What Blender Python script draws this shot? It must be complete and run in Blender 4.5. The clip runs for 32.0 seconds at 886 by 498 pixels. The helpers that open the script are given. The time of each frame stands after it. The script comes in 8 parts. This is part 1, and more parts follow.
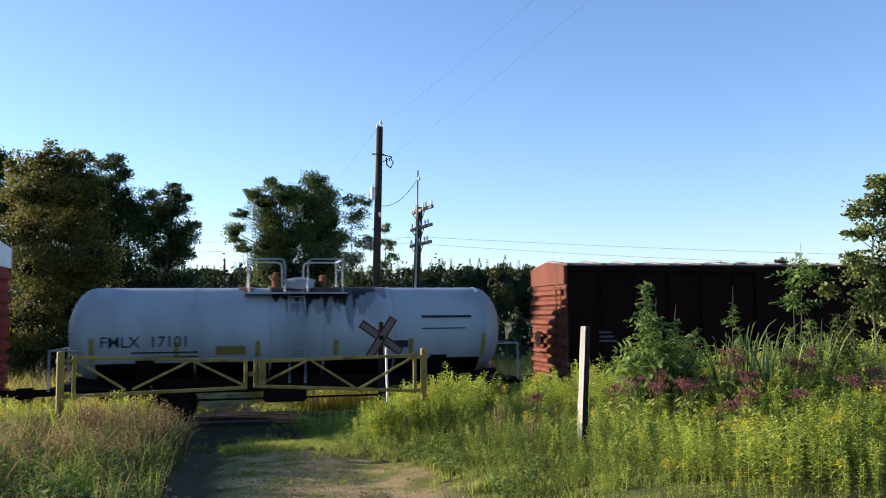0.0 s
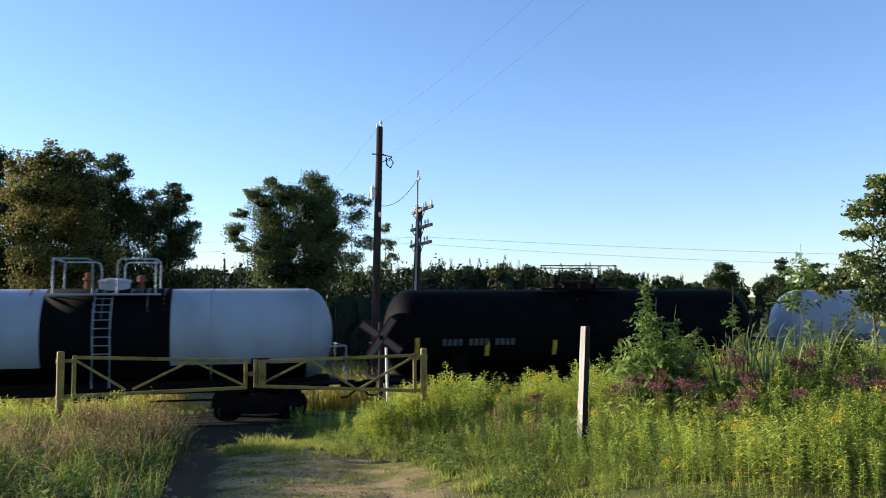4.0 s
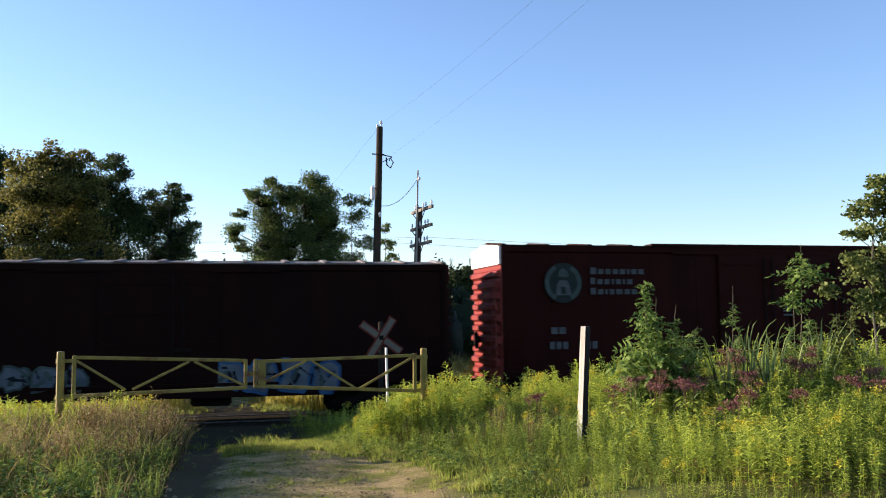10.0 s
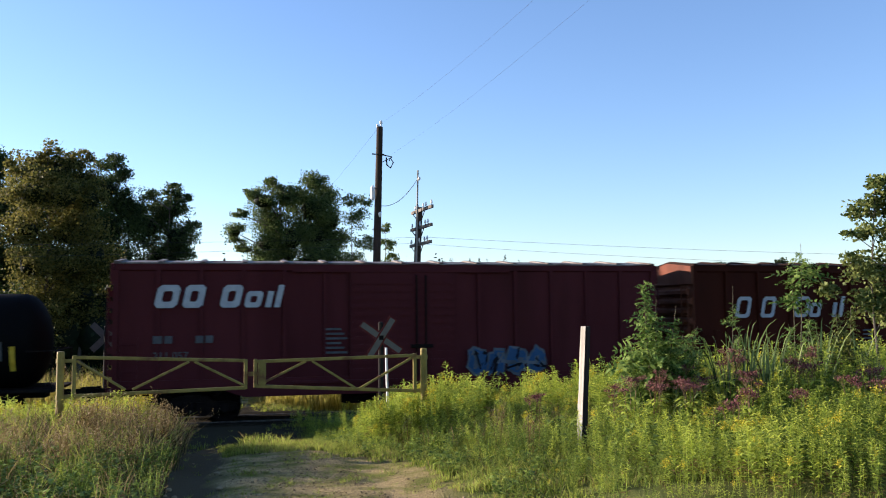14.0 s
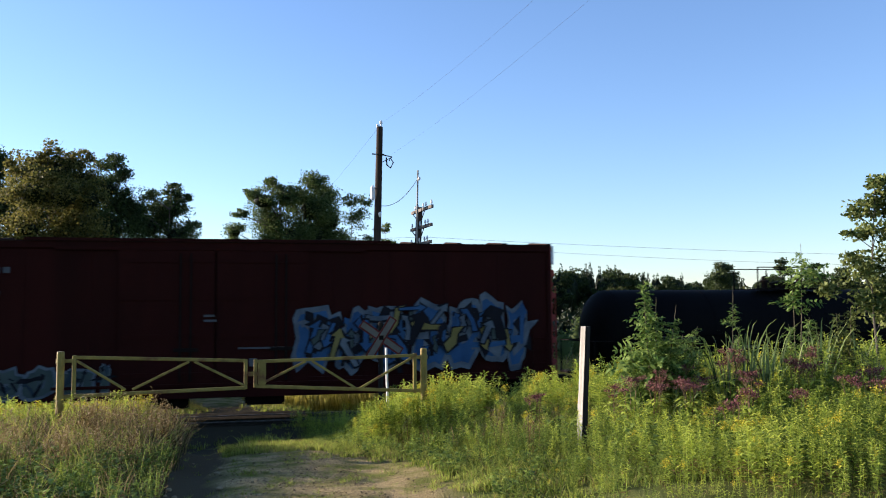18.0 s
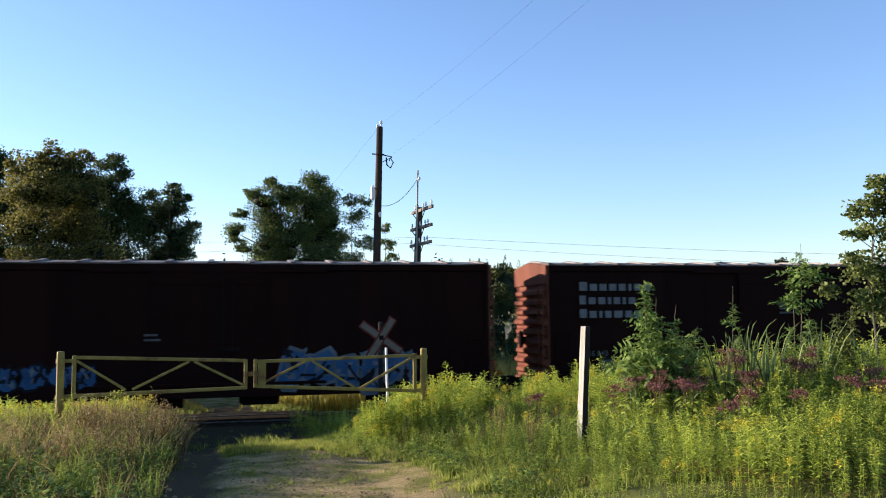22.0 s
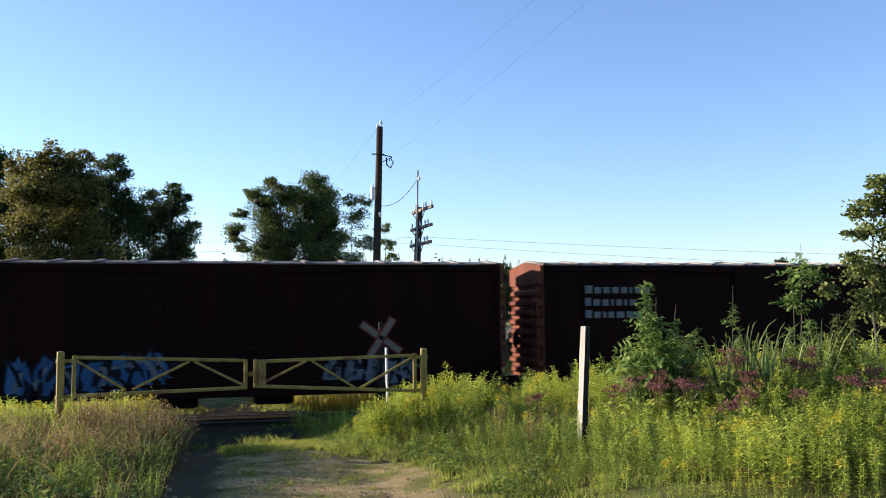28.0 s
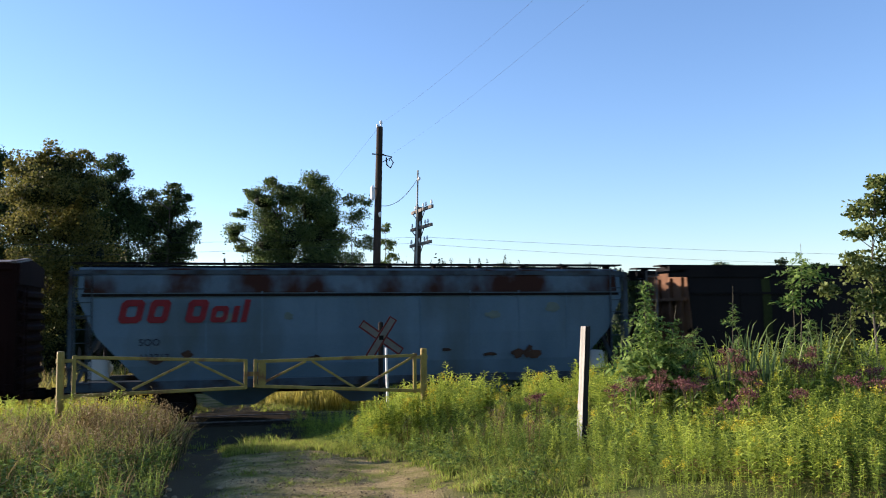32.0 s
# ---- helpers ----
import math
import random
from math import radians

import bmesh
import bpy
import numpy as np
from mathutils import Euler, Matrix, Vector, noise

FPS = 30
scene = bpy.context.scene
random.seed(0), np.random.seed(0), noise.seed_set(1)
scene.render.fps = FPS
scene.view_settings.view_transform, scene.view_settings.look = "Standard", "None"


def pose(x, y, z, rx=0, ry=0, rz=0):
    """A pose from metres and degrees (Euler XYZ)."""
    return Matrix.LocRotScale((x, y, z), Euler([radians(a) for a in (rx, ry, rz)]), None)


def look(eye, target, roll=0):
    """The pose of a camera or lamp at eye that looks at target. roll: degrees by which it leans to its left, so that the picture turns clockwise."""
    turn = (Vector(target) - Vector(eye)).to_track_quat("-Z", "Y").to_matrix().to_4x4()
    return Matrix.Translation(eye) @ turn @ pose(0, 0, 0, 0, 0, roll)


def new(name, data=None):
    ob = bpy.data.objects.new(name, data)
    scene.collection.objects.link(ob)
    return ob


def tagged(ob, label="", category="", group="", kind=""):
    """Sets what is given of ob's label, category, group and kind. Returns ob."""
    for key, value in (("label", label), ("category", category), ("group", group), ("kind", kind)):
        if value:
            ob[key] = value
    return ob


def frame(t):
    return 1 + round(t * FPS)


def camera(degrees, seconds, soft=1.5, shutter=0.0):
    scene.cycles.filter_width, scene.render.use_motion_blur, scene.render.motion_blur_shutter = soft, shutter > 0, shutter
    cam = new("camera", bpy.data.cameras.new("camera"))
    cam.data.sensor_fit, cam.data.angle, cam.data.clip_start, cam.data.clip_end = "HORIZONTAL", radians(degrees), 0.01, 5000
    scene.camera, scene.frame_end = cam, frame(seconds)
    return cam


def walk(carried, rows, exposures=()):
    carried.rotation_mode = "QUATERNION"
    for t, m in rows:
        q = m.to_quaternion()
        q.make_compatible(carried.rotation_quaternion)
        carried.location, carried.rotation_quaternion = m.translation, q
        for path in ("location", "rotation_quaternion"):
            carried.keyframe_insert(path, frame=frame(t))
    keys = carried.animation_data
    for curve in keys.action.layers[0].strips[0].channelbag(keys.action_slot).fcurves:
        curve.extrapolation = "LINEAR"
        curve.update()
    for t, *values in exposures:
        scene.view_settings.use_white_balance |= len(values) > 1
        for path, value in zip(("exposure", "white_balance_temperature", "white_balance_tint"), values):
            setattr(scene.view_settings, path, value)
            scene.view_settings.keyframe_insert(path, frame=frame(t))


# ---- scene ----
# World: x along the track (the train's way), y away from the camera, z = 0 at the rail head.
cam = camera(53.85, 32.0, soft=1.05, shutter=0.14)
EYE = (0.0, -26.05, 2.91)
YAW, TILT, LEAN = radians(13.5), radians(4.29), 0.53
AIM = (EYE[0] + math.sin(YAW) * math.cos(TILT), EYE[1] + math.cos(YAW) * math.cos(TILT), EYE[2] + math.sin(TILT))
CAM_POSE = look(EYE, AIM, -LEAN)
walk(cam, [(0.0, CAM_POSE), (32.0, CAM_POSE)], [
    (0.0, 1.44, 6100, 22), (1.0, 1.42, 6020, 22), (2.0, 1.54, 6370, 22), (3.0, 1.44, 6140, 22), (6.0, 1.41, 6020, 22), (7.5, 1.43, 6040, 22), (9.0, 1.5, 6240, 22),
    (10.0, 1.57, 6470, 22), (12.0, 1.54, 6380, 22), (14.0, 1.5, 6290, 22), (17.5, 1.46, 6120, 22), (19.0, 1.54, 6350, 22), (21.0, 1.55, 6370, 22), (22.5, 1.51, 6260, 22),
    (30.0, 1.52, 6280, 22), (31.0, 1.50, 6240, 22), (32.0, 1.45, 6130, 22)])

# ---- light ----
SUN_EL, SUN_SIDE = radians(12.5), radians(29)
SUN_WAY = Vector((-math.cos(SUN_EL) * math.cos(SUN_SIDE), math.cos(SUN_EL) * math.sin(SUN_SIDE), math.sin(SUN_EL)))
world = bpy.data.worlds.new("sky")
scene.world = world
world.use_nodes = True
sky = world.node_tree.nodes.new("ShaderNodeTexSky")
sky.sky_type, sky.sun_disc = "NISHITA", False
sky.sun_elevation, sky.sun_rotation = SUN_EL, math.atan2(SUN_WAY.x, SUN_WAY.y)
sky.air_density, sky.dust_density, sky.ozone_density = 1.0, 0.15, 3.3
back = world.node_tree.nodes["Background"]
back.inputs["Strength"].default_value = 0.096
world.node_tree.links.new(sky.outputs[0], back.inputs["Color"])
lamp = bpy.data.lights.new("sun", "SUN")
lamp.energy, lamp.angle, lamp.color = 5.0, radians(0.55), (1.0, 0.88, 0.70)
sun = new("sun", lamp)
sun.matrix_world = look(SUN_WAY * 100, (0, 0, 0))


# ---- materials ----
def material(name, low, high=None, scale=3.0, rough=0.8, metal=0.0, bump=0.15, fine=40.0, streak=0.0, stain=None, stain_at=(0.55, 0.75),
             random_amount=0.0, island=0.0, spec=0.16, translucent=0.0):
    """Two tones mixed by broad and fine noise, with bump; streak stretches the noise downwards, stain adds patches of a third tone."""
    m = bpy.data.materials.new(name)
    m.use_nodes = True
    nt = m.node_tree
    nd, ln = nt.nodes, nt.links
    bsdf = nd["Principled BSDF"]
    bsdf.inputs["Roughness"].default_value = rough
    bsdf.inputs["Metallic"].default_value = metal
    bsdf.inputs["Specular IOR Level"].default_value = spec
    high = high or tuple(min(1, c * 1.3) for c in low)
    co = nd.new("ShaderNodeTexCoord")
    mp = nd.new("ShaderNodeMapping")
    mp.inputs["Scale"].default_value = (1, 1, 1.0 - 0.9 * streak)
    ln.new(co.outputs["Object"], mp.inputs["Vector"])
    n1 = nd.new("ShaderNodeTexNoise")
    n1.inputs["Scale"].default_value, n1.inputs["Detail"].default_value = scale, 6
    n2 = nd.new("ShaderNodeTexNoise")
    n2.inputs["Scale"].default_value, n2.inputs["Detail"].default_value = fine, 3
    for n in (n1, n2):
        ln.new(mp.outputs[0], n.inputs["Vector"])
    mix = nd.new("ShaderNodeMath")
    mix.operation = "MULTIPLY_ADD"
    mix.inputs[1].default_value = 0.35
    ln.new(n2.outputs["Fac"], mix.inputs[0])
    ln.new(n1.outputs["Fac"], mix.inputs[2])
    last = mix.outputs[0]
    for amount, node, out in ((random_amount, "ShaderNodeObjectInfo", "Random"), (island, "ShaderNodeNewGeometry", "Random Per Island")):
        if amount:
            info, add = nd.new(node), nd.new("ShaderNodeMath")
            add.operation = "MULTIPLY_ADD"
            add.inputs[1].default_value = amount
            ln.new(info.outputs[out], add.inputs[0])
            ln.new(last, add.inputs[2])
            last = add.outputs[0]
    ramp = nd.new("ShaderNodeValToRGB")
    shift = 0.17 + (random_amount + island) / 2
    ramp.color_ramp.elements[0].position, ramp.color_ramp.elements[1].position = min(0.9, 0.3 + shift), min(1.0, 0.72 + shift)
    ramp.color_ramp.elements[0].color, ramp.color_ramp.elements[1].color = (*low, 1), (*high, 1)
    ln.new(last, ramp.inputs[0])
    col = ramp.outputs[0]
    if stain:
        n3 = nd.new("ShaderNodeTexNoise")
        n3.inputs["Scale"].default_value, n3.inputs["Detail"].default_value = scale * 0.7, 8
        off = nd.new("ShaderNodeMapping")
        off.inputs["Location"].default_value = (7.3, 2.1, 4.4)
        ln.new(mp.outputs[0], off.inputs["Vector"])
        ln.new(off.outputs[0], n3.inputs["Vector"])
        r3 = nd.new("ShaderNodeValToRGB")
        r3.color_ramp.elements[0].position, r3.color_ramp.elements[1].position = stain_at
        ln.new(n3.outputs["Fac"], r3.inputs[0])
        mx = nd.new("ShaderNodeMix")
        mx.data_type = "RGBA"
        ln.new(r3.outputs[0], mx.inputs[0])
        ln.new(col, mx.inputs[6])
        mx.inputs[7].default_value = (*stain, 1)
        col = mx.outputs[2]
    ln.new(col, bsdf.inputs["Base Color"])
    if bump:
        b = nd.new("ShaderNodeBump")
        b.inputs["Strength"].default_value, b.inputs["Distance"].default_value = bump, 0.02
        ln.new(mix.outputs[0], b.inputs["Height"])
        ln.new(b.outputs[0], bsdf.inputs["Normal"])
    if translucent:
        tr, ms = nd.new("ShaderNodeBsdfTranslucent"), nd.new("ShaderNodeMixShader")
        ln.new(col, tr.inputs["Color"])
        ms.inputs[0].default_value = translucent
        ln.new(bsdf.outputs[0], ms.inputs[1])
        ln.new(tr.outputs[0], ms.inputs[2])
        ln.new(ms.outputs[0], nd["Material Output"].inputs["Surface"])
    return m


M_OXIDE = material("oxide red paint", (0.0165, 0.0026, 0.0017), (0.030, 0.0046, 0.003), 0.9, 0.65, streak=0.8, stain=(0.022, 0.005, 0.0035), stain_at=(0.55, 0.85), spec=0.06)
M_BROWN = material("brown paint", (0.0078, 0.0024, 0.0018), (0.0155, 0.0046, 0.0034), 0.9, 0.7, streak=0.8, stain=(0.006, 0.003, 0.0025), stain_at=(0.5, 0.8), spec=0.05)
M_ROSE = material("faded red paint", (0.055, 0.0105, 0.012), (0.080, 0.0165, 0.0185), 0.9, 0.65, streak=0.8, stain=(0.034, 0.008, 0.0065), stain_at=(0.55, 0.85), spec=0.06)
M_SIENNA = material("orange brown paint", (0.031, 0.0055, 0.0026), (0.050, 0.0095, 0.0042), 0.9, 0.65, streak=0.8, stain=(0.018, 0.005, 0.003), stain_at=(0.55, 0.85), spec=0.06)
M_SIGNAL = material("bright red paint", (0.15, 0.018, 0.013), (0.21, 0.029, 0.021), 1.2, 0.5, streak=0.6)
M_PINK = material("salmon paint", (0.10, 0.030, 0.015), (0.15, 0.048, 0.025), 1.2, 0.65, streak=0.6, stain=(0.055, 0.019, 0.010), stain_at=(0.5, 0.75), spec=0.1)
M_WHITE = material("dirty white paint", (0.24, 0.265, 0.29), (0.335, 0.365, 0.39), 0.7, 0.45, streak=0.75, bump=0.05, stain=(0.17, 0.165, 0.15), stain_at=(0.5, 0.85))
M_CLEAN = material("white paint", (0.60, 0.60, 0.585), (0.70, 0.70, 0.68), 2, 0.5, bump=0.05)
M_BLACK = material("black tank paint", (0.0022, 0.0022, 0.0023), (0.0044, 0.0044, 0.0045), 0.8, 0.65, streak=0.6, bump=0.04, stain=(0.008, 0.0072, 0.006), stain_at=(0.6, 0.95), spec=0.03)
M_GREYTANK = material("dark grey tank paint", (0.006, 0.0064, 0.0064), (0.011, 0.0118, 0.0115), 0.8, 0.6, streak=0.6, bump=0.04, spec=0.05)
M_GREY = material("pale grey paint", (0.064, 0.10, 0.122), (0.098, 0.142, 0.168), 0.7, 0.6, streak=0.7, bump=0.06, stain=(0.050, 0.055, 0.040), stain_at=(0.52, 0.8), spec=0.08)
M_GREYFRAME = material("grimy grey frame paint", (0.025, 0.034, 0.04), (0.055, 0.07, 0.078), 2, 0.7, stain=(0.02, 0.012, 0.008), stain_at=(0.5, 0.65))
M_RUST = material("rust", (0.11, 0.04, 0.02), (0.22, 0.09, 0.045), 2.5, 0.9, bump=0.3)
M_RUSTEDGE = material("rust-streaked grey paint", (0.060, 0.085, 0.10), (0.09, 0.125, 0.145), 0.8, 0.75, streak=0.3, bump=0.06, stain=(0.034, 0.013, 0.008), stain_at=(0.42, 0.54), spec=0.06)
M_GRUBBY = material("yellowish grime", (0.085, 0.105, 0.085), (0.12, 0.14, 0.11), 3, 0.8, bump=0.03)
M_RUSTDARK = material("dark flaking rust", (0.022, 0.013, 0.009), (0.075, 0.035, 0.018), 2.5, 0.9, bump=0.3)
M_OLIVE = material("olive paint", (0.012, 0.017, 0.0045), (0.042, 0.048, 0.013), 0.8, 0.75, streak=0.8, stain=(0.008, 0.008, 0.004), stain_at=(0.5, 0.75), spec=0.05)
M_DOORRUST = material("dark rusted door paint", (0.012, 0.004, 0.0025), (0.034, 0.012, 0.006), 1.2, 0.75, streak=0.5, stain=(0.008, 0.004, 0.003), stain_at=(0.5, 0.7), spec=0.05)
M_DARKHOP = material("dark hopper paint", (0.0045, 0.0034, 0.003), (0.010, 0.0075, 0.0065), 0.8, 0.7, streak=0.8, spec=0.08)
# hopper end paints: the sunlight on the ends is put into the colour
M_ENDRED_LIT = material("red end paint brightened as sunlit", (0.17, 0.034, 0.018), (0.25, 0.055, 0.030), 1.4, 0.65, streak=0.6, stain=(0.06, 0.02, 0.012), stain_at=(0.6, 0.85), spec=0.06)
M_ENDRUST_LIT = material("rusty end paint brightened as sunlit", (0.09, 0.046, 0.026), (0.145, 0.078, 0.044), 1.4, 0.8, streak=0.6, stain=(0.05, 0.02, 0.012), stain_at=(0.55, 0.85), spec=0.06)
M_LADDER = material("worn grey ladder steel", (0.05, 0.046, 0.042), (0.10, 0.092, 0.085), 3, 0.7, stain=(0.05, 0.025, 0.015), stain_at=(0.55, 0.8), spec=0.2)
M_REDHOP = material("red hopper paint", (0.029, 0.0037, 0.0026), (0.045, 0.0062, 0.0042), 0.9, 0.55, streak=0.7, stain=(0.03, 0.007, 0.005), stain_at=(0.55, 0.85), spec=0.06)
M_GALV = material("galvanised roof sheet", (0.07, 0.06, 0.055), (0.24, 0.22, 0.20), 1.1, 0.6, metal=0.3, stain=(0.05, 0.025, 0.016), stain_at=(0.42, 0.62))
M_DARKROOF = material("dark roof paint", (0.012, 0.006, 0.005), (0.028, 0.013, 0.009), 1.2, 0.75, spec=0.05)
M_IRON = material("grimy cast iron", (0.0065, 0.0052, 0.0045), (0.014, 0.010, 0.008), 6, 0.8, bump=0.3, spec=0.05)
M_ARM = material("weathered crossarm wood", (0.10, 0.085, 0.07), (0.20, 0.175, 0.145), 9, 0.9, streak=0.9, bump=0.4)
M_STEEL = material("worn rail steel", (0.07, 0.06, 0.055), (0.16, 0.145, 0.135), 8, 0.5, metal=0.7, bump=0.05)
M_YELLOW = material("yellow paint", (0.42, 0.27, 0.02), (0.56, 0.38, 0.04), 5, 0.55, bump=0.1, stain=(0.16, 0.09, 0.03), stain_at=(0.58, 0.72))
M_GATE = material("weathered yellow gate paint", (0.17, 0.125, 0.03), (0.27, 0.205, 0.052), 6, 0.6, bump=0.12, stain=(0.12, 0.055, 0.025), stain_at=(0.56, 0.7))
M_LETTER = material("white lettering", (0.30, 0.31, 0.32), (0.40, 0.41, 0.41), 5, 0.7, bump=0.0)
M_FADED = material("faded lettering", (0.055, 0.058, 0.06), (0.09, 0.092, 0.095), 5, 0.7, bump=0.0)
M_CHALK = material("thin pale lettering", (0.10, 0.105, 0.11), (0.16, 0.165, 0.17), 5, 0.7, bump=0.0)
M_DARKLET = material("dark lettering", (0.010, 0.010, 0.016), (0.03, 0.03, 0.04), 5, 0.7, bump=0.0)
M_REDLET = material("red lettering", (0.13, 0.008, 0.010), (0.18, 0.013, 0.015), 5, 0.6, bump=0.0)
M_GOLD = material("gold wheat paint", (0.06, 0.029, 0.011), (0.09, 0.045, 0.017), 5, 0.7, bump=0.0)
M_GOLDFADE = material("worn wheat paint", (0.058, 0.012, 0.006), (0.078, 0.019, 0.009), 5, 0.7, bump=0.0)
M_WREATH = material("pale green emblem paint", (0.035, 0.052, 0.046), (0.055, 0.075, 0.068), 5, 0.7, bump=0.0)
M_SHIELD = material("dull green emblem paint", (0.010, 0.017, 0.015), (0.018, 0.026, 0.023), 5, 0.7, bump=0.0)
M_SPRAY_W = material("pale spray paint", (0.050, 0.066, 0.082), (0.12, 0.142, 0.158), 2, 0.6, bump=0.0)
M_SPRAY_B = material("blue spray paint", (0.012, 0.045, 0.11), (0.032, 0.10, 0.20), 1.2, 0.6, bump=0.0)
M_SPRAY_K = material("black spray paint", (0.006, 0.006, 0.008), (0.012, 0.012, 0.016), 2, 0.6, bump=0.0, spec=0.08)
M_SPRAY_G = material("grey green spray paint", (0.026, 0.042, 0.040), (0.060, 0.080, 0.070), 1.5, 0.6, bump=0.0)
M_SPRAY_DIM = material("dim blue spray paint", (0.012, 0.022, 0.030), (0.028, 0.044, 0.055), 1.5, 0.6, bump=0.0)
M_SPRAY_Y = material("yellow spray paint", (0.14, 0.11, 0.03), (0.20, 0.16, 0.05), 1.5, 0.6, bump=0.0)
M_SPILL = material("dried spill", (0.05, 0.045, 0.04), (0.13, 0.12, 0.11), 3, 0.8, bump=0.05)
M_DARKWOOD = material("near-black wood", (0.008, 0.007, 0.006), (0.026, 0.021, 0.017), 9, 0.9, streak=0.9, bump=0.5)
M_TAR = material("black oily spill", (0.008, 0.007, 0.006), (0.03, 0.026, 0.023), 5, 0.55, bump=0.05)
M_GRIME = material("thin grey grime", (0.13, 0.135, 0.14), (0.20, 0.205, 0.21), 4, 0.7, bump=0.03)
M_WOODPOLE = material("creosoted pole wood", (0.022, 0.016, 0.012), (0.056, 0.041, 0.030), 5, 0.9, streak=0.9, bump=0.4)
M_CEDAR = material("weathered cedar", (0.20, 0.19, 0.16), (0.40, 0.38, 0.33), 9, 0.9, streak=0.9, bump=0.5, fine=90)
M_TIE = material("creosoted tie", (0.035, 0.027, 0.022), (0.08, 0.06, 0.048), 6, 0.95, bump=0.4, random_amount=0.2)
M_PLANK = material("crossing plank", (0.014, 0.012, 0.008), (0.034, 0.027, 0.018), 6, 0.95, bump=0.4, random_amount=0.2, spec=0.03)
M_BALLAST = material("track ballast", (0.035, 0.03, 0.026), (0.10, 0.09, 0.08), 9, 0.95, bump=0.9, island=0.3)
M_CERAMIC = material("white ceramic insulator", (0.6, 0.62, 0.6), (0.75, 0.76, 0.74), 8, 0.2, bump=0.0)
M_WIRE = material("wire", (0.03, 0.03, 0.032), (0.06, 0.06, 0.06), 8, 0.5, bump=0.0)
M_BARK = material("grey bark", (0.05, 0.042, 0.034), (0.13, 0.115, 0.09), 7, 0.95, streak=0.6, bump=0.6)
M_SIGNRED = material("red reflective sheet", (0.07, 0.008, 0.007), (0.10, 0.012, 0.01), 6, 0.4, bump=0.0)
M_SIGNWHITE = material("white reflective sheet", (0.10, 0.088, 0.072), (0.135, 0.12, 0.10), 6, 0.5, bump=0.0)


def leaf_material(name, low, high, island=0.6, translucent=0.5, rough=0.6, spec=0.14):
    return material(name, low, high, 0.8, rough, bump=0.0, fine=6.0, island=island, spec=spec, translucent=translucent)


M_LEAF_DARK = leaf_material("dark leaves", (0.018, 0.034, 0.011), (0.068, 0.098, 0.028), 0.5, 0.38)
# near-black leaf colour with shade put in, for crown insides and thickets
M_LEAF_SHADE = leaf_material("leaves darkened as shade", (0.005, 0.010, 0.003), (0.018, 0.028, 0.009), 0.6, 0.15)
M_LEAF_OLIVE = leaf_material("turning olive leaves", (0.042, 0.050, 0.012), (0.165, 0.150, 0.036), 0.5, 0.45)
M_LEAF_MID = leaf_material("green leaves", (0.034, 0.059, 0.016), (0.108, 0.145, 0.040), 0.5, 0.42)
M_LEAF_POPLAR = leaf_material("poplar leaves", (0.034, 0.060, 0.014), (0.15, 0.175, 0.048), 0.6, 0.3)
M_CONIFER = leaf_material("conifer needles", (0.008, 0.018, 0.008), (0.026, 0.042, 0.017), 0.5, 0.1)
M_FARLEAF = leaf_material("distant leaves", (0.013, 0.027, 0.008), (0.050, 0.070, 0.018), 0.5, 0.15)
M_FARGOLD = leaf_material("distant yellowing leaves", (0.032, 0.045, 0.010), (0.095, 0.10, 0.026), 0.5, 0.2)
M_TWIG = material("young twig bark", (0.06, 0.055, 0.035), (0.16, 0.14, 0.09), 9, 0.9, bump=0.2)
M_GRASS = leaf_material("meadow grass", (0.10, 0.15, 0.018), (0.31, 0.35, 0.065))
M_STRAW = leaf_material("dry grass", (0.060, 0.045, 0.019), (0.25, 0.185, 0.078))
M_WITHER = leaf_material("withered brown leaves", (0.08, 0.058, 0.022), (0.24, 0.165, 0.06), 0.5, 0.4)
M_WEED = leaf_material("goldenrod leaves", (0.085, 0.145, 0.020), (0.42, 0.50, 0.08), 0.42)
M_TIP = leaf_material("young goldenrod leaves", (0.25, 0.32, 0.035), (0.56, 0.60, 0.09))
M_BLOOM = leaf_material("goldenrod bloom", (0.42, 0.36, 0.02), (0.62, 0.50, 0.05), 0.5, 0.3)
M_PURPLE = leaf_material("joe pye bloom", (0.085, 0.030, 0.028), (0.22, 0.095, 0.085), 0.6, 0.25)
M_SAPLING = leaf_material("sapling leaves", (0.055, 0.115, 0.024), (0.23, 0.32, 0.08), 0.5, 0.45)
M_REED = leaf_material("reed leaves", (0.036, 0.066, 0.017), (0.22, 0.28, 0.09), 0.5, 0.45, spec=0.2, rough=0.45)
M_SUMAC = leaf_material("reddening leaves", (0.36, 0.11, 0.015), (0.58, 0.24, 0.03))
M_LOWWEED = leaf_material("low dark weeds", (0.075, 0.13, 0.02), (0.27, 0.34, 0.065), 0.45)
M_BROAD = leaf_material("broad weed leaves", (0.060, 0.105, 0.016), (0.22, 0.29, 0.050), 0.60, 0.30)
M_HAY = leaf_material("golden standing hay", (0.19, 0.18, 0.028), (0.42, 0.37, 0.08))
M_PEBBLE = material("brown gravel", (0.09, 0.066, 0.034), (0.26, 0.20, 0.115), 4, 0.95, bump=0.2, island=0.6, spec=0.05)
M_SEED = leaf_material("brown seed heads", (0.07, 0.047, 0.021), (0.25, 0.19, 0.10))
M_FLUFF = leaf_material("pale seed fluff", (0.18, 0.13, 0.062), (0.42, 0.33, 0.18))


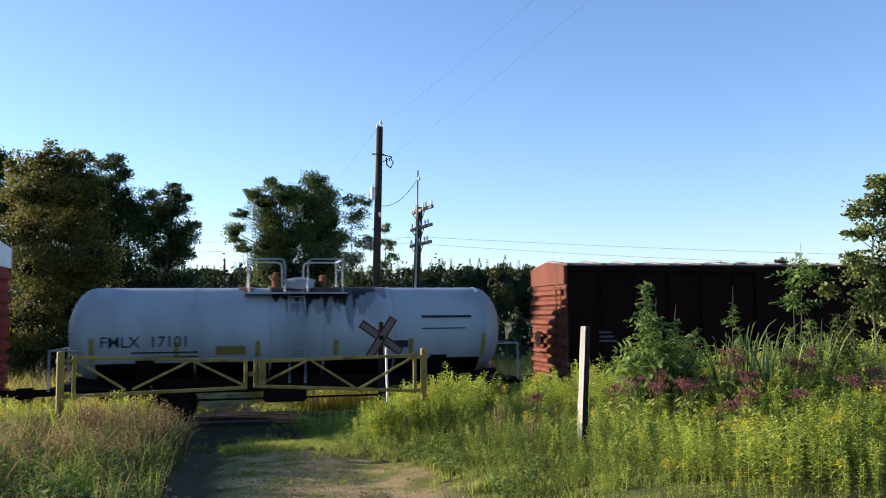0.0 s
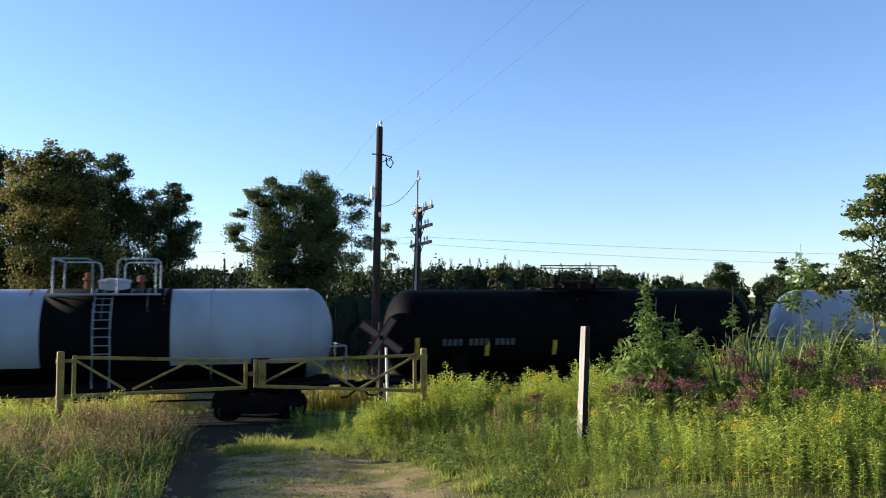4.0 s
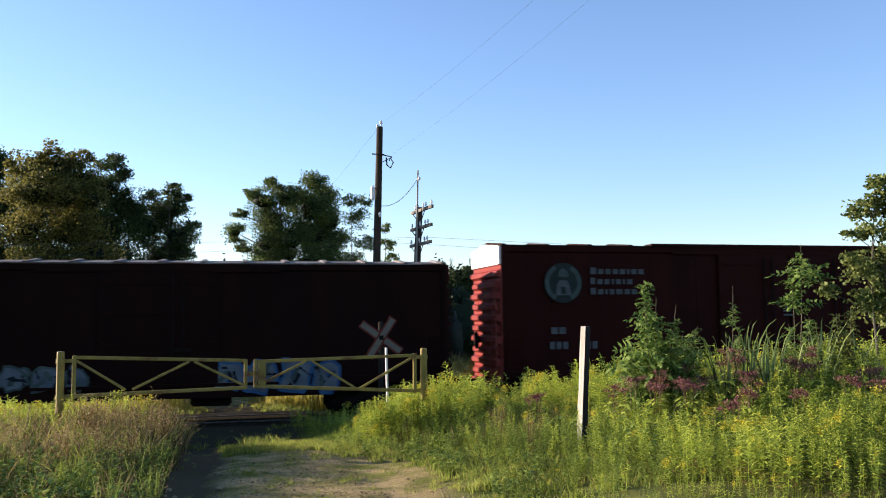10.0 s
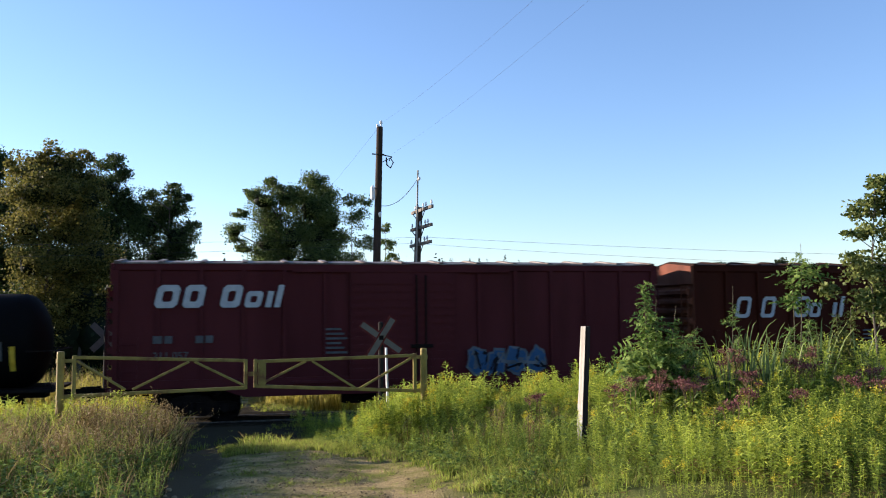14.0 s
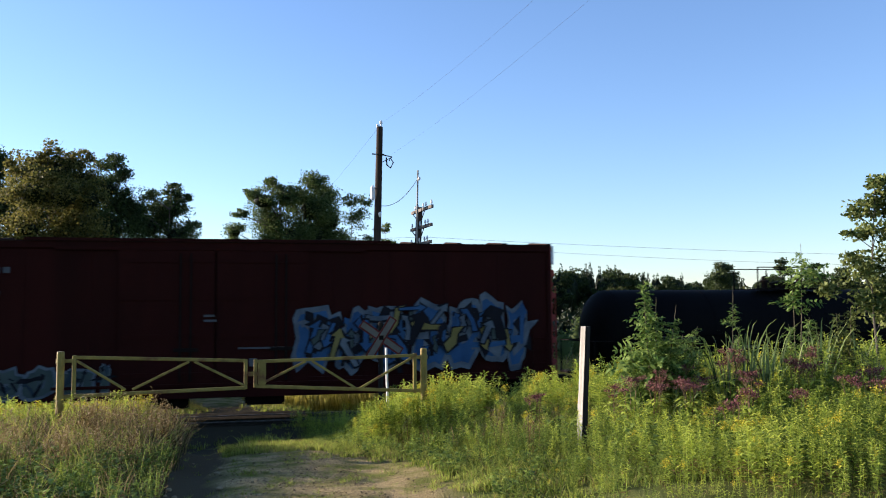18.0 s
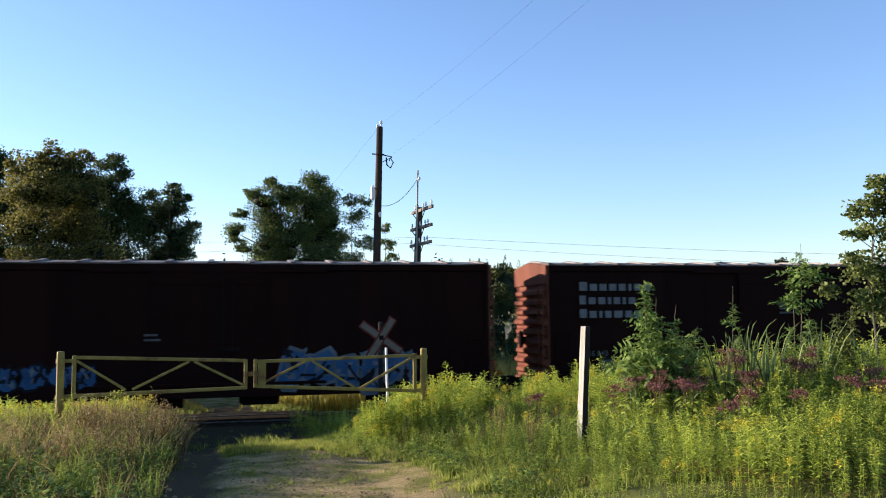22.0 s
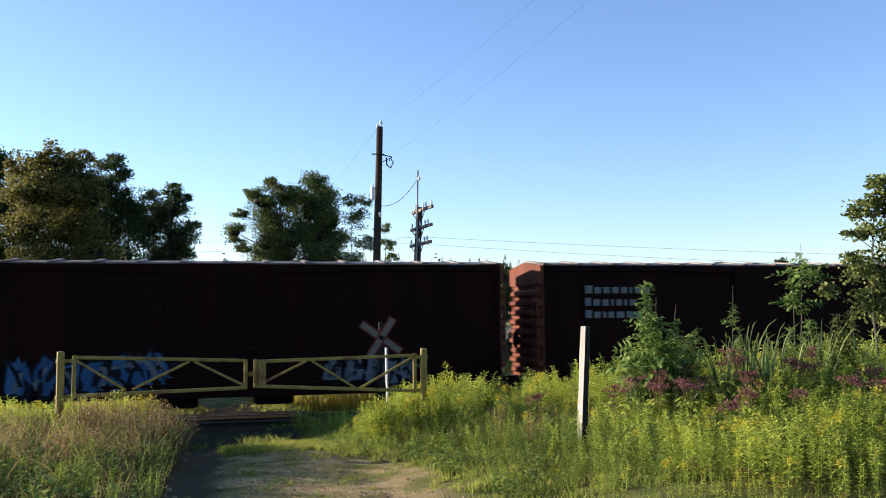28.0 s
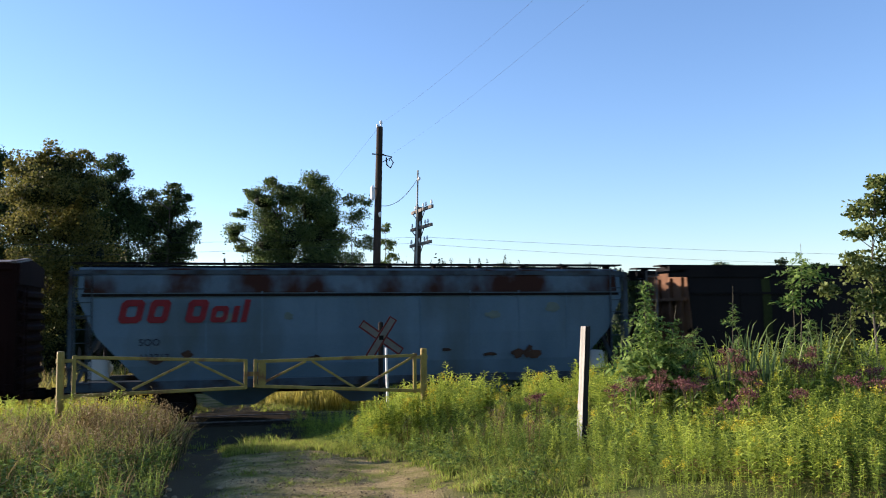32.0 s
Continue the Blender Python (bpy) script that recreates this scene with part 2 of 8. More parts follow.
# ---- mesh helpers ----
def finish(bm, name, mat, parent=None, smooth=False, label=""):
    me = bpy.data.meshes.new(name)
    bm.normal_update()
    bm.to_mesh(me)
    bm.free()
    if smooth:
        me.polygons.foreach_set("use_smooth", [True] * len(me.polygons))
    me.materials.append(mat)
    ob = new(name, me)
    if parent:
        ob.parent = parent
    if label:
        ob["label"] = label
    return ob


def part(name, bm, mat, parent, label="", smooth=False):
    return finish(bm, name, mat, parent, smooth, label)


def raw(name, verts, faces, mat, parent=None, label="", smooth=False):
    me = bpy.data.meshes.new(name)
    me.from_pydata(verts, [], faces)
    me.materials.append(mat)
    if smooth:
        me.polygons.foreach_set("use_smooth", [True] * len(me.polygons))
    ob = new(name, me)
    if parent:
        ob.parent = parent
    if label:
        ob["label"] = label
    return ob


def empty(name, m=None):
    ob = new(name)
    ob.empty_display_size = 0.2
    if m is not None:
        ob.matrix_world = m
    return ob


def box(bm, x0, x1, y0, y1, z0, z1, bevel=0.0):
    g = bmesh.ops.create_cube(bm, size=1.0, matrix=Matrix.LocRotScale(((x0 + x1) / 2, (y0 + y1) / 2, (z0 + z1) / 2), None, (x1 - x0, y1 - y0, z1 - z0)))
    if bevel:
        edges = list({e for v in g["verts"] for e in v.link_edges})
        bmesh.ops.bevel(bm, geom=edges, offset=bevel, segments=2, affect="EDGES", clamp_overlap=True)
    return bm


def beam(bm, a, b, w, d, up=(0, 0, 1)):
    """A square bar from a to b."""
    a, b = Vector(a), Vector(b)
    z = (b - a).normalized()
    x = Vector(up).cross(z)
    x = x.normalized() if x.length > 1e-4 else Vector((1, 0, 0))
    y = z.cross(x)
    m = Matrix((x, y, z)).transposed().to_4x4()
    m.translation = (a + b) / 2
    bmesh.ops.create_cube(bm, size=1.0, matrix=m @ Matrix.Diagonal((w, d, (b - a).length, 1)))
    return bm


def rod(bm, pts, r, sides=6, taper=1.0):
    """A round bar through the points, radius r shrinking to r * taper."""
    pts = [Vector(p) for p in pts]
    rings = []
    for i, p in enumerate(pts):
        t = (pts[min(i + 1, len(pts) - 1)] - pts[max(i - 1, 0)]).normalized()
        u = t.cross(Vector((0, 0, 1)))
        u = u.normalized() if u.length > 1e-3 else Vector((1, 0, 0))
        w = t.cross(u)
        k = r * (1 + (taper - 1) * i / (len(pts) - 1))
        rings.append([bm.verts.new(p + (u * math.cos(2 * math.pi * j / sides) + w * math.sin(2 * math.pi * j / sides)) * k) for j in range(sides)])
    for a, b in zip(rings, rings[1:]):
        for j in range(sides):
            bm.faces.new((a[j], a[(j + 1) % sides], b[(j + 1) % sides], b[j]))
    bm.faces.new(rings[0][::-1])
    bm.faces.new(rings[-1])
    return bm


def lathe(bm, profile, axis="z", at=(0, 0, 0), sides=12):
    """Turns (radius, along) pairs about an axis."""
    at = Vector(at)
    rings = []
    for r, h in profile:
        ring = []
        for j in range(sides):
            c, s = r * math.cos(2 * math.pi * j / sides), r * math.sin(2 * math.pi * j / sides)
            ring.append(bm.verts.new(at + Vector({"z": (c, s, h), "y": (s, h, c), "x": (h, c, s)}[axis])))
        rings.append(ring)
    for a, b in zip(rings, rings[1:]):
        for j in range(sides):
            bm.faces.new((a[j], a[(j + 1) % sides], b[(j + 1) % sides], b[j]))
    bm.faces.new(rings[0][::-1])
    bm.faces.new(rings[-1])
    return bm


def prism(bm, outline, y0, y1):
    """An outline in x, z drawn out along y."""
    a = [bm.verts.new((x, y0, z)) for x, z in outline]
    b = [bm.verts.new((x, y1, z)) for x, z in outline]
    n = len(outline)
    bm.faces.new(a)
    bm.faces.new(b[::-1])
    for i in range(n):
        bm.faces.new((a[i], b[i], b[(i + 1) % n], a[(i + 1) % n]))
    return bm


def loft(bm, outline, x0, x1):
    """An outline in y, z drawn out along x."""
    a = [bm.verts.new((x0, y, z)) for y, z in outline]
    b = [bm.verts.new((x1, y, z)) for y, z in outline]
    n = len(outline)
    bm.faces.new(a)
    bm.faces.new(b[::-1])
    for i in range(n):
        bm.faces.new((a[i], b[i], b[(i + 1) % n], a[(i + 1) % n]))
    return bm


# ---- ground ----
ROAD_X = 0.08   # where the lane meets the rails


def lane_x(y):
    """The lane's centre line: it bends away to the far left."""
    return 0.9 - 0.068 * max(0.0, y + 12.0)


def smooth_step(a, b, v):
    v = max(0.0, min(1.0, (v - a) / (b - a)))
    return v * v * (3 - 2 * v)


PROFILE = ((-400, 6.0), (-60, 2.2), (-26, 1.3), (-16, 1.08), (-12, 0.86), (-8, 0.34), (-5, -0.06), (-2.6, -0.22), (2.6, -0.22), (6, -0.35), (12, -0.2), (40, 0.0), (120, 1.2), (220, 3.0), (3000, 60.0))


def ground_z(x, y):
    for (y0, z0), (y1, z1) in zip(PROFILE, PROFILE[1:]):
        if y0 <= y <= y1:
            u = (y - y0) / (y1 - y0)
            z = z0 + (z1 - z0) * u
            break
    else:
        z = PROFILE[0][1] if y < 0 else PROFILE[-1][1]
    off = abs(x - lane_x(y))
    # banks beside the road, a shallow rut in it
    if -24 < y < -3.2:
        z += 0.14 * smooth_step(1.5, 2.6, off) * smooth_step(-3.2, -5.5, y)
        z += 0.22 * smooth_step(3.6, 7.5, x - lane_x(y)) * smooth_step(-9.0, -12.0, y)
        z -= 0.10 * math.exp(-((x - lane_x(y) + 1.3) / 0.28) ** 2) + 0.05 * math.exp(-((x - lane_x(y) - 0.8) / 0.3) ** 2)
    if abs(y) < 6:
        # the lane climbs level with the rails
        w = smooth_step(2.7, 1.9, off) * smooth_step(6.0, 2.9, abs(y))
        z += (-0.05 - z) * w
    if abs(y) > 3:
        z += 0.07 * noise.noise((x * 0.5, y * 0.5, 0)) + 0.02 * noise.noise((x * 2.3, y * 2.3, 3))
    return z


def stretch(limit, inner, step, grow):
    vals, v = [0.0], 0.0
    while v < limit:
        v += step if v < inner else step * (1 + (v - inner) * grow)
        vals.append(v)
    return [-v for v in vals[:0:-1]] + vals


def build_ground():
    xs = [v + 1.0 for v in stretch(2500, 14, 0.28, 0.35)]
    ys = [v - 8.0 for v in stretch(2500, 17, 0.28, 0.35)]
    verts = [(x, y, ground_z(x, y)) for y in ys for x in xs]
    w = len(xs)
    faces = [(j * w + i, j * w + i + 1, (j + 1) * w + i + 1, (j + 1) * w + i) for j in range(len(ys) - 1) for i in range(w - 1)]
    ob = raw("ground", verts, faces, ground_material(), smooth=True)
    tagged(ob, "grassy ground with a rutted gravel lane crossing the railway", "ground", kind="structure")


def ground_material():
    m = material("earth and gravel", (0.075, 0.088, 0.022), (0.15, 0.16, 0.048), 1.3, 0.97, bump=0.5, fine=30, spec=0.03)
    nt = m.node_tree
    nd, ln = nt.nodes, nt.links
    bsdf = nd["Principled BSDF"]
    grass_link = bsdf.inputs["Base Color"].links[0].from_socket
    co = nd.new("ShaderNodeTexCoord")
    sep = nd.new("ShaderNodeSeparateXYZ")
    ln.new(co.outputs["Object"], sep.inputs[0])

    def op(kind, a, b=None, c=None):
        n = nd.new("ShaderNodeMath")
        n.operation = kind
        for i, v in enumerate((a, b, c)):
            if v is None:
                continue
            if isinstance(v, (int, float)):
                n.inputs[i].default_value = v
            else:
                ln.new(v, n.inputs[i])
        return n.outputs[0]

    wob = nd.new("ShaderNodeTexNoise")
    wob.inputs["Scale"].default_value, wob.inputs["Detail"].default_value = 1.1, 7
    ln.new(co.outputs["Object"], wob.inputs["Vector"])
    centre = op("MULTIPLY_ADD", op("MAXIMUM", op("ADD", sep.outputs[1], 12.0), 0.0), -0.068, 0.9)
    edge = op("ADD", op("ABSOLUTE", op("SUBTRACT", sep.outputs[0], centre)), op("MULTIPLY_ADD", wob.outputs[0], -1.9, 0.95))
    road = nd.new("ShaderNodeMapRange")
    road.inputs[1].default_value, road.inputs[2].default_value, road.inputs[3].default_value, road.inputs[4].default_value = 1.2, 1.6, 1.0, 0.0
    ln.new(edge, road.inputs[0])
    grit = nd.new("ShaderNodeTexVoronoi")
    grit.inputs["Scale"].default_value = 55
    ln.new(co.outputs["Object"], grit.inputs["Vector"])
    gramp = nd.new("ShaderNodeValToRGB")
    gramp.color_ramp.elements[0].color, gramp.color_ramp.elements[1].color = (0.21, 0.152, 0.068, 1), (0.45, 0.345, 0.17, 1)
    ln.new(grit.outputs["Color"], gramp.inputs[0])
    patch = nd.new("ShaderNodeTexNoise")
    patch.inputs["Scale"].default_value, patch.inputs["Detail"].default_value = 2.2, 9
    ln.new(co.outputs["Object"], patch.inputs["Vector"])
    pr = nd.new("ShaderNodeValToRGB")
    pr.color_ramp.elements[0].position, pr.color_ramp.elements[1].position = 0.42, 0.62
    ln.new(patch.outputs[0], pr.inputs[0])
    moss = nd.new("ShaderNodeMix")
    moss.data_type = "RGBA"
    ln.new(pr.outputs[0], moss.inputs[0])
    ln.new(gramp.outputs[0], moss.inputs[6])
    moss.inputs[7].default_value = (0.14, 0.145, 0.035, 1)
    # left rut: muddy earth, with the bank's shade put into its colour
    rut = nd.new("ShaderNodeMapRange")
    rut.inputs[1].default_value, rut.inputs[2].default_value, rut.inputs[3].default_value, rut.inputs[4].default_value = 0.28, 0.55, 1.0, 0.0
    ln.new(op("ADD", op("ABSOLUTE", op("ADD", op("SUBTRACT", sep.outputs[0], centre), 1.45)), op("MULTIPLY_ADD", wob.outputs[0], -0.8, 0.4)), rut.inputs[0])
    mud_shade = nd.new("ShaderNodeMix")
    mud_shade.data_type = "RGBA"
    ln.new(rut.outputs[0], mud_shade.inputs[0])
    ln.new(moss.outputs[2], mud_shade.inputs[6])
    mud_shade.inputs[7].default_value = (0.10, 0.078, 0.046, 1)
    # the train's shade beside the track, put into the lane's colour
    near = nd.new("ShaderNodeMapRange")
    near.inputs[1].default_value, near.inputs[2].default_value, near.inputs[3].default_value, near.inputs[4].default_value = 7.5, 10.0, 1.0, 0.0
    ln.new(op("ADD", op("ABSOLUTE", op("ADD", sep.outputs[1], 2.0)), op("MULTIPLY_ADD", wob.outputs[0], -3.0, 1.5)), near.inputs[0])
    train_shade = nd.new("ShaderNodeMix")
    train_shade.data_type = "RGBA"
    ln.new(near.outputs[0], train_shade.inputs[0])
    ln.new(mud_shade.outputs[2], train_shade.inputs[6])
    train_shade.inputs[7].default_value = (0.055, 0.048, 0.030, 1)
    mix = nd.new("ShaderNodeMix")
    mix.data_type = "RGBA"
    edge2 = nd.new("ShaderNodeMath")
    edge2.operation = "MAXIMUM"
    ln.new(road.outputs[0], edge2.inputs[0])
    ln.new(rut.outputs[0], edge2.inputs[1])
    ln.new(edge2.outputs[0], mix.inputs[0])
    ln.new(grass_link, mix.inputs[6])
    ln.new(train_shade.outputs[2], mix.inputs[7])
    ln.new(mix.outputs[2], bsdf.inputs["Base Color"])
    b = nd.new("ShaderNodeBump")
    b.inputs["Strength"].default_value, b.inputs["Distance"].default_value = 0.8, 0.022
    ln.new(grit.outputs["Distance"], b.inputs["Height"])
    old = bsdf.inputs["Normal"].links[0].from_socket
    ln.new(old, b.inputs["Normal"])
    ln.new(b.outputs[0], bsdf.inputs["Normal"])
    return m


build_ground()


# ---- the railway ----
def build_track():
    verts, faces = [], []
    rng = random.Random(5)
    xs = [-140 + 2.0 * i for i in range(150)]
    shape = [(-2.9, -0.42), (-2.3, -0.28), (-1.7, -0.16), (1.7, -0.16), (2.3, -0.28), (2.9, -0.48)]
    for x in xs:
        for y, z in shape:
            verts.append((x, y + rng.uniform(-0.08, 0.08), z + rng.uniform(-0.015, 0.015)))
    n = len(shape)
    faces = [(i * n + j, (i + 1) * n + j, (i + 1) * n + j + 1, i * n + j + 1) for i in range(len(xs) - 1) for j in range(n - 1)]
    bed = raw("ballast_bed", verts, faces, M_BALLAST)
    tagged(bed, "grey crushed stone ballast under the track", "ballast", kind="structure")
    # loose stones on the visible stretch
    v, f = [], []
    for _ in range(5000):
        x, y = rng.uniform(-14, 24), rng.choice((-1, 1)) * rng.uniform(0.8, 2.7)
        if abs(x - ROAD_X) < 2.0:
            continue
        s, z = rng.uniform(0.025, 0.055), -0.16 - max(0, abs(y) - 1.7) * 0.2
        a = rng.uniform(0, 6.3)
        k = len(v)
        for dx, dy, dz in ((1, 0, 0), (0, 1, 0), (-1, 0, 0), (0, -1, 0), (0, 0, 0.9), (0, 0, -0.5)):
            v.append((x + s * (dx * math.cos(a) - dy * math.sin(a)), y + s * (dx * math.sin(a) + dy * math.cos(a)), z + s * dz))
        for i in range(4):
            f += [(k + i, k + (i + 1) % 4, k + 4), (k + (i + 1) % 4, k + i, k + 5)]
    tagged(raw("ballast_stones", v, f, M_BALLAST), "loose grey crushed stones along the track", "ballast", kind="stuff")
    for y in (-0.755, 0.755):
        bm = bmesh.new()
        loft(bm, [(y - 0.07, -0.16), (y + 0.07, -0.16), (y + 0.07, -0.145), (y + 0.012, -0.12), (y + 0.012, -0.04), (y + 0.036, -0.028), (y + 0.036, 0),
                  (y - 0.036, 0), (y - 0.036, -0.028), (y - 0.012, -0.04), (y - 0.012, -0.12), (y - 0.07, -0.145)], -140, 158)
        tagged(finish(bm, "rail", M_STEEL), "worn steel rail with a shiny head", "rail", "rails of the track", "structure")
    bm = bmesh.new()
    box(bm, -0.11, 0.11, -1.3, 1.3, -0.30, -0.145, 0.01)
    tie = finish(bm, "railway_tie", M_TIE)
    for i in range(-22, 44):
        x = i * 0.54
        if abs(x - ROAD_X) > 2.2:
            ob = new("railway_tie", tie.data)
            ob.matrix_world = pose(x, rng.uniform(-0.04, 0.04), 0, 0, 0, rng.uniform(-1, 1))
            tagged(ob, "dark creosoted wooden railway tie in the ballast", "railway tie", "ties under the rails", "structure")
    bpy.data.objects.remove(tie)
    # plank deck of the level crossing
    deck = empty("crossing_deck", pose(ROAD_X, 0, 0))
    tagged(deck, "grey timber planks of the level crossing between the rails", "crossing", kind="structure")
    bm = bmesh.new()
    box(bm, -2.1, 2.1, -0.13, 0.13, -0.14, -0.012, 0.012)
    plank = part("plank", bm, M_PLANK, deck)
    for k, y in enumerate((-1.42, -1.12, -0.45, -0.15, 0.15, 0.45, 1.12, 1.42)):
        ob = plank if k == 0 else new("plank", plank.data)
        ob.parent = deck
        ob.location = (rng.uniform(-0.05, 0.05), y, rng.uniform(-0.006, 0.0))


build_track()

# ---- the train ----
SPEED = 14.547
TRAIN = []   # (car, x at the clip's start)
WHEELS = ([], [])   # wheelsets: leading, trailing


def writing(text, size, mat, parent, x, z, y, shear=0.0, stretch_x=1.0, name="lettering", bold=0.005):
    """Letters on the car's near side, x and z of their lower left corner."""
    cu = bpy.data.curves.new("letters", "FONT")
    cu.body, cu.size, cu.shear, cu.resolution_u, cu.extrude, cu.offset = text, size, shear, 3, 0.002, bold * size
    tmp = new("letters", cu)
    me = bpy.data.meshes.new_from_object(tmp)
    bpy.data.objects.remove(tmp)
    bpy.data.curves.remove(cu)
    me.transform(pose(x, y, z, 90) @ Matrix.Diagonal((stretch_x, 1, 1, 1)))
    me.materials.clear()
    me.materials.append(mat)
    ob = new(name, me)
    ob.parent = parent
    return ob


def bars(rows, mat, parent, y, name="lettering", slant=0.0):
    """Plain bars in place of writing: (x, z, width, height)."""
    out = []
    for x, z, w, h in rows:
        bm = bmesh.new()
        prism(bm, [(x, z), (x + w, z), (x + w + slant * h, z + h), (x + slant * h, z + h)], y, y - 0.006)
        out.append(part(name, bm, mat, parent))
    return out


def letter_bars(x, z, h, widths, gap, thick, mat, parent, y, slant=0.0, name="emblem_shape"):
    """A company emblem as plain hollow slanted shapes."""
    for w in widths:
        c, t = min(w, h) * 0.16, thick
        bm = bmesh.new()
        outer = [(c, 0), (w - c, 0), (w, c), (w, h - c), (w - c, h), (c, h), (0, h - c), (0, c)]
        inner = [(t + (w - 2 * t) * p / w, t + (h - 2 * t) * q / h) for p, q in outer]
        rings = [[bm.verts.new((x + p + slant * q, yy, z + q)) for p, q in pts] for pts, yy in ((outer, y), (outer, y - 0.006), (inner, y - 0.006), (inner, y))]
        for a, b in zip(rings, rings[1:]):
            for k in range(8):
                bm.faces.new((a[k], a[(k + 1) % 8], b[(k + 1) % 8], b[k]))
        bmesh.ops.recalc_face_normals(bm, faces=bm.faces)
        part(name, bm, mat, parent)
        x += w + gap


def ring_emblem(x, z, r, parent, y):
    bm = bmesh.new()
    lathe(bm, [(r, 0), (r, -0.006)], "y", (x, y, z), 28)
    part("emblem_shape", bm, M_SHIELD, parent, "dark green round emblem")
    # a pale wreath left and right, a light shape in the middle
    for sd in (-1, 1):
        bm = bmesh.new()
        turns = [math.radians(-62 + 124 * k / 14) for k in range(15)]
        inner, outer = ([bm.verts.new((x + sd * q * math.cos(w), y - 0.010, z + q * math.sin(w))) for w in turns] for q in (r * 0.74, r * 0.96))
        for k in range(14):
            f = bm.faces.new((inner[k], outer[k], outer[k + 1], inner[k + 1]))
            f.normal_update()
            if f.normal.y > 0:
                f.normal_flip()
        part("emblem_wreath", bm, M_WREATH, parent)
    for pts, m in ((((-0.42, -0.62), (0.42, -0.62), (0.34, -0.1), (0.2, 0.12), (-0.2, 0.12), (-0.34, -0.1)), M_FADED), (((-0.3, 0.3), (0.3, 0.3), (0.2, 0.62), (0, 0.72), (-0.2, 0.62)), M_WREATH), (((-0.12, -0.55), (0.12, -0.55), (0.12, -0.2), (-0.12, -0.2)), M_SHIELD)):
        bm = bmesh.new()
        d = 0.004 if m is M_SHIELD else 0
        prism(bm, [(x + r * p, z + r * q) for p, q in pts], y - 0.008 - d, y - 0.012 - d)
        part("emblem_shape", bm, m, parent)


STROKES = (((-1, -0.16), (0.45, -0.16), (0.45, -0.42), (1, 0.05), (0.45, 0.5), (0.45, 0.2), (-1, 0.12)),
           ((-1, -0.25), (-0.1, -0.42), (0.9, -0.2), (1, 0.35), (0.6, 0.35), (0.55, 0.05), (-0.2, 0.0), (-0.9, 0.2)),
           ((-1, 0.0), (-0.3, -0.3), (0.4, -0.18), (1, -0.35), (0.7, 0.2), (0.1, 0.12), (-0.5, 0.35)))
SECOND = {M_SPRAY_W: M_SPRAY_G, M_SPRAY_B: M_SPRAY_W, M_SPRAY_G: M_SPRAY_DIM, M_SPRAY_Y: M_SPRAY_W}


def graffiti(x0, x1, z0, z1, fill, edge, parent, y, seed, glyph=0.75):
    """A row of swollen spray-painted shapes, each with its outline and gaps: no letters."""
    rng = random.Random(seed)
    x, k = x0, 0
    while x < x1 - 0.2:
        w = min(x1 - x, glyph * rng.uniform(0.7, 1.2))
        cx, cz = x + w / 2, (z0 + z1) / 2 + rng.uniform(-0.07, 0.07) * (z1 - z0)
        h = (z1 - z0) * rng.uniform(0.8, 1.0)
        lean = rng.uniform(-0.15, 0.3)
        n = 18
        ph = [rng.uniform(0.72, 1.14) for _ in range(n)]
        power = rng.choice((0.45, 0.6, 0.8))
        pts = []
        for i in range(n):
            a = 2 * math.pi * i / n
            px, pz = abs(math.cos(a)) ** power * math.copysign(1, math.cos(a)), abs(math.sin(a)) ** power * math.copysign(1, math.sin(a))
            pts.append((px * w * 0.5 * ph[i] + lean * pz * h * 0.35, pz * h * 0.5 * ph[i]))
        d = 0.004 * (k % 2)
        bm = bmesh.new()
        prism(bm, [(cx + p * 1.16, cz + q * 1.12) for p, q in pts], y - d, y - 0.003 - d)
        outline = part("spray_outline", bm, edge, parent)
        bm = bmesh.new()
        prism(bm, [(cx + p * 0.94, cz + q * 0.92) for p, q in pts], y - 0.009 - d, y - 0.012 - d)
        part("spray_fill", bm, fill, outline)
        bm = bmesh.new()
        ox, oz, rw, rh = rng.uniform(-0.12, 0.12) * w, rng.uniform(-0.2, 0.2) * h, w * rng.uniform(0.07, 0.13), h * rng.uniform(0.12, 0.26)
        prism(bm, [(cx + ox - rw, cz + oz - rh), (cx + ox + rw * 0.7, cz + oz - rh * 0.8), (cx + ox + rw * 1.2, cz + oz + rh), (cx + ox - rw * 0.5, cz + oz + rh * 0.8)], y - 0.018 - d, y - 0.021 - d)
        part("spray_gap", bm, edge, outline)
        for j in range(4):
            a, k2 = rng.choice((1.45, 1.75, 1.1, 0.1, 2.1)) + rng.uniform(-0.25, 0.25), h * rng.uniform(0.28, 0.52)
            mx, mz = cx + rng.uniform(-0.32, 0.32) * w, cz + rng.uniform(-0.22, 0.22) * h
            pts = rng.choice(STROKES)
            bm = bmesh.new()
            thin = 0.9 if j < 2 else 0.5
            f = bm.faces.new([bm.verts.new((mx + k2 * (p * math.cos(a) - q * thin * math.sin(a)), y - 0.024 - d - 0.003 * j, mz + k2 * 0.8 * (p * math.sin(a) + q * thin * math.cos(a)))) for p, q in pts])
            f.normal_update()
            if f.normal.y > 0:
                f.normal_flip()
            part("spray_stroke", bm, (M_SPRAY_K, SECOND[fill], M_SPRAY_K, fill)[j], outline)
        x += w * rng.uniform(0.98, 1.12)
        k += 1


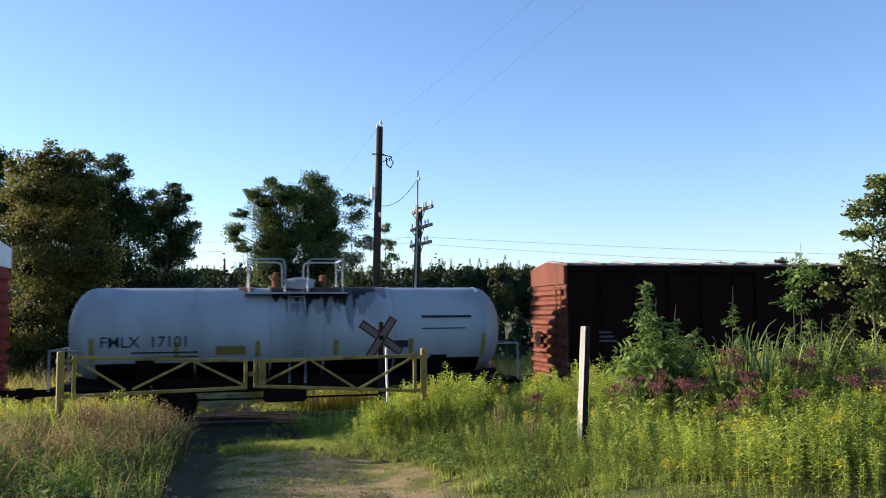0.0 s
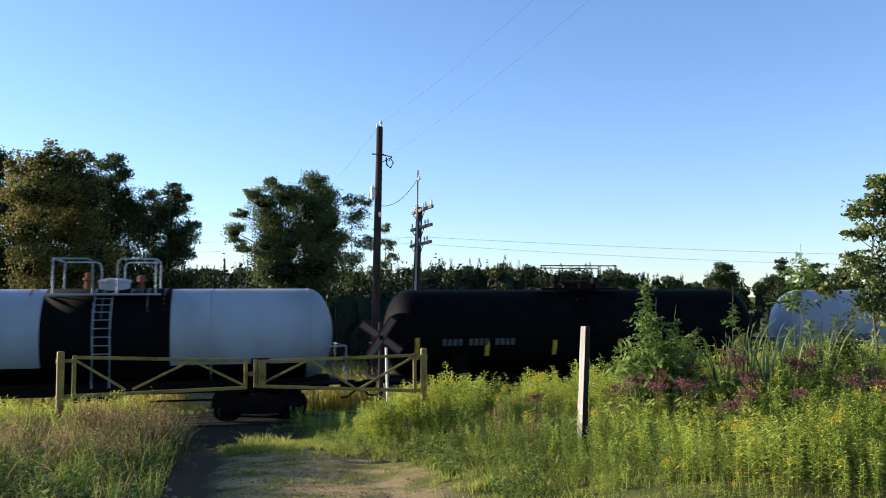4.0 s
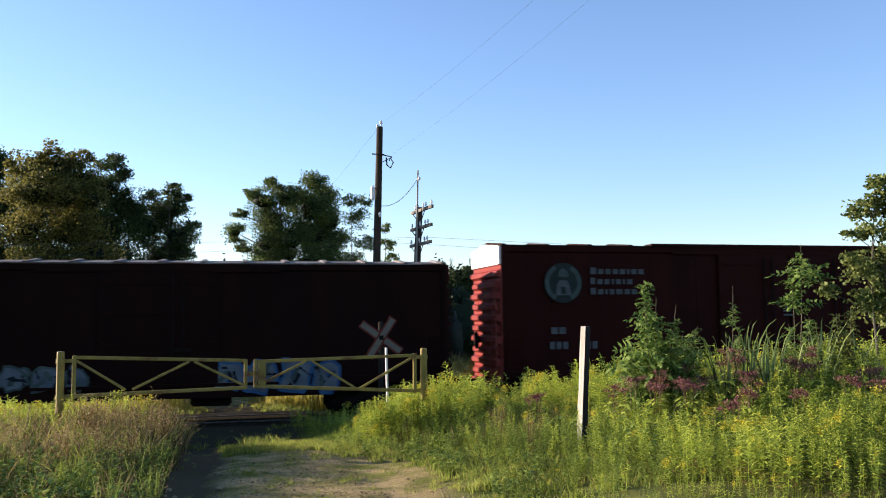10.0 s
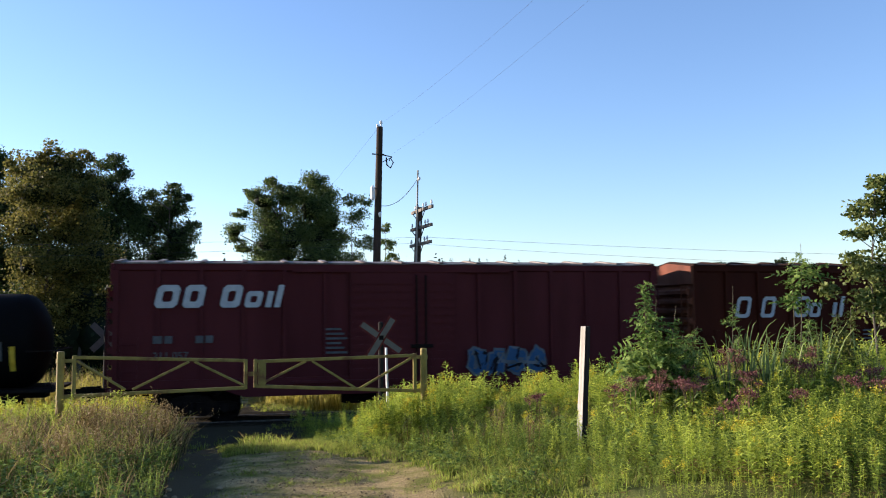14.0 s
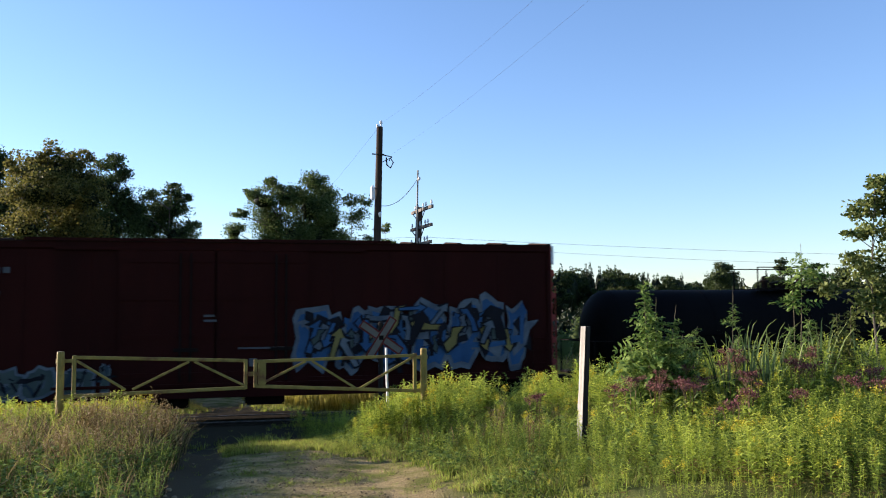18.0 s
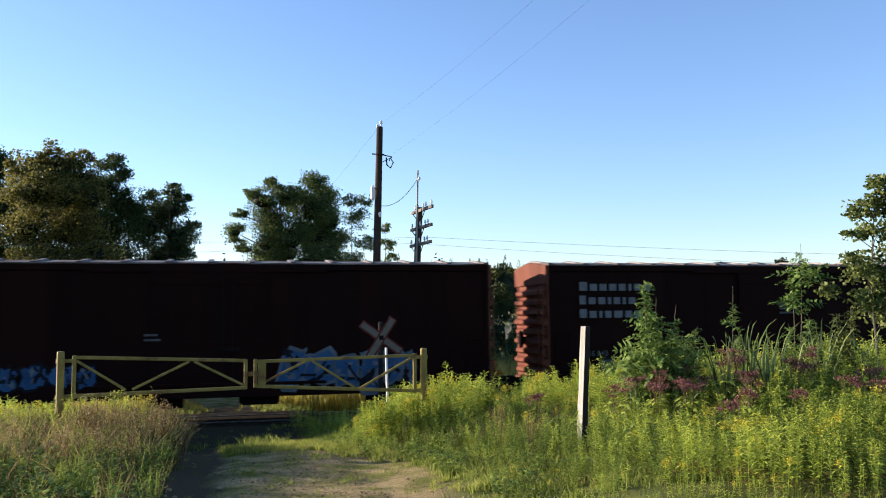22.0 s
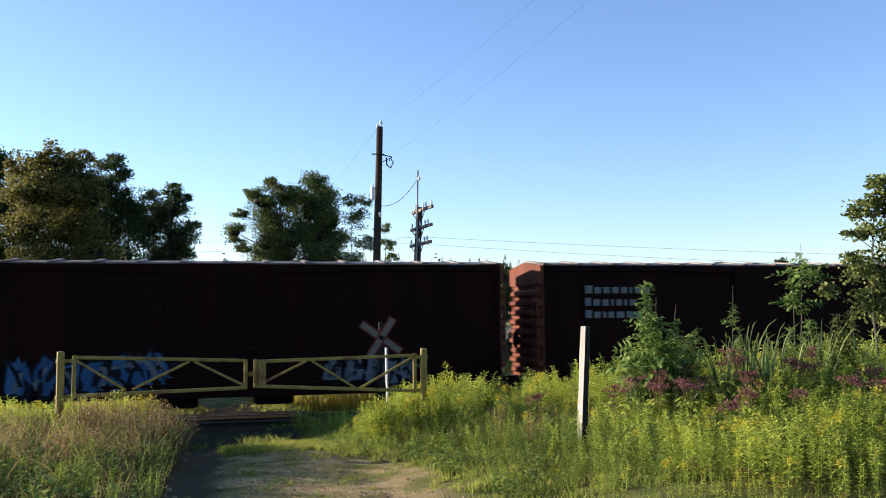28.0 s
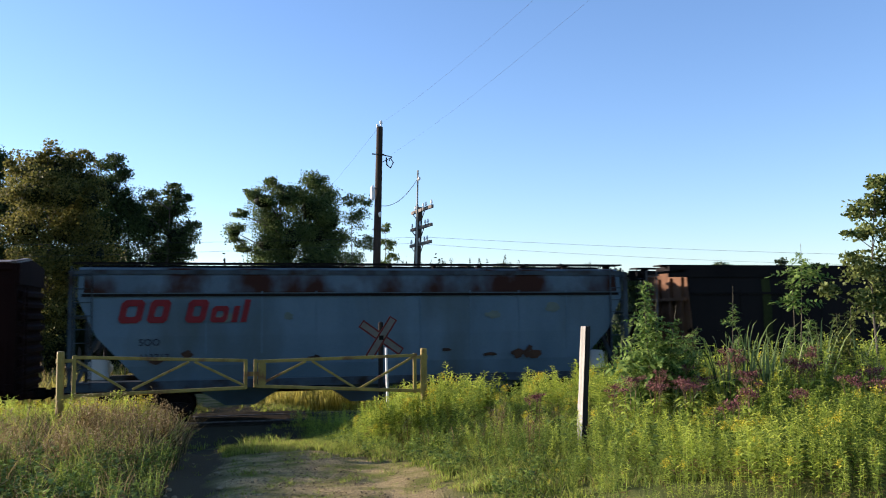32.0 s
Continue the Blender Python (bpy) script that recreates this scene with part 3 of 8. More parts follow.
def mural(x0, x1, z0, z1, parent, y, seed):
    """A sprayed mural: black-edged arrows, bars and hooks laid over one another, no letters."""
    rng = random.Random(seed)
    tones = (M_SPRAY_B, M_SPRAY_W, M_SPRAY_B, M_SPRAY_Y, M_SPRAY_G, M_SPRAY_K)
    n = 40
    for i in range(n):
        u = (i * 0.618) % 1.0
        edge = math.sin(math.pi * (0.12 + 0.76 * u))
        cx, cz = x0 + (x1 - x0) * (0.06 + 0.88 * u), (z0 + z1) / 2 + rng.uniform(-0.36, 0.36) * (z1 - z0) * edge
        a, k, wide = rng.choice((1.4, 1.7, 1.2, 0.1, 4.6, 1.9)) + rng.uniform(-0.25, 0.25), rng.uniform(0.32, 0.7), rng.uniform(0.9, 1.5)
        pts = rng.choice(STROKES)
        d = 0.0016 * i
        for grow, name, mat, off in ((1.0, "spray_outline", M_SPRAY_K, 0.0), (0.8, "spray_fill", tones[i % 6], 0.0008)):
            bm = bmesh.new()
            vs = []
            for p, q in pts:
                q, p = q * wide * (1.0 if grow == 1 else 0.62), p * (1.0 if grow == 1 else 0.9)
                vs.append(bm.verts.new((cx + k * (p * math.cos(a) - q * math.sin(a)), y - d - off, cz + k * 0.8 * (p * math.sin(a) + q * math.cos(a)))))
            f = bm.faces.new(vs)
            bm.normal_update()
            if f.normal.y > 0:
                f.normal_flip()
            part(name, bm, mat, parent)


def make_bogie():
    thing = bmesh.new()
    for s in (-1, 1):
        y = 1.0 * s
        prism(thing, [(-1.22, 0.36), (-1.05, 0.30), (-0.70, 0.34), (-0.46, 0.20), (0.46, 0.20), (0.70, 0.34), (1.05, 0.30), (1.22, 0.36), (1.22, 0.52), (1.02, 0.58), (0.62, 0.58), (0.42, 0.74), (-0.42, 0.74),
                      (-0.62, 0.58), (-1.02, 0.58), (-1.22, 0.52)], y - 0.07, y + 0.07)
        for x in (-0.18, 0.0, 0.18):
            lathe(thing, [(0.075, 0.25), (0.085, 0.32), (0.075, 0.38), (0.085, 0.45), (0.075, 0.52), (0.07, 0.58)], "z", (x, y + 0.1 * s, 0), 8)
        for x in (-0.88, 0.88):
            lathe(thing, [(0.13, -0.10), (0.15, -0.06), (0.15, 0.06), (0.10, 0.11)], "y", (x, y + 0.07 * s, 0.42), 10)
    box(thing, -0.22, 0.22, -1.1, 1.1, 0.5, 0.78, 0.03)
    box(thing, -1.05, 1.05, -0.06, 0.06, 0.42, 0.5)
    for x in (-0.40, 0.40):
        box(thing, x - 0.05, x + 0.05, -0.85, 0.85, 0.30, 0.44)
    return thing


def make_wheelset():
    bm = bmesh.new()
    for s in (-1, 1):
        prof = [(0.10, s * 0.66), (0.30, s * 0.69), (0.36, s * 0.67), (0.455, s * 0.675), (0.455, s * 0.70), (0.425, s * 0.715), (0.42, s * 0.80), (0.36, s * 0.80), (0.30, s * 0.77), (0.12, s * 0.80)]
        lathe(bm, prof, "y", (0, 0, 0), 16)
    lathe(bm, [(0.075, -1.0), (0.09, -0.6), (0.08, 0.0), (0.09, 0.6), (0.075, 1.0)], "y", (0, 0, 0), 10)
    # two chalk-pale balance marks make the turning visible
    box(bm, 0.30, 0.36, -0.815, -0.79, -0.04, 0.04)
    return bm


BOGIE_MESH, WHEEL_MESH, COUPLER_MESH = None, None, None


def running_gear(car, half, spread):
    """Two bogies with their wheelsets, and the couplers."""
    global BOGIE_MESH, WHEEL_MESH, COUPLER_MESH
    if BOGIE_MESH is None:
        a = finish(make_bogie(), "bogie", M_IRON)
        b = finish(make_wheelset(), "wheelset", M_IRON)
        bm = bmesh.new()
        box(bm, -0.1, 0.62, -0.09, 0.09, 0.76, 0.95, 0.02)
        box(bm, 0.5, 0.86, -0.17, 0.10, 0.70, 1.0, 0.05)
        box(bm, 0.72, 0.95, 0.06, 0.18, 0.70, 1.0, 0.04)
        rod(bm, [(0.3, 0.28, 0.86), (0.55, 0.30, 0.72), (0.80, 0.24, 0.52), (0.98, 0.16, 0.50)], 0.03, 6)
        c = finish(bm, "coupler", M_IRON)
        BOGIE_MESH, WHEEL_MESH, COUPLER_MESH = a.data, b.data, c.data
        for o in (a, b, c):
            bpy.data.objects.remove(o)
    for s in (-1, 1):
        bog = new("bogie", BOGIE_MESH)
        bog.parent, bog.location = car, (s * spread, 0, 0)
        for k, dx in enumerate((0.88, -0.88)):
            wh = new("wheelset", WHEEL_MESH)
            wh.parent, wh.location = bog, (dx, 0, 0.42)
            WHEELS[k].append(wh)
        cp = new("coupler", COUPLER_MESH)
        cp.parent = car
        cp.location = (s * half, 0, 0)
        cp.rotation_euler = (0, 0, 0 if s > 0 else math.pi)


def ladder(parent, x, y, z0, z1, mat, w=0.42, rungs=6, out=-0.09):
    bm = bmesh.new()
    for s in (-1, 1):
        beam(bm, (x + s * w / 2, y + out, z0), (x + s * w / 2, y + out, z1), 0.03, 0.045)
    for i in range(rungs):
        z = z0 + (z1 - z0) * (i + 0.5) / rungs
        rod(bm, [(x - w / 2, y + out, z), (x + w / 2, y + out, z)], 0.014, 5)
        for s in (-1, 1):
            rod(bm, [(x + s * w / 2, y, z), (x + s * w / 2, y + out, z)], 0.012, 4)
    return part("ladder", bm, mat, parent)


MESHES = {}


def piece(name, key, make, mat, parent, at=(0, 0, 0), turn=0.0):
    """A repeated part: alike pieces share one mesh."""
    full = (name, key, mat.name)
    if full not in MESHES:
        bm = bmesh.new()
        make(bm)
        me = bpy.data.meshes.new(name)
        bmesh.ops.recalc_face_normals(bm, faces=bm.faces)
        bm.to_mesh(me)
        bm.free()
        me.materials.append(mat)
        MESHES[full] = me
    ob = new(name, MESHES[full])
    ob.parent, ob.location = parent, at
    if turn:
        ob.rotation_euler = (0, 0, turn)
    return ob


def end_rib(bm, za, zb, half):
    v = []
    for yy in (-half, half):
        v.append([bm.verts.new(c) for c in ((0, yy, za), (0.12, yy * 0.985, za + 0.07), (0.12, yy * 0.985, zb - 0.07), (0, yy, zb))])
    for k in range(3):
        bm.faces.new((v[0][k], v[0][k + 1], v[1][k + 1], v[1][k]))
    bm.faces.new(v[0])
    bm.faces.new(v[1][::-1])
    bm.faces.new((v[0][0], v[0][3], v[1][3], v[1][0]))


def boxcar(left, right, paint, label, tall=False, end_paint=None, roof=None, ribs=True, doors=1, end_top=None, ribbed_door=False, name="boxcar", door_paint=None):
    """A box car between its two ends, x at the clip's start."""
    L = right - left
    h, W = L / 2, 1.5
    z0, z1 = 1.02, (4.92 if tall else 4.34)
    zr = z1 + (0.16 if tall else 0.18)
    car = empty(name)
    tagged(car, label, "freight car", "cars of the freight train")
    end_paint, roof = end_paint or paint, roof or M_GALV
    bm = bmesh.new()
    loft(bm, [(-W + 0.05, z0), (W - 0.05, z0), (W - 0.05, z1 - 0.2), (W, z1 - 0.16), (W, z1), (-W, z1), (-W, z1 - 0.16), (-W + 0.05, z1 - 0.2)], -h + 0.02, h - 0.02)
    bmesh.ops.recalc_face_normals(bm, faces=bm.faces)
    part("body", bm, paint, car)
    for s in (-1, 1):
        y = s * W
        piece("side_sill", ("sill", round(h, 2)), lambda b: prism(b, [(-h, z0 - 0.02), (-h, z0 + 0.2), (h, z0 + 0.2), (h, z0 - 0.02), (h - 2.6, z0 - 0.02), (h - 3.4, z0 - 0.30), (-h + 3.4, z0 - 0.30), (-h + 2.6, z0 - 0.02)], -0.03, 0.03),
              paint, car, (0, y - 0.03 * s, 0))
        for x in (-h + 0.06, h - 0.06):
            piece("corner_post", ("post", tall), lambda b: box(b, -0.06, 0.06, -0.035, 0.035, z0 + 0.2, z1 - 0.16, 0.01), paint, car, (x, y - 0.033 * s, 0))
        n = (14 if not tall else 18) if ribs else 12
        for i in range(1, n):
            x = -h + L * i / n
            if abs(x) < (1.75 if doors == 1 else 2.65):
                continue
            if ribs:
                piece("side_post", ("rib", tall), lambda b: box(b, -0.06, 0.06, -0.035, 0.035, z0 + 0.2, z1 - 0.16, 0.015), paint, car, (x, s * (W - 0.02), 0))
            else:
                piece("seam_strip", ("seam", tall), lambda b: box(b, -0.035, 0.035, -0.012, 0.012, z0 + 0.2, z1 - 0.2), paint, car, (x, s * (W - 0.05), 0))
        half = 1.55 if doors == 1 else 1.235
        for xm in ((0.0,) if doors == 1 else (-1.265, 1.265)):
            yd = s * (W + 0.012)
            door = piece("door", ("door", tall, half), lambda b: box(b, -half, half, -0.035, 0.035, z0 + 0.10, z1 - 0.22, 0.01), door_paint or paint, car, (xm, yd, 0))
            rows = 12 if ribbed_door else 4
            for i in range(rows):
                z = z0 + 0.35 + (z1 - z0 - 0.85) * i / (rows - 1)
                piece("door_rib", (half, rows), lambda b: box(b, -half + 0.08, half - 0.08, -0.02, 0.02, -0.06, 0.06, 0.014), door_paint or paint, door, (0, s * 0.045, z))
            for dx in (0.35, 0.62):
                piece("lock_rod", tall, lambda b: rod(b, [(0, 0, z0 + 0.15), (0, 0, z1 - 0.3)], 0.025, 6), M_IRON, door, (dx, s * 0.085, 0))
            piece("lock_bar", 0, lambda b: box(b, -0.32, 0.32, -0.02, 0.02, -0.05, 0.05, 0.008), M_IRON, door, (0.5, s * 0.09, z0 + 1.0))
        e = half if doors == 1 else 2.5
        piece("door_track", ("low", e), lambda b: box(b, -e - 1.6, e + 1.6, -0.04, 0.04, 0, 0.08, 0.01), paint, car, (0, s * (W + 0.045), z0 + 0.02))
        piece("door_track", ("top", e), lambda b: box(b, -e - 1.6, e + 1.6, -0.03, 0.03, 0, 0.08, 0.01), paint, car, (0, s * (W + 0.033), z1 - 0.22))
        if tall:
            piece("roof_edge_rail", round(h, 2), lambda b: box(b, -h * 0.5, h * 0.5, -0.05, 0.05, 0, 0.08), paint, car, (0, s * (W + 0.02), z1 + 0.02))
    # roof: low gable with stamped cross ribs
    bm = bmesh.new()
    loft(bm, [(-W - 0.015, z1), (W + 0.015, z1), (W + 0.015, z1 + 0.035), (0, zr), (-W - 0.015, z1 + 0.035)], -h - 0.01, h + 0.01)
    bmesh.ops.recalc_face_normals(bm, faces=bm.faces)
    top = part("roof", bm, roof, car)
    for i in range(15):
        x = -h + 0.06 + (L - 0.12) * i / 14
        piece("roof_rib", (tall, round(zr, 2)), lambda b: loft(b, [(-W - 0.01, z1 + 0.03), (0, zr), (W + 0.01, z1 + 0.03), (W + 0.01, z1 + 0.065), (0, zr + 0.045), (-W - 0.01, z1 + 0.065)], -0.07, 0.07), roof, top, (x, 0, 0))
    # corrugated ends
    for s in (-1, 1):
        x = s * h
        turn = 0.0 if s > 0 else math.pi
        end = piece("end_wall", tall, lambda b: box(b, 0, 0.03, -W + 0.01, W - 0.01, z0 - 0.1, z1), end_paint, car, (x, 0, 0), turn)
        rows = 10 if tall else 9
        low, high = z0, z1 - 0.62
        step = (high - low) / rows
        for i in range(rows):
            narrow = i % 2
            piece("end_rib", (tall, narrow), lambda b: end_rib(b, 0, step * 0.8, W - (0.06 if narrow else 0.22)), end_paint, end, (0.028, 0, low + step * i))
        piece("end_top_panel", tall, lambda b: loft(b, [(-W + 0.01, z1 - 0.55), (W - 0.01, z1 - 0.55), (W - 0.01, z1), (0, zr - 0.02), (-W + 0.01, z1)], 0.03, 0.10), end_top or end_paint, end)
        ys = 1 if s < 0 else -1

        def rungs(b):
            for k in range(7):
                z = z0 + 0.1 + 0.42 * k
                rod(b, [(0.17, ys * (W - 0.12), z), (0.17, ys * (W - 0.52), z)], 0.014, 5)
            for yy in (W - 0.12, W - 0.52):
                beam(b, (0.17, ys * yy, z0 - 0.2), (0.17, ys * yy, z0 + 2.7), 0.03, 0.04)
        piece("end_ladder", ys, rungs, end_paint, end)

        def wheel(b):
            lathe(b, [(0.26, 0), (0.28, 0.02), (0.26, 0.04), (0.22, 0.02)], "x", (0.22, 0, 2.1), 14)
            box(b, 0.1, 0.24, -0.06, 0.06, 2.02, 2.18)
        if s < 0:
            piece("brake_wheel", 0, wheel, M_IRON, end, (0, -0.5, 0))
        piece("end_sill", 0, lambda b: box(b, 0, 0.25, -1.1, 1.1, z0 - 0.25, z0 - 0.08, 0.02), end_paint, car, (x, 0, 0), turn)
    ladder(car, -h + 0.4, -W, z0 - 0.1, z0 + 1.35, paint, rungs=4)
    ladder(car, h - 0.4, -W, z0 - 0.1, z0 + 1.35, paint, rungs=4)
    # underframe
    bm = bmesh.new()
    box(bm, -h, h, -0.35, 0.35, 0.72, 1.0)
    part("centre_sill", bm, M_IRON, car)
    for i in range(9):
        x = -h + 1.0 + (L - 2.0) * i / 8
        piece("cross_bearer", 0, lambda b: box(b, -0.06, 0.06, -W + 0.1, W - 0.1, 0.82, 1.0), M_IRON, car, (x, 0, 0))
    piece("brake_reservoir", 0, lambda b: box(b, 0.8, 1.9, -1.0, -0.5, 0.45, 0.8, 0.05), M_IRON, car)
    piece("brake_cylinder", 0, lambda b: lathe(b, [(0.2, -1.7), (0.24, -1.6), (0.24, -0.8), (0.2, -0.7)], "x", (0, -0.7, 0.62), 12), M_IRON, car)
    running_gear(car, h + 0.1, h - 2.0)
    TRAIN.append((car, (left + right) / 2))
    return car, h, W + 0.012


def tank_car(left, right, paint, label, r=1.42, zc=2.45, band=None, platform="frame", markers=0, letters=None, bolster_paint=None):
    L = right - left
    h = L / 2
    car = empty("tank_car")
    tagged(car, label, "freight car", "cars of the freight train")
    bm = bmesh.new()
    dish = 0.72
    prof = []
    for i in range(9):
        a = math.pi / 2 * i / 8
        prof.append((max(0.02, r * math.sin(a)), -h + dish * (1 - math.cos(a))))
    prof += [(r, x) for x in np.linspace(-h + dish + 0.3, h - dish - 0.3, 12)] + [(q, -x) for q, x in prof[::-1]]
    lathe(bm, prof, "x", (0, 0, zc), 40)
    shell = part("tank_shell", bm, paint, car, smooth=True)
    for x in (-h + dish + 0.02, -h * 0.45, -h * 0.12, h * 0.12, h * 0.45, h - dish - 0.02):
        piece("weld_seam", (r, zc), lambda b: lathe(b, [(r - 0.02, -0.03), (r + 0.008, -0.025), (r + 0.008, 0.025), (r - 0.02, 0.03)], "x", (0, 0, zc), 40), paint, shell, (x, 0, 0))
    if band:
        bm = bmesh.new()
        lathe(bm, [(r - 0.02, band[0]), (r + 0.012, band[0] + 0.01), (r + 0.012, band[1] - 0.01), (r - 0.02, band[1])], "x", (0, 0, zc), 40)
        part("painted_band", bm, M_BLACK, shell, "black band round the middle", smooth=True)
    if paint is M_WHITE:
        # black belly: grime, with the shade of the tank's underside put into colour
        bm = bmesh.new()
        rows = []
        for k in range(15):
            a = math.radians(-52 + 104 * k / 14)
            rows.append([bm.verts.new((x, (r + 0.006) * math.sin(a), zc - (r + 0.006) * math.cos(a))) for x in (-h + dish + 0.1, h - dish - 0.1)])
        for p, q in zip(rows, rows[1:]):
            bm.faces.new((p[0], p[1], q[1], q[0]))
        part("belly", bm, M_BLACK, shell, "black belly, grime and underside shade in one colour", smooth=True)
    # man-way, valves and safety frame on top
    zt = zc + r
    bm = bmesh.new()
    lathe(bm, [(0.42, -0.1), (0.42, 0.16), (0.46, 0.17), (0.46, 0.24), (0.2, 0.30)], "z", (0.15, 0, zt), 16)
    part("man_way", bm, paint if platform != "low" else M_IRON, car)
    bm = bmesh.new()
    lathe(bm, [(0.10, -0.1), (0.10, 0.22), (0.15, 0.24), (0.15, 0.3), (0.08, 0.34), (0.08, 0.44), (0.03, 0.46)], "z", (-0.55, 0, zt), 10)
    part("valve", bm, M_RUST if paint is M_WHITE else M_IRON, car)
    bm = bmesh.new()
    lathe(bm, [(0.08, -0.1), (0.08, 0.18), (0.12, 0.2), (0.10, 0.36), (0.04, 0.4)], "z", (0.85, 0.1, zt), 10)
    part("valve", bm, M_RUST if paint is M_WHITE else M_IRON, car)
    rail = M_WHITE if paint is M_WHITE else M_IRON
    if platform != "low":
        for y in (-0.85, 0.85):
            z = zt - 0.17
            for a, b in ((-1.32, -0.32), (0.32, 1.32)):
                bm = bmesh.new()
                out, inn = (a, b) if a < 0 else (b, a)
                s = 0.14 if a < 0 else -0.14
                rod(bm, [(out, y, z), (out, y, zt + 0.74), (out + s * 0.4, y, zt + 0.80), (inn - s, y, zt + 0.80), (inn - s * 0.3, y, zt + 0.76), (inn, y, zt + 0.62), (inn, y, z)], 0.027, 6)
                part("safety_rail", bm, rail, car)
        for x in (-1.32, 1.32):
            bm = bmesh.new()
            rod(bm, [(x, -0.85, zt + 0.80), (x, 0.85, zt + 0.80)], 0.032, 6)
            part("safety_rail", bm, rail, car)
        bm = bmesh.new()
        for y in (-0.86, 0.86):
            box(bm, -1.45, 1.45, y - 0.22, y + 0.22, zt - 0.20, zt - 0.15)
        part("walkway", bm, rail, car)
    else:
        bm = bmesh.new()
        for y in (-0.55, 0.55):
            box(bm, -1.3, 1.3, y - 0.2, y + 0.2, zt - 0.02, zt + 0.03)
        for x in (-1.25, 0, 1.25):
            rod(bm, [(x, -0.7, zt - 0.1), (x, -0.7, zt + 0.72)], 0.022, 5)
            rod(bm, [(x, 0.7, zt - 0.1), (x, 0.7, zt + 0.72)], 0.022, 5)
        for y in (-0.7, 0.7):
            rod(bm, [(-1.25, y, zt + 0.72), (1.25, y, zt + 0.72)], 0.018, 5)
        part("walkway", bm, M_IRON, car)
    if paint is M_WHITE:
        rng = random.Random(int(abs(left) * 10))
        for i in range(14):
            x = rng.gauss(0.3, 0.8)
            wd, a1 = rng.uniform(0.03, 0.10), rng.uniform(0.45, 1.25)
            bm = bmesh.new()
            rows = []
            for k in range(7):
                a = 0.05 + (a1 - 0.05) * k / 6
                q = wd * (1 - 0.75 * (k / 6) ** 1.5) * rng.uniform(0.8, 1.1)
                rr = r + 0.010 + 0.0006 * i
                rows.append([bm.verts.new((x + e * q, -rr * math.sin(a), zc + rr * math.cos(a))) for e in (-0.5, 0.5)])
            for p, q in zip(rows, rows[1:]):
                bm.faces.new((p[0], p[1], q[1], q[0]))
            part("spill_streak", bm, (M_GRIME, M_SPILL, M_GRIME, M_RUST)[i % 4], shell, "dark spill streak")
    # ladder over the bulge of the tank, drips below the valves
    bm = bmesh.new()
    arc = [(0, -(r + 0.1) * math.sin(a), zc + (r + 0.1) * math.cos(a)) for a in np.linspace(0.6, 1.9, 9)]
    for x in (-0.22, 0.22):
        rod(bm, [(x, p[1], p[2]) for p in arc] + [(x, -r - 0.04, 1.05)], 0.02, 5)
    for p in arc:
        rod(bm, [(-0.22, p[1], p[2]), (0.22, p[1], p[2])], 0.013, 4)
    part("ladder", bm, paint, car)
    # saddles, sill, end platforms and hand rails
    bm = bmesh.new()
    box(bm, -h + 0.1, h - 0.1, -0.32, 0.32, 0.76, max(1.12, zc - r + 0.1))
    for s in (-1, 1):
        loft(bm, [(-1.2, 1.75), (-0.7, 0.95), (0.7, 0.95), (1.2, 1.75), (0.9, 1.4), (0, 1.1), (-0.9, 1.4)], s * (h - 2.1) - 0.25, s * (h - 2.1) + 0.25)
    box(bm, -0.9, 0.3, -0.95, -0.5, 0.5, 0.85, 0.04)
    rod(bm, [(-h + 2.5, -0.9, 0.62), (h - 2.5, -0.9, 0.62)], 0.03, 6)
    lathe(bm, [(0.16, 0.6), (0.16, 1.15)], "z", (0.15, 0, 0), 10)
    part("underframe", bm, M_IRON, car)
    for s in (-1, 1):
        bm = bmesh.new()
        x = s * (h - 0.05)
        box(bm, min(x - s * 1.3, x + s * 0.35), max(x - s * 1.3, x + s * 0.35), -1.4, 1.4, 0.98, 1.05)
        part("end_platform", bm, M_IRON, car)
        bm = bmesh.new()
        for y in (-1.4, 1.4):
            rod(bm, [(x + s * 0.3, y, 1.0), (x + s * 0.3, y, 2.05), (x - s * 0.35, y, 2.05)], 0.024, 5)
        rod(bm, [(x + s * 0.3, -1.4, 2.05), (x + s * 0.3, 1.4, 2.05)], 0.02, 5)
        part("hand_rail", bm, rail, car)
    for i in range(markers):
        x = -h + 0.75 + (L - 1.5) * i / (markers - 1)
        end = i in (0, markers - 1)
        bm = bmesh.new()
        n = 4
        z_lo, z_hi = (zc - 0.75, zc - 0.1) if end else (zc - 0.66, zc - 0.22)
        pts = [zc - z for z in np.linspace(z_lo, z_hi, n)]
        a = [(-math.sqrt(max(0, (r + 0.016) ** 2 - d * d)), zc - d) for d in pts]
        rows = [[bm.verts.new((x + e, y, z)) for e in (-0.065, 0.065)] for y, z in a]
        for p, q in zip(rows, rows[1:]):
            bm.faces.new((p[0], p[1], q[1], q[0]))
        part("reflector", bm, M_GATE if paint is M_WHITE else M_YELLOW, car, "yellow reflective strip")
    if paint is not M_WHITE:
        bm = bmesh.new()
        rod(bm, [(-h + 1.2, -r - 0.07, zc - 0.1), (h - 1.2, -r - 0.07, zc - 0.1)], 0.018, 5)
        part("hand_rail", bm, paint, car)
    running_gear(car, h + 0.35, h - 2.1)
    TRAIN.append((car, (left + right) / 2))
    return car, h, -r


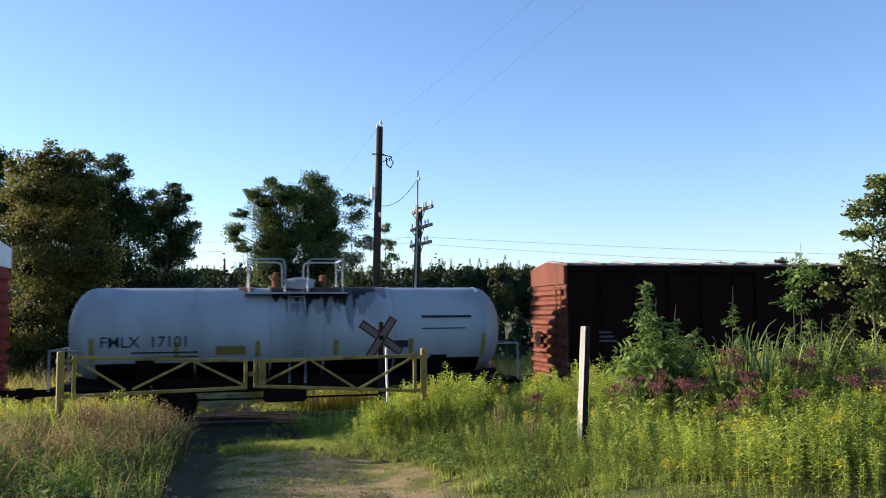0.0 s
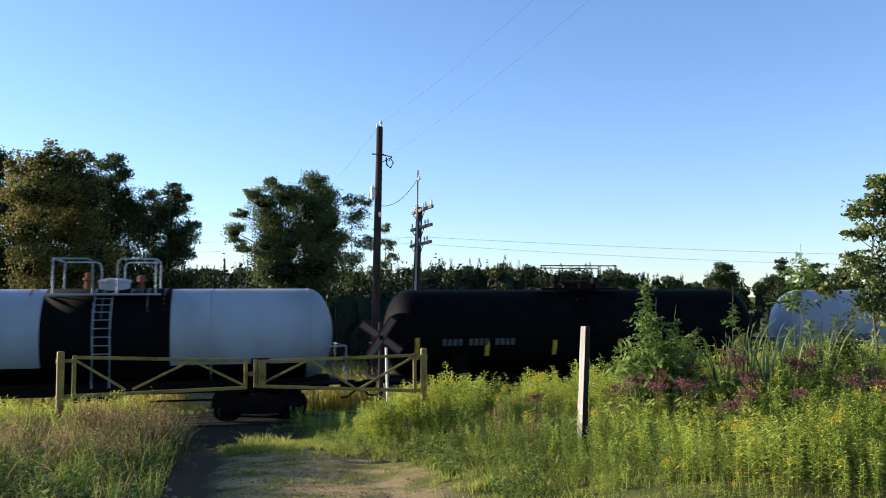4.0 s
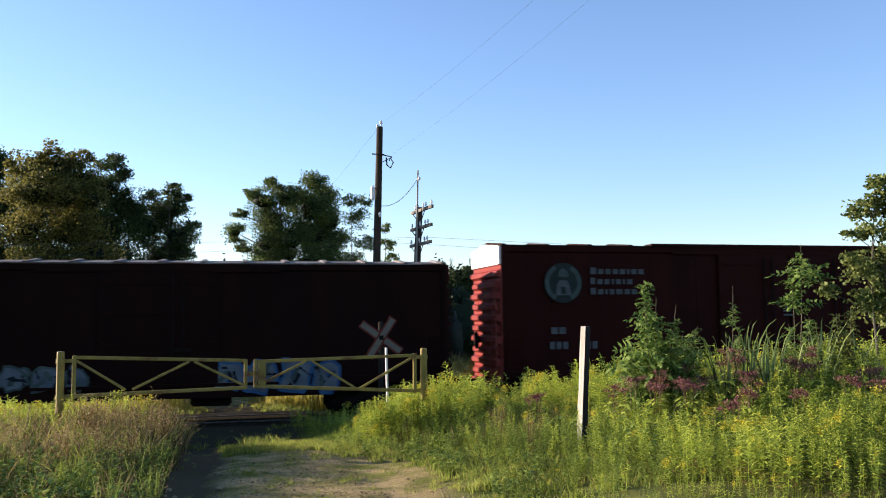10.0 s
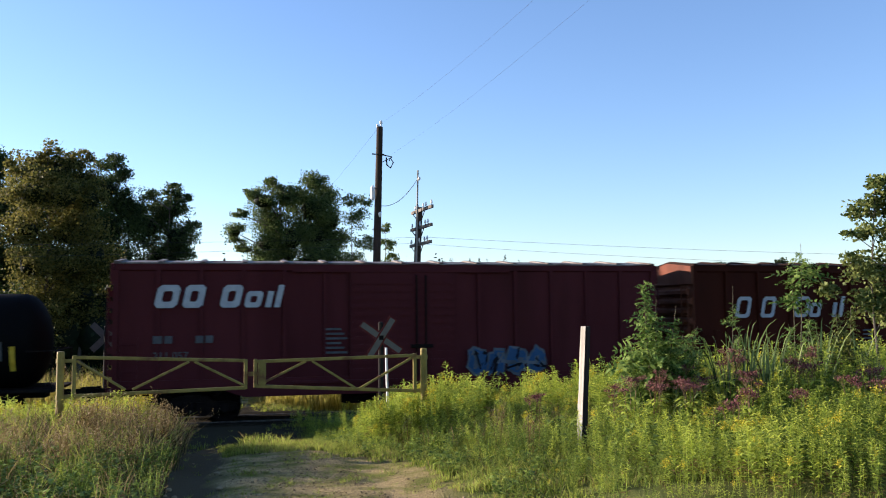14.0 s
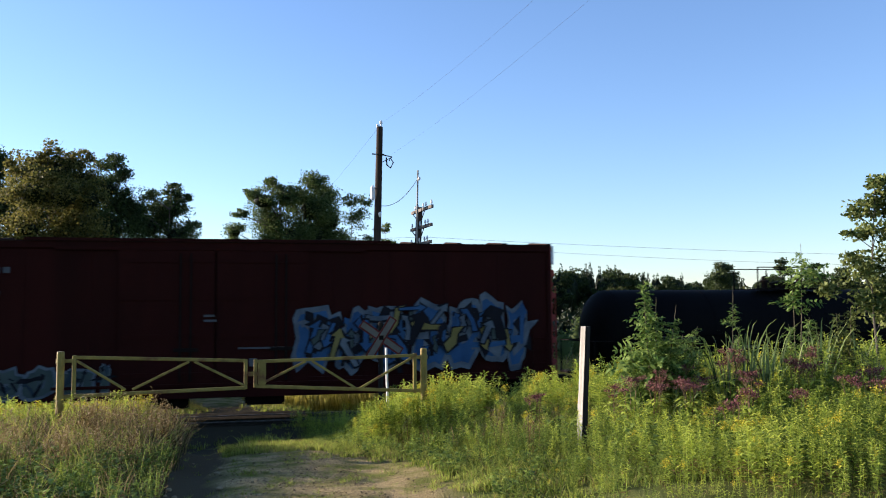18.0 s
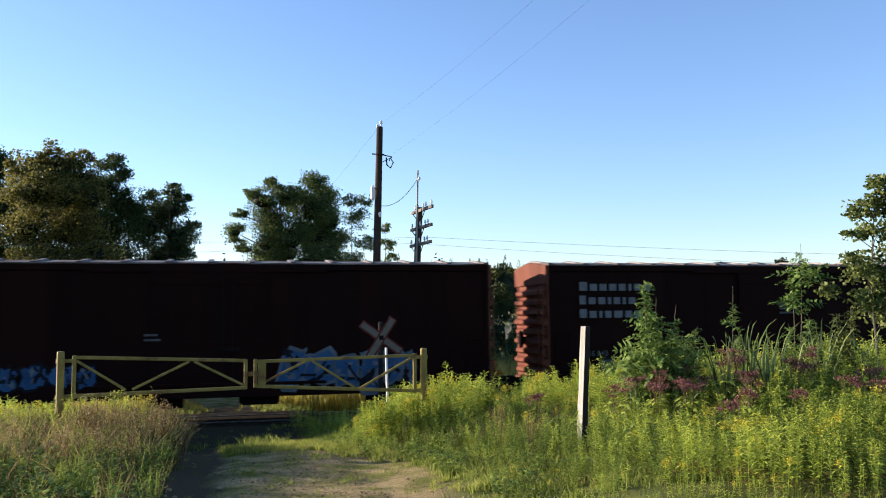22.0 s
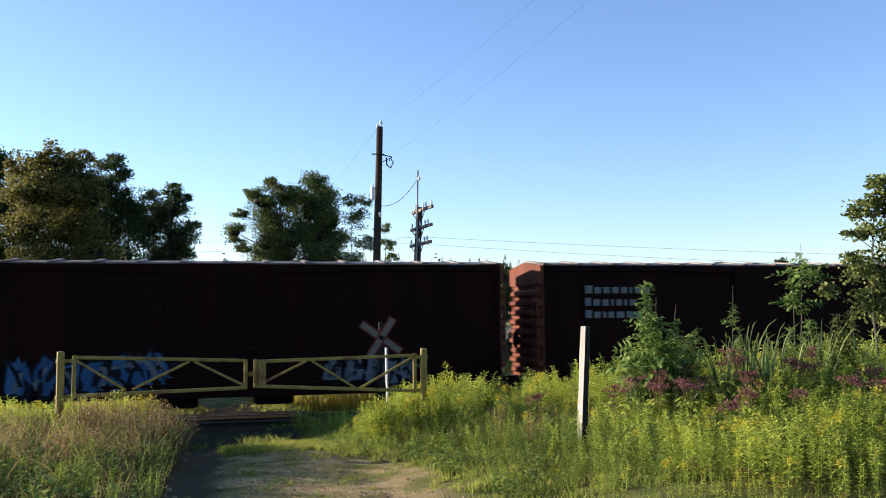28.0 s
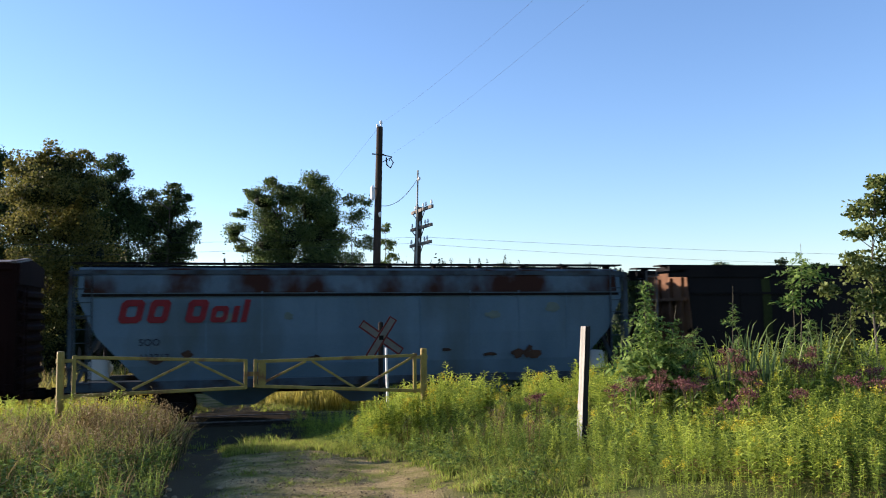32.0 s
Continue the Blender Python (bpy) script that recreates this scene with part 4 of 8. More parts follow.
def spill(car, r, zc, x0, x1, depth, seed, mat=None):
    """A spill that ran down from the top of the tank, with a ragged lower edge."""
    rng = random.Random(seed)
    bm = bmesh.new()
    n = int((x1 - x0) / 0.05)
    drip, cols, lift = 0.0, [], {None: 0.026, M_RUST: 0.024}.get(mat, 0.020 + 0.0002 * seed)
    for i in range(n + 1):
        u = i / n
        drip = rng.uniform(0.05, 0.42) if rng.random() < 0.22 else drip * 0.55
        low = 0.16 + depth * (0.35 + 0.65 * math.sin(math.pi * min(1, 0.25 + 0.7 * u))) * (0.75 + 0.5 * noise.noise((i * 0.23, seed, 0))) + drip * min(1, 4 * u, 4 - 4 * u)
        cols.append([bm.verts.new((x0 + (x1 - x0) * u, -(r + lift) * math.sin(a), zc + (r + lift) * math.cos(a))) for a in np.linspace(0.1, low, 7)])
    for p, q in zip(cols, cols[1:]):
        for k in range(6):
            bm.faces.new((p[k], q[k], q[k + 1], p[k + 1]))
    part("spill_stain", bm, mat or M_TAR, car, "dark ragged spill stain")


def wrap(ob, r, zc):
    """Bends flat lettering at y = -r round the tank's side."""
    for one in (ob if isinstance(ob, list) else [ob]):
        for v in one.data.vertices:
            d = v.co.z - zc
            v.co.y += r - math.sqrt(max(0.01, r * r - d * d))


def hopper_car(left, right, paint, label, setback=(0.3, 0.3), frame_paint=None, slope=0.95, end_paint=None):
    L = right - left
    h, W = L / 2, 1.5
    car = empty("hopper_car")
    tagged(car, label, "freight car", "cars of the freight train")
    z0, z1 = 1.35, 4.25
    # curved side body with sloping end sheets
    bm = bmesh.new()
    sect = [(-1.32, 1.0), (-1.46, 1.6), (-1.5, 2.4), (-1.48, 3.4), (-1.40, 4.0), (-1.22, 4.25), (1.22, 4.25), (1.40, 4.0), (1.48, 3.4), (1.5, 2.4), (1.46, 1.6), (1.32, 1.0)]
    rings = []
    for k in range(2):
        s = -1 if k == 0 else 1
        ring = []
        for y, z in sect:
            run = setback[k] + max(0.0, 2.9 - z) * slope
            ring.append(bm.verts.new((s * (h - run), y, z)))
        rings.append(ring)
    n = len(sect)
    for i in range(n):
        bm.faces.new((rings[0][i], rings[0][(i + 1) % n], rings[1][(i + 1) % n], rings[1][i]))
    bm.faces.new(rings[0][::-1])
    bm.faces.new(rings[1])
    bmesh.ops.recalc_face_normals(bm, faces=bm.faces)
    part("body", bm, paint, car)
    for s in (-1, 1):
        for i in range(1, 10):
            x = -h + setback[0] + 0.3 + (L - sum(setback) - 0.6) * i / 10
            piece("seam_strip", "hopper", lambda b: box(b, -0.02, 0.02, -0.012, 0.012, 1.9, 3.6), paint, car, (x, s * 1.49, 0))
    fp = frame_paint or paint
    for s in (-1, 1):
        piece("side_sill", round(h, 2), lambda b: box(b, -h + 0.2, h - 0.2, -0.05, 0.05, 0.98, 1.2), fp, car, (0, s * 1.42, 0))
        if end_paint:
            piece("roof_rail", round(h, 2), lambda b: box(b, -h + 0.9, h - 0.3, -0.05, 0.05, 4.0, 4.34), M_DARKHOP, car, (0, s * 1.39, 0))
        else:
            piece("roof_rail", round(h, 2), lambda b: box(b, -h + 0.3, h - 0.3, -0.05, 0.05, 4.06, 4.18), fp, car, (0, s * 1.36, 0))
    # upright end sheets behind posts and a cross band, their paint brightened as sunlit
    if end_paint:
        for k, s in ((0, -1), (1, 1)):
            bm = bmesh.new()
            pair = []
            for out in (0.006, 0.03):
                pair.append([bm.verts.new((s * (h - setback[k] - max(0.0, 2.9 - z) * slope + out), y * 0.985, z - 0.02)) for y, z in sect])
            for i in range(n):
                bm.faces.new((pair[0][i], pair[0][(i + 1) % n], pair[1][(i + 1) % n], pair[1][i]))
            bm.faces.new(pair[0])
            bm.faces.new(pair[1])
            bmesh.ops.recalc_face_normals(bm, faces=bm.faces)
            part("end_sheet", bm, end_paint, car, "end sheet with sunlight put into its colour")
            x = s * (h - setback[k] + 0.07)
            for y in (-1.12, -0.4, 0.4, 1.12):
                bm = bmesh.new()
                beam(bm, (x - s * 1.9 * slope, y * 0.95, 1.02), (x, y, 2.9), 0.09, 0.12)
                beam(bm, (x, y, 2.88), (x, y, 4.0), 0.09, 0.12)
                part("end_post", bm, end_paint, car)
            bm = bmesh.new()
            beam(bm, (x + s * 0.03, -1.4, 3.32), (x + s * 0.03, 1.4, 3.32), 0.10, 0.10)
            part("end_band", bm, end_paint, car)
    for s in (-1, 1):
        piece("side_belt", round(h, 2), lambda b: box(b, -h + setback[0] + 0.1, h - setback[1] - 0.1, -0.025, 0.025, 3.46, 3.53), M_IRON if paint is M_GREY else paint, car, (0, s * 1.5, 0))
    # roof walkway and long hatches
    bm = bmesh.new()
    deck = 0.8 if end_paint else 0.1
    box(bm, -h + 0.55 + deck, h - 0.55, -0.3, 0.3, 4.25, 4.36, 0.03)
    for i in range(5):
        x = -h + 1.6 + (L - 3.2) * i / 4
        box(bm, x - 0.04, x + 0.04, -0.42, 0.42, 4.25, 4.42)
    part("trough_hatch", bm, M_DARKHOP, car)
    bm = bmesh.new()
    for s in (-1, 1):
        box(bm, -h + deck, h - 0.1, s * 0.85 - 0.28, s * 0.85 + 0.28, 4.36, 4.40)
        for i in range(12):
            x = -h + 0.4 + deck + (L - 0.9 - deck) * i / 11
            box(bm, x - 0.02, x + 0.02, s * 0.85 - 0.25, s * 0.85 + 0.25, 4.2, 4.37)
    part("roof_walkway", bm, M_DARKHOP, car)
    # end frames: posts, ladders, slope braces, platform
    for s in (-1, 1):
        bm = bmesh.new()
        x = s * h
        for y in (-1.4, 1.4):
            beam(bm, (x - s * 0.12, y, 1.0), (x - s * 0.12, y, 4.15), 0.10, 0.10)
            beam(bm, (x - s * 0.15, y * 0.6, 1.0), (x - s * 0.9, y * 0.6, 2.8), 0.10, 0.10)
            beam(bm, (x - s * 0.1, y, 4.1), (x - s * max(0.6, setback[s > 0]), y, 4.2 if end_paint else 4.1), 0.08, 0.08)
        beam(bm, (x - s * 0.12, -1.4, 2.9), (x - s * 0.12, 1.4, 2.9), 0.06, 0.06)
        box(bm, min(x, x - s * 1.7), max(x, x - s * 1.7), -1.42, 1.42, 0.95, 1.06)
        part("end_frame", bm, fp, car)
        bm = bmesh.new()
        for k in range(8):
            rod(bm, [(x - s * 0.05, -1.4, 1.15 + 0.4 * k), (x - s * 0.05, -0.95, 1.15 + 0.4 * k)], 0.016, 5)
        beam(bm, (x - s * 0.05, -0.95, 1.0), (x - s * 0.05, -0.95, 4.3), 0.035, 0.05)
        part("end_ladder", bm, fp, car)
        ladder(car, s * (h - (0.28 if end_paint else 0.45)), -1.44 if end_paint else -1.5, 1.0, 4.2, M_LADDER if end_paint else fp, 0.34 if end_paint else 0.42, rungs=9, out=-0.02)
        bm = bmesh.new()
        box(bm, min(x - s * 0.45, x - s * 0.95), max(x - s * 0.45, x - s * 0.95), -0.5, 0.1, 1.2, 1.75, 0.05)
        lathe(bm, [(0.16, -0.35), (0.18, -0.3), (0.18, 0.3), (0.16, 0.35)], "y", (x - s * 0.75, 0.55, 1.45), 10)
        part("brake_gear", bm, M_CLEAN if paint is M_GREY else M_IRON, car)
    # discharge pockets under the body
    for i in (-1, 0, 1):
        bm = bmesh.new()
        cx = i * L * 0.22
        lo, hi = [], []
        for dx, dy in ((-1, -1), (1, -1), (1, 1), (-1, 1)):
            hi.append(bm.verts.new((cx + dx * L * 0.11, dy * 1.3, 1.3)))
            lo.append(bm.verts.new((cx + dx * 0.4, dy * 0.5, 0.42)))
        for k in range(4):
            bm.faces.new((hi[k], hi[(k + 1) % 4], lo[(k + 1) % 4], lo[k]))
        bm.faces.new(lo)
        part("discharge_chute", bm, paint, car)
    bm = bmesh.new()
    box(bm, -h + 0.1, h - 0.1, -0.28, 0.28, 0.74, 1.02)
    part("underframe", bm, M_IRON, car)
    running_gear(car, h + 0.15, h - 1.95)
    TRAIN.append((car, (left + right) / 2))
    return car, h, W


def maple_bars(car, x, z, h, y, mat):
    """The big slanted two-word railway emblem as plain slanted blocks."""
    letter_bars(x, z, h, (h * 0.95, h * 0.85), h * 0.22, h * 0.27, mat, car, y, 0.22)
    letter_bars(x + h * 2.75, z, h, (h * 0.85,), 0, h * 0.27, mat, car, y, 0.22)
    letter_bars(x + h * 3.8, z, h * 0.72, (h * 0.72,), 0, h * 0.22, mat, car, y, 0.22)
    bars([(x + h * 4.72, z, h * 0.25, h * 0.72), (x + h * 5.12, z, h * 0.25, h)], mat, car, y, "emblem_shape", 0.22)


def three_words(car, x, z, h, y, mat):
    """Three lines of capitals as plain blocks."""
    for k, widths in enumerate(((1, .9, .9, .9, .9, .4, .9, .9), (.8, .9, .9, .4, .8, .4, .9), (.9, .9, .4, .8, 1.1, .9, .9))):
        rows, px = [], x
        for i, w in enumerate(widths):
            ww, hh = w * h * 1.12, h * (1.2 if i == 0 else 0.95)
            rows.append((px, z - k * h * 1.85, ww, hh))
            px += ww + h * 0.42
        bars(rows, mat, car, y)


def small_data(car, x, z, y, mat, rows=3, w=0.55):
    bars([(x, z - 0.13 * i, w * (0.7 + 0.3 * ((i * 7) % 3) / 2), 0.06) for i in range(rows)], mat, car, y)


def build_train():
    # box car ahead of the first tank
    c, h, y = boxcar(9.71, 25.45, M_BROWN, "brown box car with salmon ends and pale roof", end_paint=M_PINK)
    small_data(c, -h + 1.0, 2.3, -y, M_FADED)
    # 1 white tank car
    c, h, y = tank_car(-4.42, 7.9, M_WHITE, "dirty white tank car with rusty safety frames", 1.28, 2.45, markers=6)
    spill(c, 1.28, 2.45, -0.7, 2.3, 0.85, 5)
    spill(c, 1.28, 2.45, -0.25, 0.25, 1.1, 8, M_GRIME)
    spill(c, 1.28, 2.45, 0.3, 2.6, 1.2, 9, M_GRIME)
    spill(c, 1.28, 2.45, -1.6, -1.15, 0.35, 6, M_RUST)
    for ob in (writing("FMLX  17101", 0.42, M_DARKLET, c, -h + 0.95, 2.10, y - 0.02),):
        wrap(ob, 1.28, 2.45)
    wrap(bars([(-h + 1.75, 1.93, 1.75, 0.04), (-h + 1.75, 1.80, 1.75, 0.04), (h - 2.6, 2.82, 1.5, 0.07), (h - 2.6, 2.5, 1.3, 0.03)], M_DARKLET, c, y - 0.02), 1.28, 2.45)
    wrap(bars([(-h + 3.95, 1.86, 0.8, 0.24)], M_SPRAY_Y, c, y - 0.02, "data_plate"), 1.28, 2.45)
    wrap(bars([(h - 3.5, 1.98, 0.5, 0.2)], M_DARKLET, c, y - 0.02, "data_plate"), 1.28, 2.45)
    # 2 high box car
    c, h, y = boxcar(-25.75, -6.39, M_OXIDE, "tall dark red box car with a white end band", True, M_SIGNAL, M_DARKROOF, ribs=False, doors=2, end_top=M_CLEAN)
    high_marks(c, h, y, 11)
    graffiti(-7.0, -0.9, 0.92, 1.75, M_SPRAY_W, M_SPRAY_K, c, -y - 0.03, 3, 0.8)
    for k, (x, n) in enumerate(((1.0, 3), (1.9, 4), (2.8, 3))):
        scribble(c, x + 0.4, 2.9, 0.5, 1.6, -y - 0.09, 30 + k, n)
    # 3 white tank
    c, h, y = tank_car(-40.3, -27.6, M_WHITE, "white tank car with white safety frames and a rusty dome", 1.32, 2.31)
    spill(c, 1.32, 2.31, -0.5, 0.9, 0.3, 7, M_RUST)
    for ob in (writing("DOTX  14325", 0.30, M_DARKLET, c, -h + 2.0, 1.95, y - 0.02), bars([(h - 2.6, 1.85, 0.8, 0.16), (h - 2.6, 2.3, 0.5, 0.1), (-h + 3.4, 1.65, 0.9, 0.22)], M_DARKLET, c, y - 0.02)):
        wrap(ob, 1.32, 2.31)
    # 4 black tank
    c, h, y = tank_car(-53.78, -41.74, M_BLACK, "black tank car with yellow reflector strips", 1.32, 2.34, platform="low", markers=6)
    wrap(bars([(-h + 1.5 + 0.16 * i, 2.0, 0.11, 0.2) for i in range(14) if i % 5 != 4], M_FADED, c, y - 0.02), 1.32, 2.34)
    # 5 white tank with a black band
    c, h, y = tank_car(-67.85, -55.35, M_WHITE, "white tank car with a black band round its middle", 1.31, 2.40, band=(-1.55, 1.75))
    # 6 black tank
    c, h, y = tank_car(-82.45, -69.55, M_BLACK, "black tank car with faded yellow reflector strips", 1.30, 2.28, platform="low", markers=6)
    wrap(bars([(-h + 1.55, 1.82, 0.5, 0.2), (-h + 2.3, 1.82, 0.4, 0.2), (h - 1.2, 1.95, 0.75, 0.45)], M_FADED, c, y - 0.02, "data_plate"), 1.30, 2.28)
    # 7 faded red box car
    c, h, y = boxcar(-99.8, -84.15, M_ROSE, "faded red box car with graffiti and a dark rusted door", ribbed_door=True, door_paint=M_DOORRUST)
    maple_bars(c, -h + 1.1, 3.15, 0.62, -y - 0.02, M_LETTER)
    bars([(-h + 1.15, 2.28, 0.24, 0.2), (-h + 1.45, 2.28, 0.2, 0.2), (-h + 1.1, 1.85, 0.2, 0.22), (-h + 1.38, 1.85, 0.08, 0.22), (-h + 1.55, 1.85, 0.08, 0.22)], M_FADED, c, -y - 0.02)
    graffiti(-h + 2.9, -h + 6.9, 1.2, 2.0, M_SPRAY_W, M_SPRAY_K, c, -y - 0.04, 8, 0.95)
    graffiti(1.8, 6.9, 0.95, 1.95, M_SPRAY_W, M_SPRAY_K, c, -y - 0.04, 9, 0.9)
    # 8 dark box car
    c, h, y = boxcar(-116.9, -101.22, M_BROWN, "dark brown box car with pale graffiti and a bare roof", ribs=False)
    writing("61  212", 0.30, M_FADED, c, -h + 1.35, 1.82, -y - 0.02)
    writing("MS", 0.30, M_FADED, c, -h + 1.35, 2.24, -y - 0.02)
    small_data(c, -h + 6.0, 2.6, -y - 0.06, M_FADED, 6, 0.5)
    graffiti(-h + 1.9, -h + 4.9, 0.9, 1.75, M_SPRAY_G, M_SPRAY_K, c, -y - 0.02, 12, 0.6)
    graffiti(h - 7.2, h - 4.0, 1.3, 1.95, M_SPRAY_G, M_SPRAY_K, c, -y - 0.02, 13, 0.5)
    # 9 high box car
    c, h, y = boxcar(-137.8, -118.65, M_OXIDE, "tall rust-red box car with a round emblem", True, M_SIGNAL, M_DARKROOF, ribs=False, doors=2, end_top=M_CLEAN)
    high_marks(c, h, y, 9)
    graffiti(3.2, 7.6, 0.85, 1.55, M_SPRAY_W, M_SPRAY_G, c, -y - 0.02, 15, 0.9)
    # 10 dark box car with white words
    c, h, y = boxcar(-155.3, -139.5, M_BROWN, "dark brown box car with white lettering and pale tags", end_paint=M_OXIDE, ribs=False)
    three_words(c, -h + 1.2, 3.46, 0.21, -y - 0.02, M_CHALK)
    writing("214 094", 0.24, M_LETTER, c, -h + 1.3, 1.62, -y - 0.02)
    bars([(-h + 1.35, 1.98, 0.22, 0.22), (-h + 1.62, 1.98, 0.2, 0.22)], M_LETTER, c, -y - 0.02)
    graffiti(-h + 3.1, -h + 6.1, 1.0, 1.75, M_SPRAY_W, M_SPRAY_G, c, -y - 0.02, 17, 0.8)
    graffiti(h - 6.4, h - 3.1, 0.85, 1.75, M_SPRAY_W, M_SPRAY_B, c, -y - 0.02, 18, 0.9)
    # 11 dark box car
    c, h, y = boxcar(-172.5, -156.8, M_BROWN, "dark brown box car with checkered salmon ends and scrawled chalk", end_paint=M_PINK, ribs=False)
    scribble(c, 0.9, 1.75, 1.9, 0.4, -y - 0.09, 41, 7)
    graffiti(-h + 4.3, -h + 6.7, 1.0, 1.7, M_SPRAY_G, M_SPRAY_K, c, -y - 0.02, 20, 0.5)
    small_data(c, -h + 6.1, 2.7, -y - 0.06, M_FADED, 6, 0.45)
    # 12 orange-brown box car with spaced slanted emblem
    c, h, y = boxcar(-189.75, -173.95, M_SIENNA, "orange-brown box car with a widely spaced emblem", roof=M_DARKROOF, end_paint=M_PINK, ribbed_door=True)
    for x, w, hh in ((-h + 1.35, 0.5, 0.66), (-h + 2.25, 0.48, 0.66), (-h + 3.45, 0.5, 0.66), (-h + 4.0, 0.4, 0.46)):
        letter_bars(x, 2.72, hh, (w,), 0, 0.11, M_LETTER, c, -y - 0.02, 0.22)
    bars([(-h + 4.85, 2.72, 0.13, 0.46), (-h + 5.1, 2.72, 0.13, 0.66)], M_LETTER, c, -y - 0.02, "emblem_shape", 0.22)
    small_data(c, -h + 6.0, 2.25, -y - 0.02, M_FADED, 4, 0.5)
    # 13 faded red box car with a painted tag
    c, h, y = boxcar(-206.75, -191.1, M_ROSE, "faded red box car with white emblem and sprayed tag", ribbed_door=True)
    maple_bars(c, -h + 1.0, 3.15, 0.62, -y - 0.02, M_LETTER)
    writing("211 057", 0.28, M_FADED, c, -h + 1.0, 1.78, -y - 0.02)
    bars([(-h + 1.0, 2.2, 0.24, 0.2), (-h + 1.3, 2.2, 0.2, 0.2), (-h + 2.1, 2.2, 0.2, 0.2), (-h + 2.36, 2.2, 0.2, 0.2)], M_FADED, c, -y - 0.02)
    small_data(c, -h + 5.6, 2.5, -y - 0.02, M_FADED, 6, 0.6)
    graffiti(h - 6.0, h - 3.6, 1.1, 1.95, M_SPRAY_B, M_SPRAY_W, c, -y - 0.04, 23, 0.55)
    # 14, 15, 16 dark tank cars
    c, h, y = tank_car(-222.1, -208.5, M_BLACK, "black tank car with yellow strips and a pale tag", 1.30, 2.28, platform="low", markers=6)
    wrap(bars([(h - 2.1, 1.8, 1.1, 0.5)], M_FADED, c, y - 0.02, "data_plate"), 1.30, 2.28)
    c, h, y = tank_car(-235.4, -223.7, M_GREYTANK, "dark grey tank car with dull safety frames", 1.40, 2.41, markers=2)
    ob = writing("NTRX  533", 0.26, M_FADED, c, -h + 2.2, 1.95, y - 0.02)
    wrap(ob, 1.40, 2.41)
    c, h, y = tank_car(-251.0, -236.85, M_BLACK, "long black tank car with a sprayed tag", 1.33, 2.31, platform="low")
    ob = writing("OCTX  12101", 0.26, M_FADED, c, -h + 1.6, 2.0, y - 0.02)
    wrap(ob, 1.33, 2.31)
    wrap(bars([(h - 3.4 + 0.28 * i, 1.45 + 0.05 * (i % 2), 0.2, 0.62) for i in range(6)] + [(-h + 4.4, 1.75, 1.0, 0.1)], M_FADED, c, y - 0.02, "spray_fill"), 1.33, 2.31)
    # 17, 18 high box cars
    c, h, y = boxcar(-272.0, -252.65, M_OXIDE, "tall dark red box car with a large multicoloured mural", True, M_SIGNAL, M_DARKROOF, ribs=False, doors=2, end_top=M_CLEAN)
    high_marks(c, h, y, 17)
    graffiti(h - 7.5, h - 0.8, 1.4, 3.35, M_SPRAY_B, M_SPRAY_W, c, -y - 0.07, 26, 1.05)
    mural(h - 7.4, h - 0.9, 1.4, 3.4, c, -y - 0.115, 25)
    graffiti(-h + 3.4, -h + 7.0, 0.8, 1.65, M_SPRAY_G, M_SPRAY_W, c, -y - 0.02, 28, 0.9)
    c, h, y = boxcar(-293.2, -274.0, M_OXIDE, "tall dark red box car with pale blue block graffiti", True, M_SIGNAL, M_DARKROOF, ribs=False, doors=2, end_top=M_CLEAN)
    high_marks(c, h, y, 18)
    writing("220 382", 0.27, M_FADED, c, -h + 1.35, 1.85, -y - 0.02)
    graffiti(-h + 3.9, -h + 7.3, 0.75, 1.75, M_SPRAY_B, M_SPRAY_K, c, -y - 0.02, 29, 0.8)
    graffiti(h - 7.4, h - 2.0, 0.75, 1.85, M_SPRAY_B, M_SPRAY_W, c, -y - 0.05, 31, 1.0)
    # 19 .. 25 dark box cars
    c, h, y = boxcar(-310.9, -295.2, M_BROWN, "brown box car with white lettering and jagged graffiti", end_paint=M_PINK, ribs=False)
    three_words(c, -h + 0.95, 3.58, 0.22, -y - 0.02, M_CHALK)
    writing("216 043", 0.24, M_FADED, c, -h + 1.05, 1.62, -y - 0.02)
    small_data(c, -h + 7.7, 3.1, -y - 0.06, M_FADED, 3, 0.8)
    graffiti(-h + 1.5, h - 1.6, 0.85, 1.55, M_SPRAY_G, M_SPRAY_K, c, -y - 0.06, 33, 0.7)
    c, h, y = boxcar(-328.55, -312.78, M_BROWN, "dark brown box car with blue bubble graffiti", end_paint=M_PINK, ribs=False)
    graffiti(-h + 1.9, -h + 5.2, 0.95, 1.75, M_SPRAY_B, M_SPRAY_K, c, -y - 0.02, 35, 0.7)
    graffiti(h - 6.0, h - 2.2, 0.85, 1.95, M_SPRAY_B, M_SPRAY_W, c, -y - 0.02, 36, 0.8)
    small_data(c, -h + 6.2, 2.4, -y - 0.06, M_FADED, 2, 0.5)
    c, h, y = boxcar(-345.9, -330.2, M_BROWN, "brown box car with white lettering and grey graffiti", end_paint=M_PINK, ribs=False)
    three_words(c, -h + 1.3, 3.46, 0.21, -y - 0.02, M_CHALK)
    bars([(-h + 1.4, 2.0, 0.22, 0.22), (-h + 1.67, 2.0, 0.2, 0.22)], M_LETTER, c, -y - 0.02)
    writing("214 041", 0.24, M_FADED, c, -h + 1.4, 1.6, -y - 0.02)
    graffiti(-h + 2.7, -h + 6.4, 0.95, 1.75, M_SPRAY_G, M_SPRAY_K, c, -y - 0.02, 38, 0.7)
    graffiti(h - 6.0, h - 2.4, 1.0, 1.75, M_SPRAY_B, M_SPRAY_G, c, -y - 0.02, 39, 0.7)
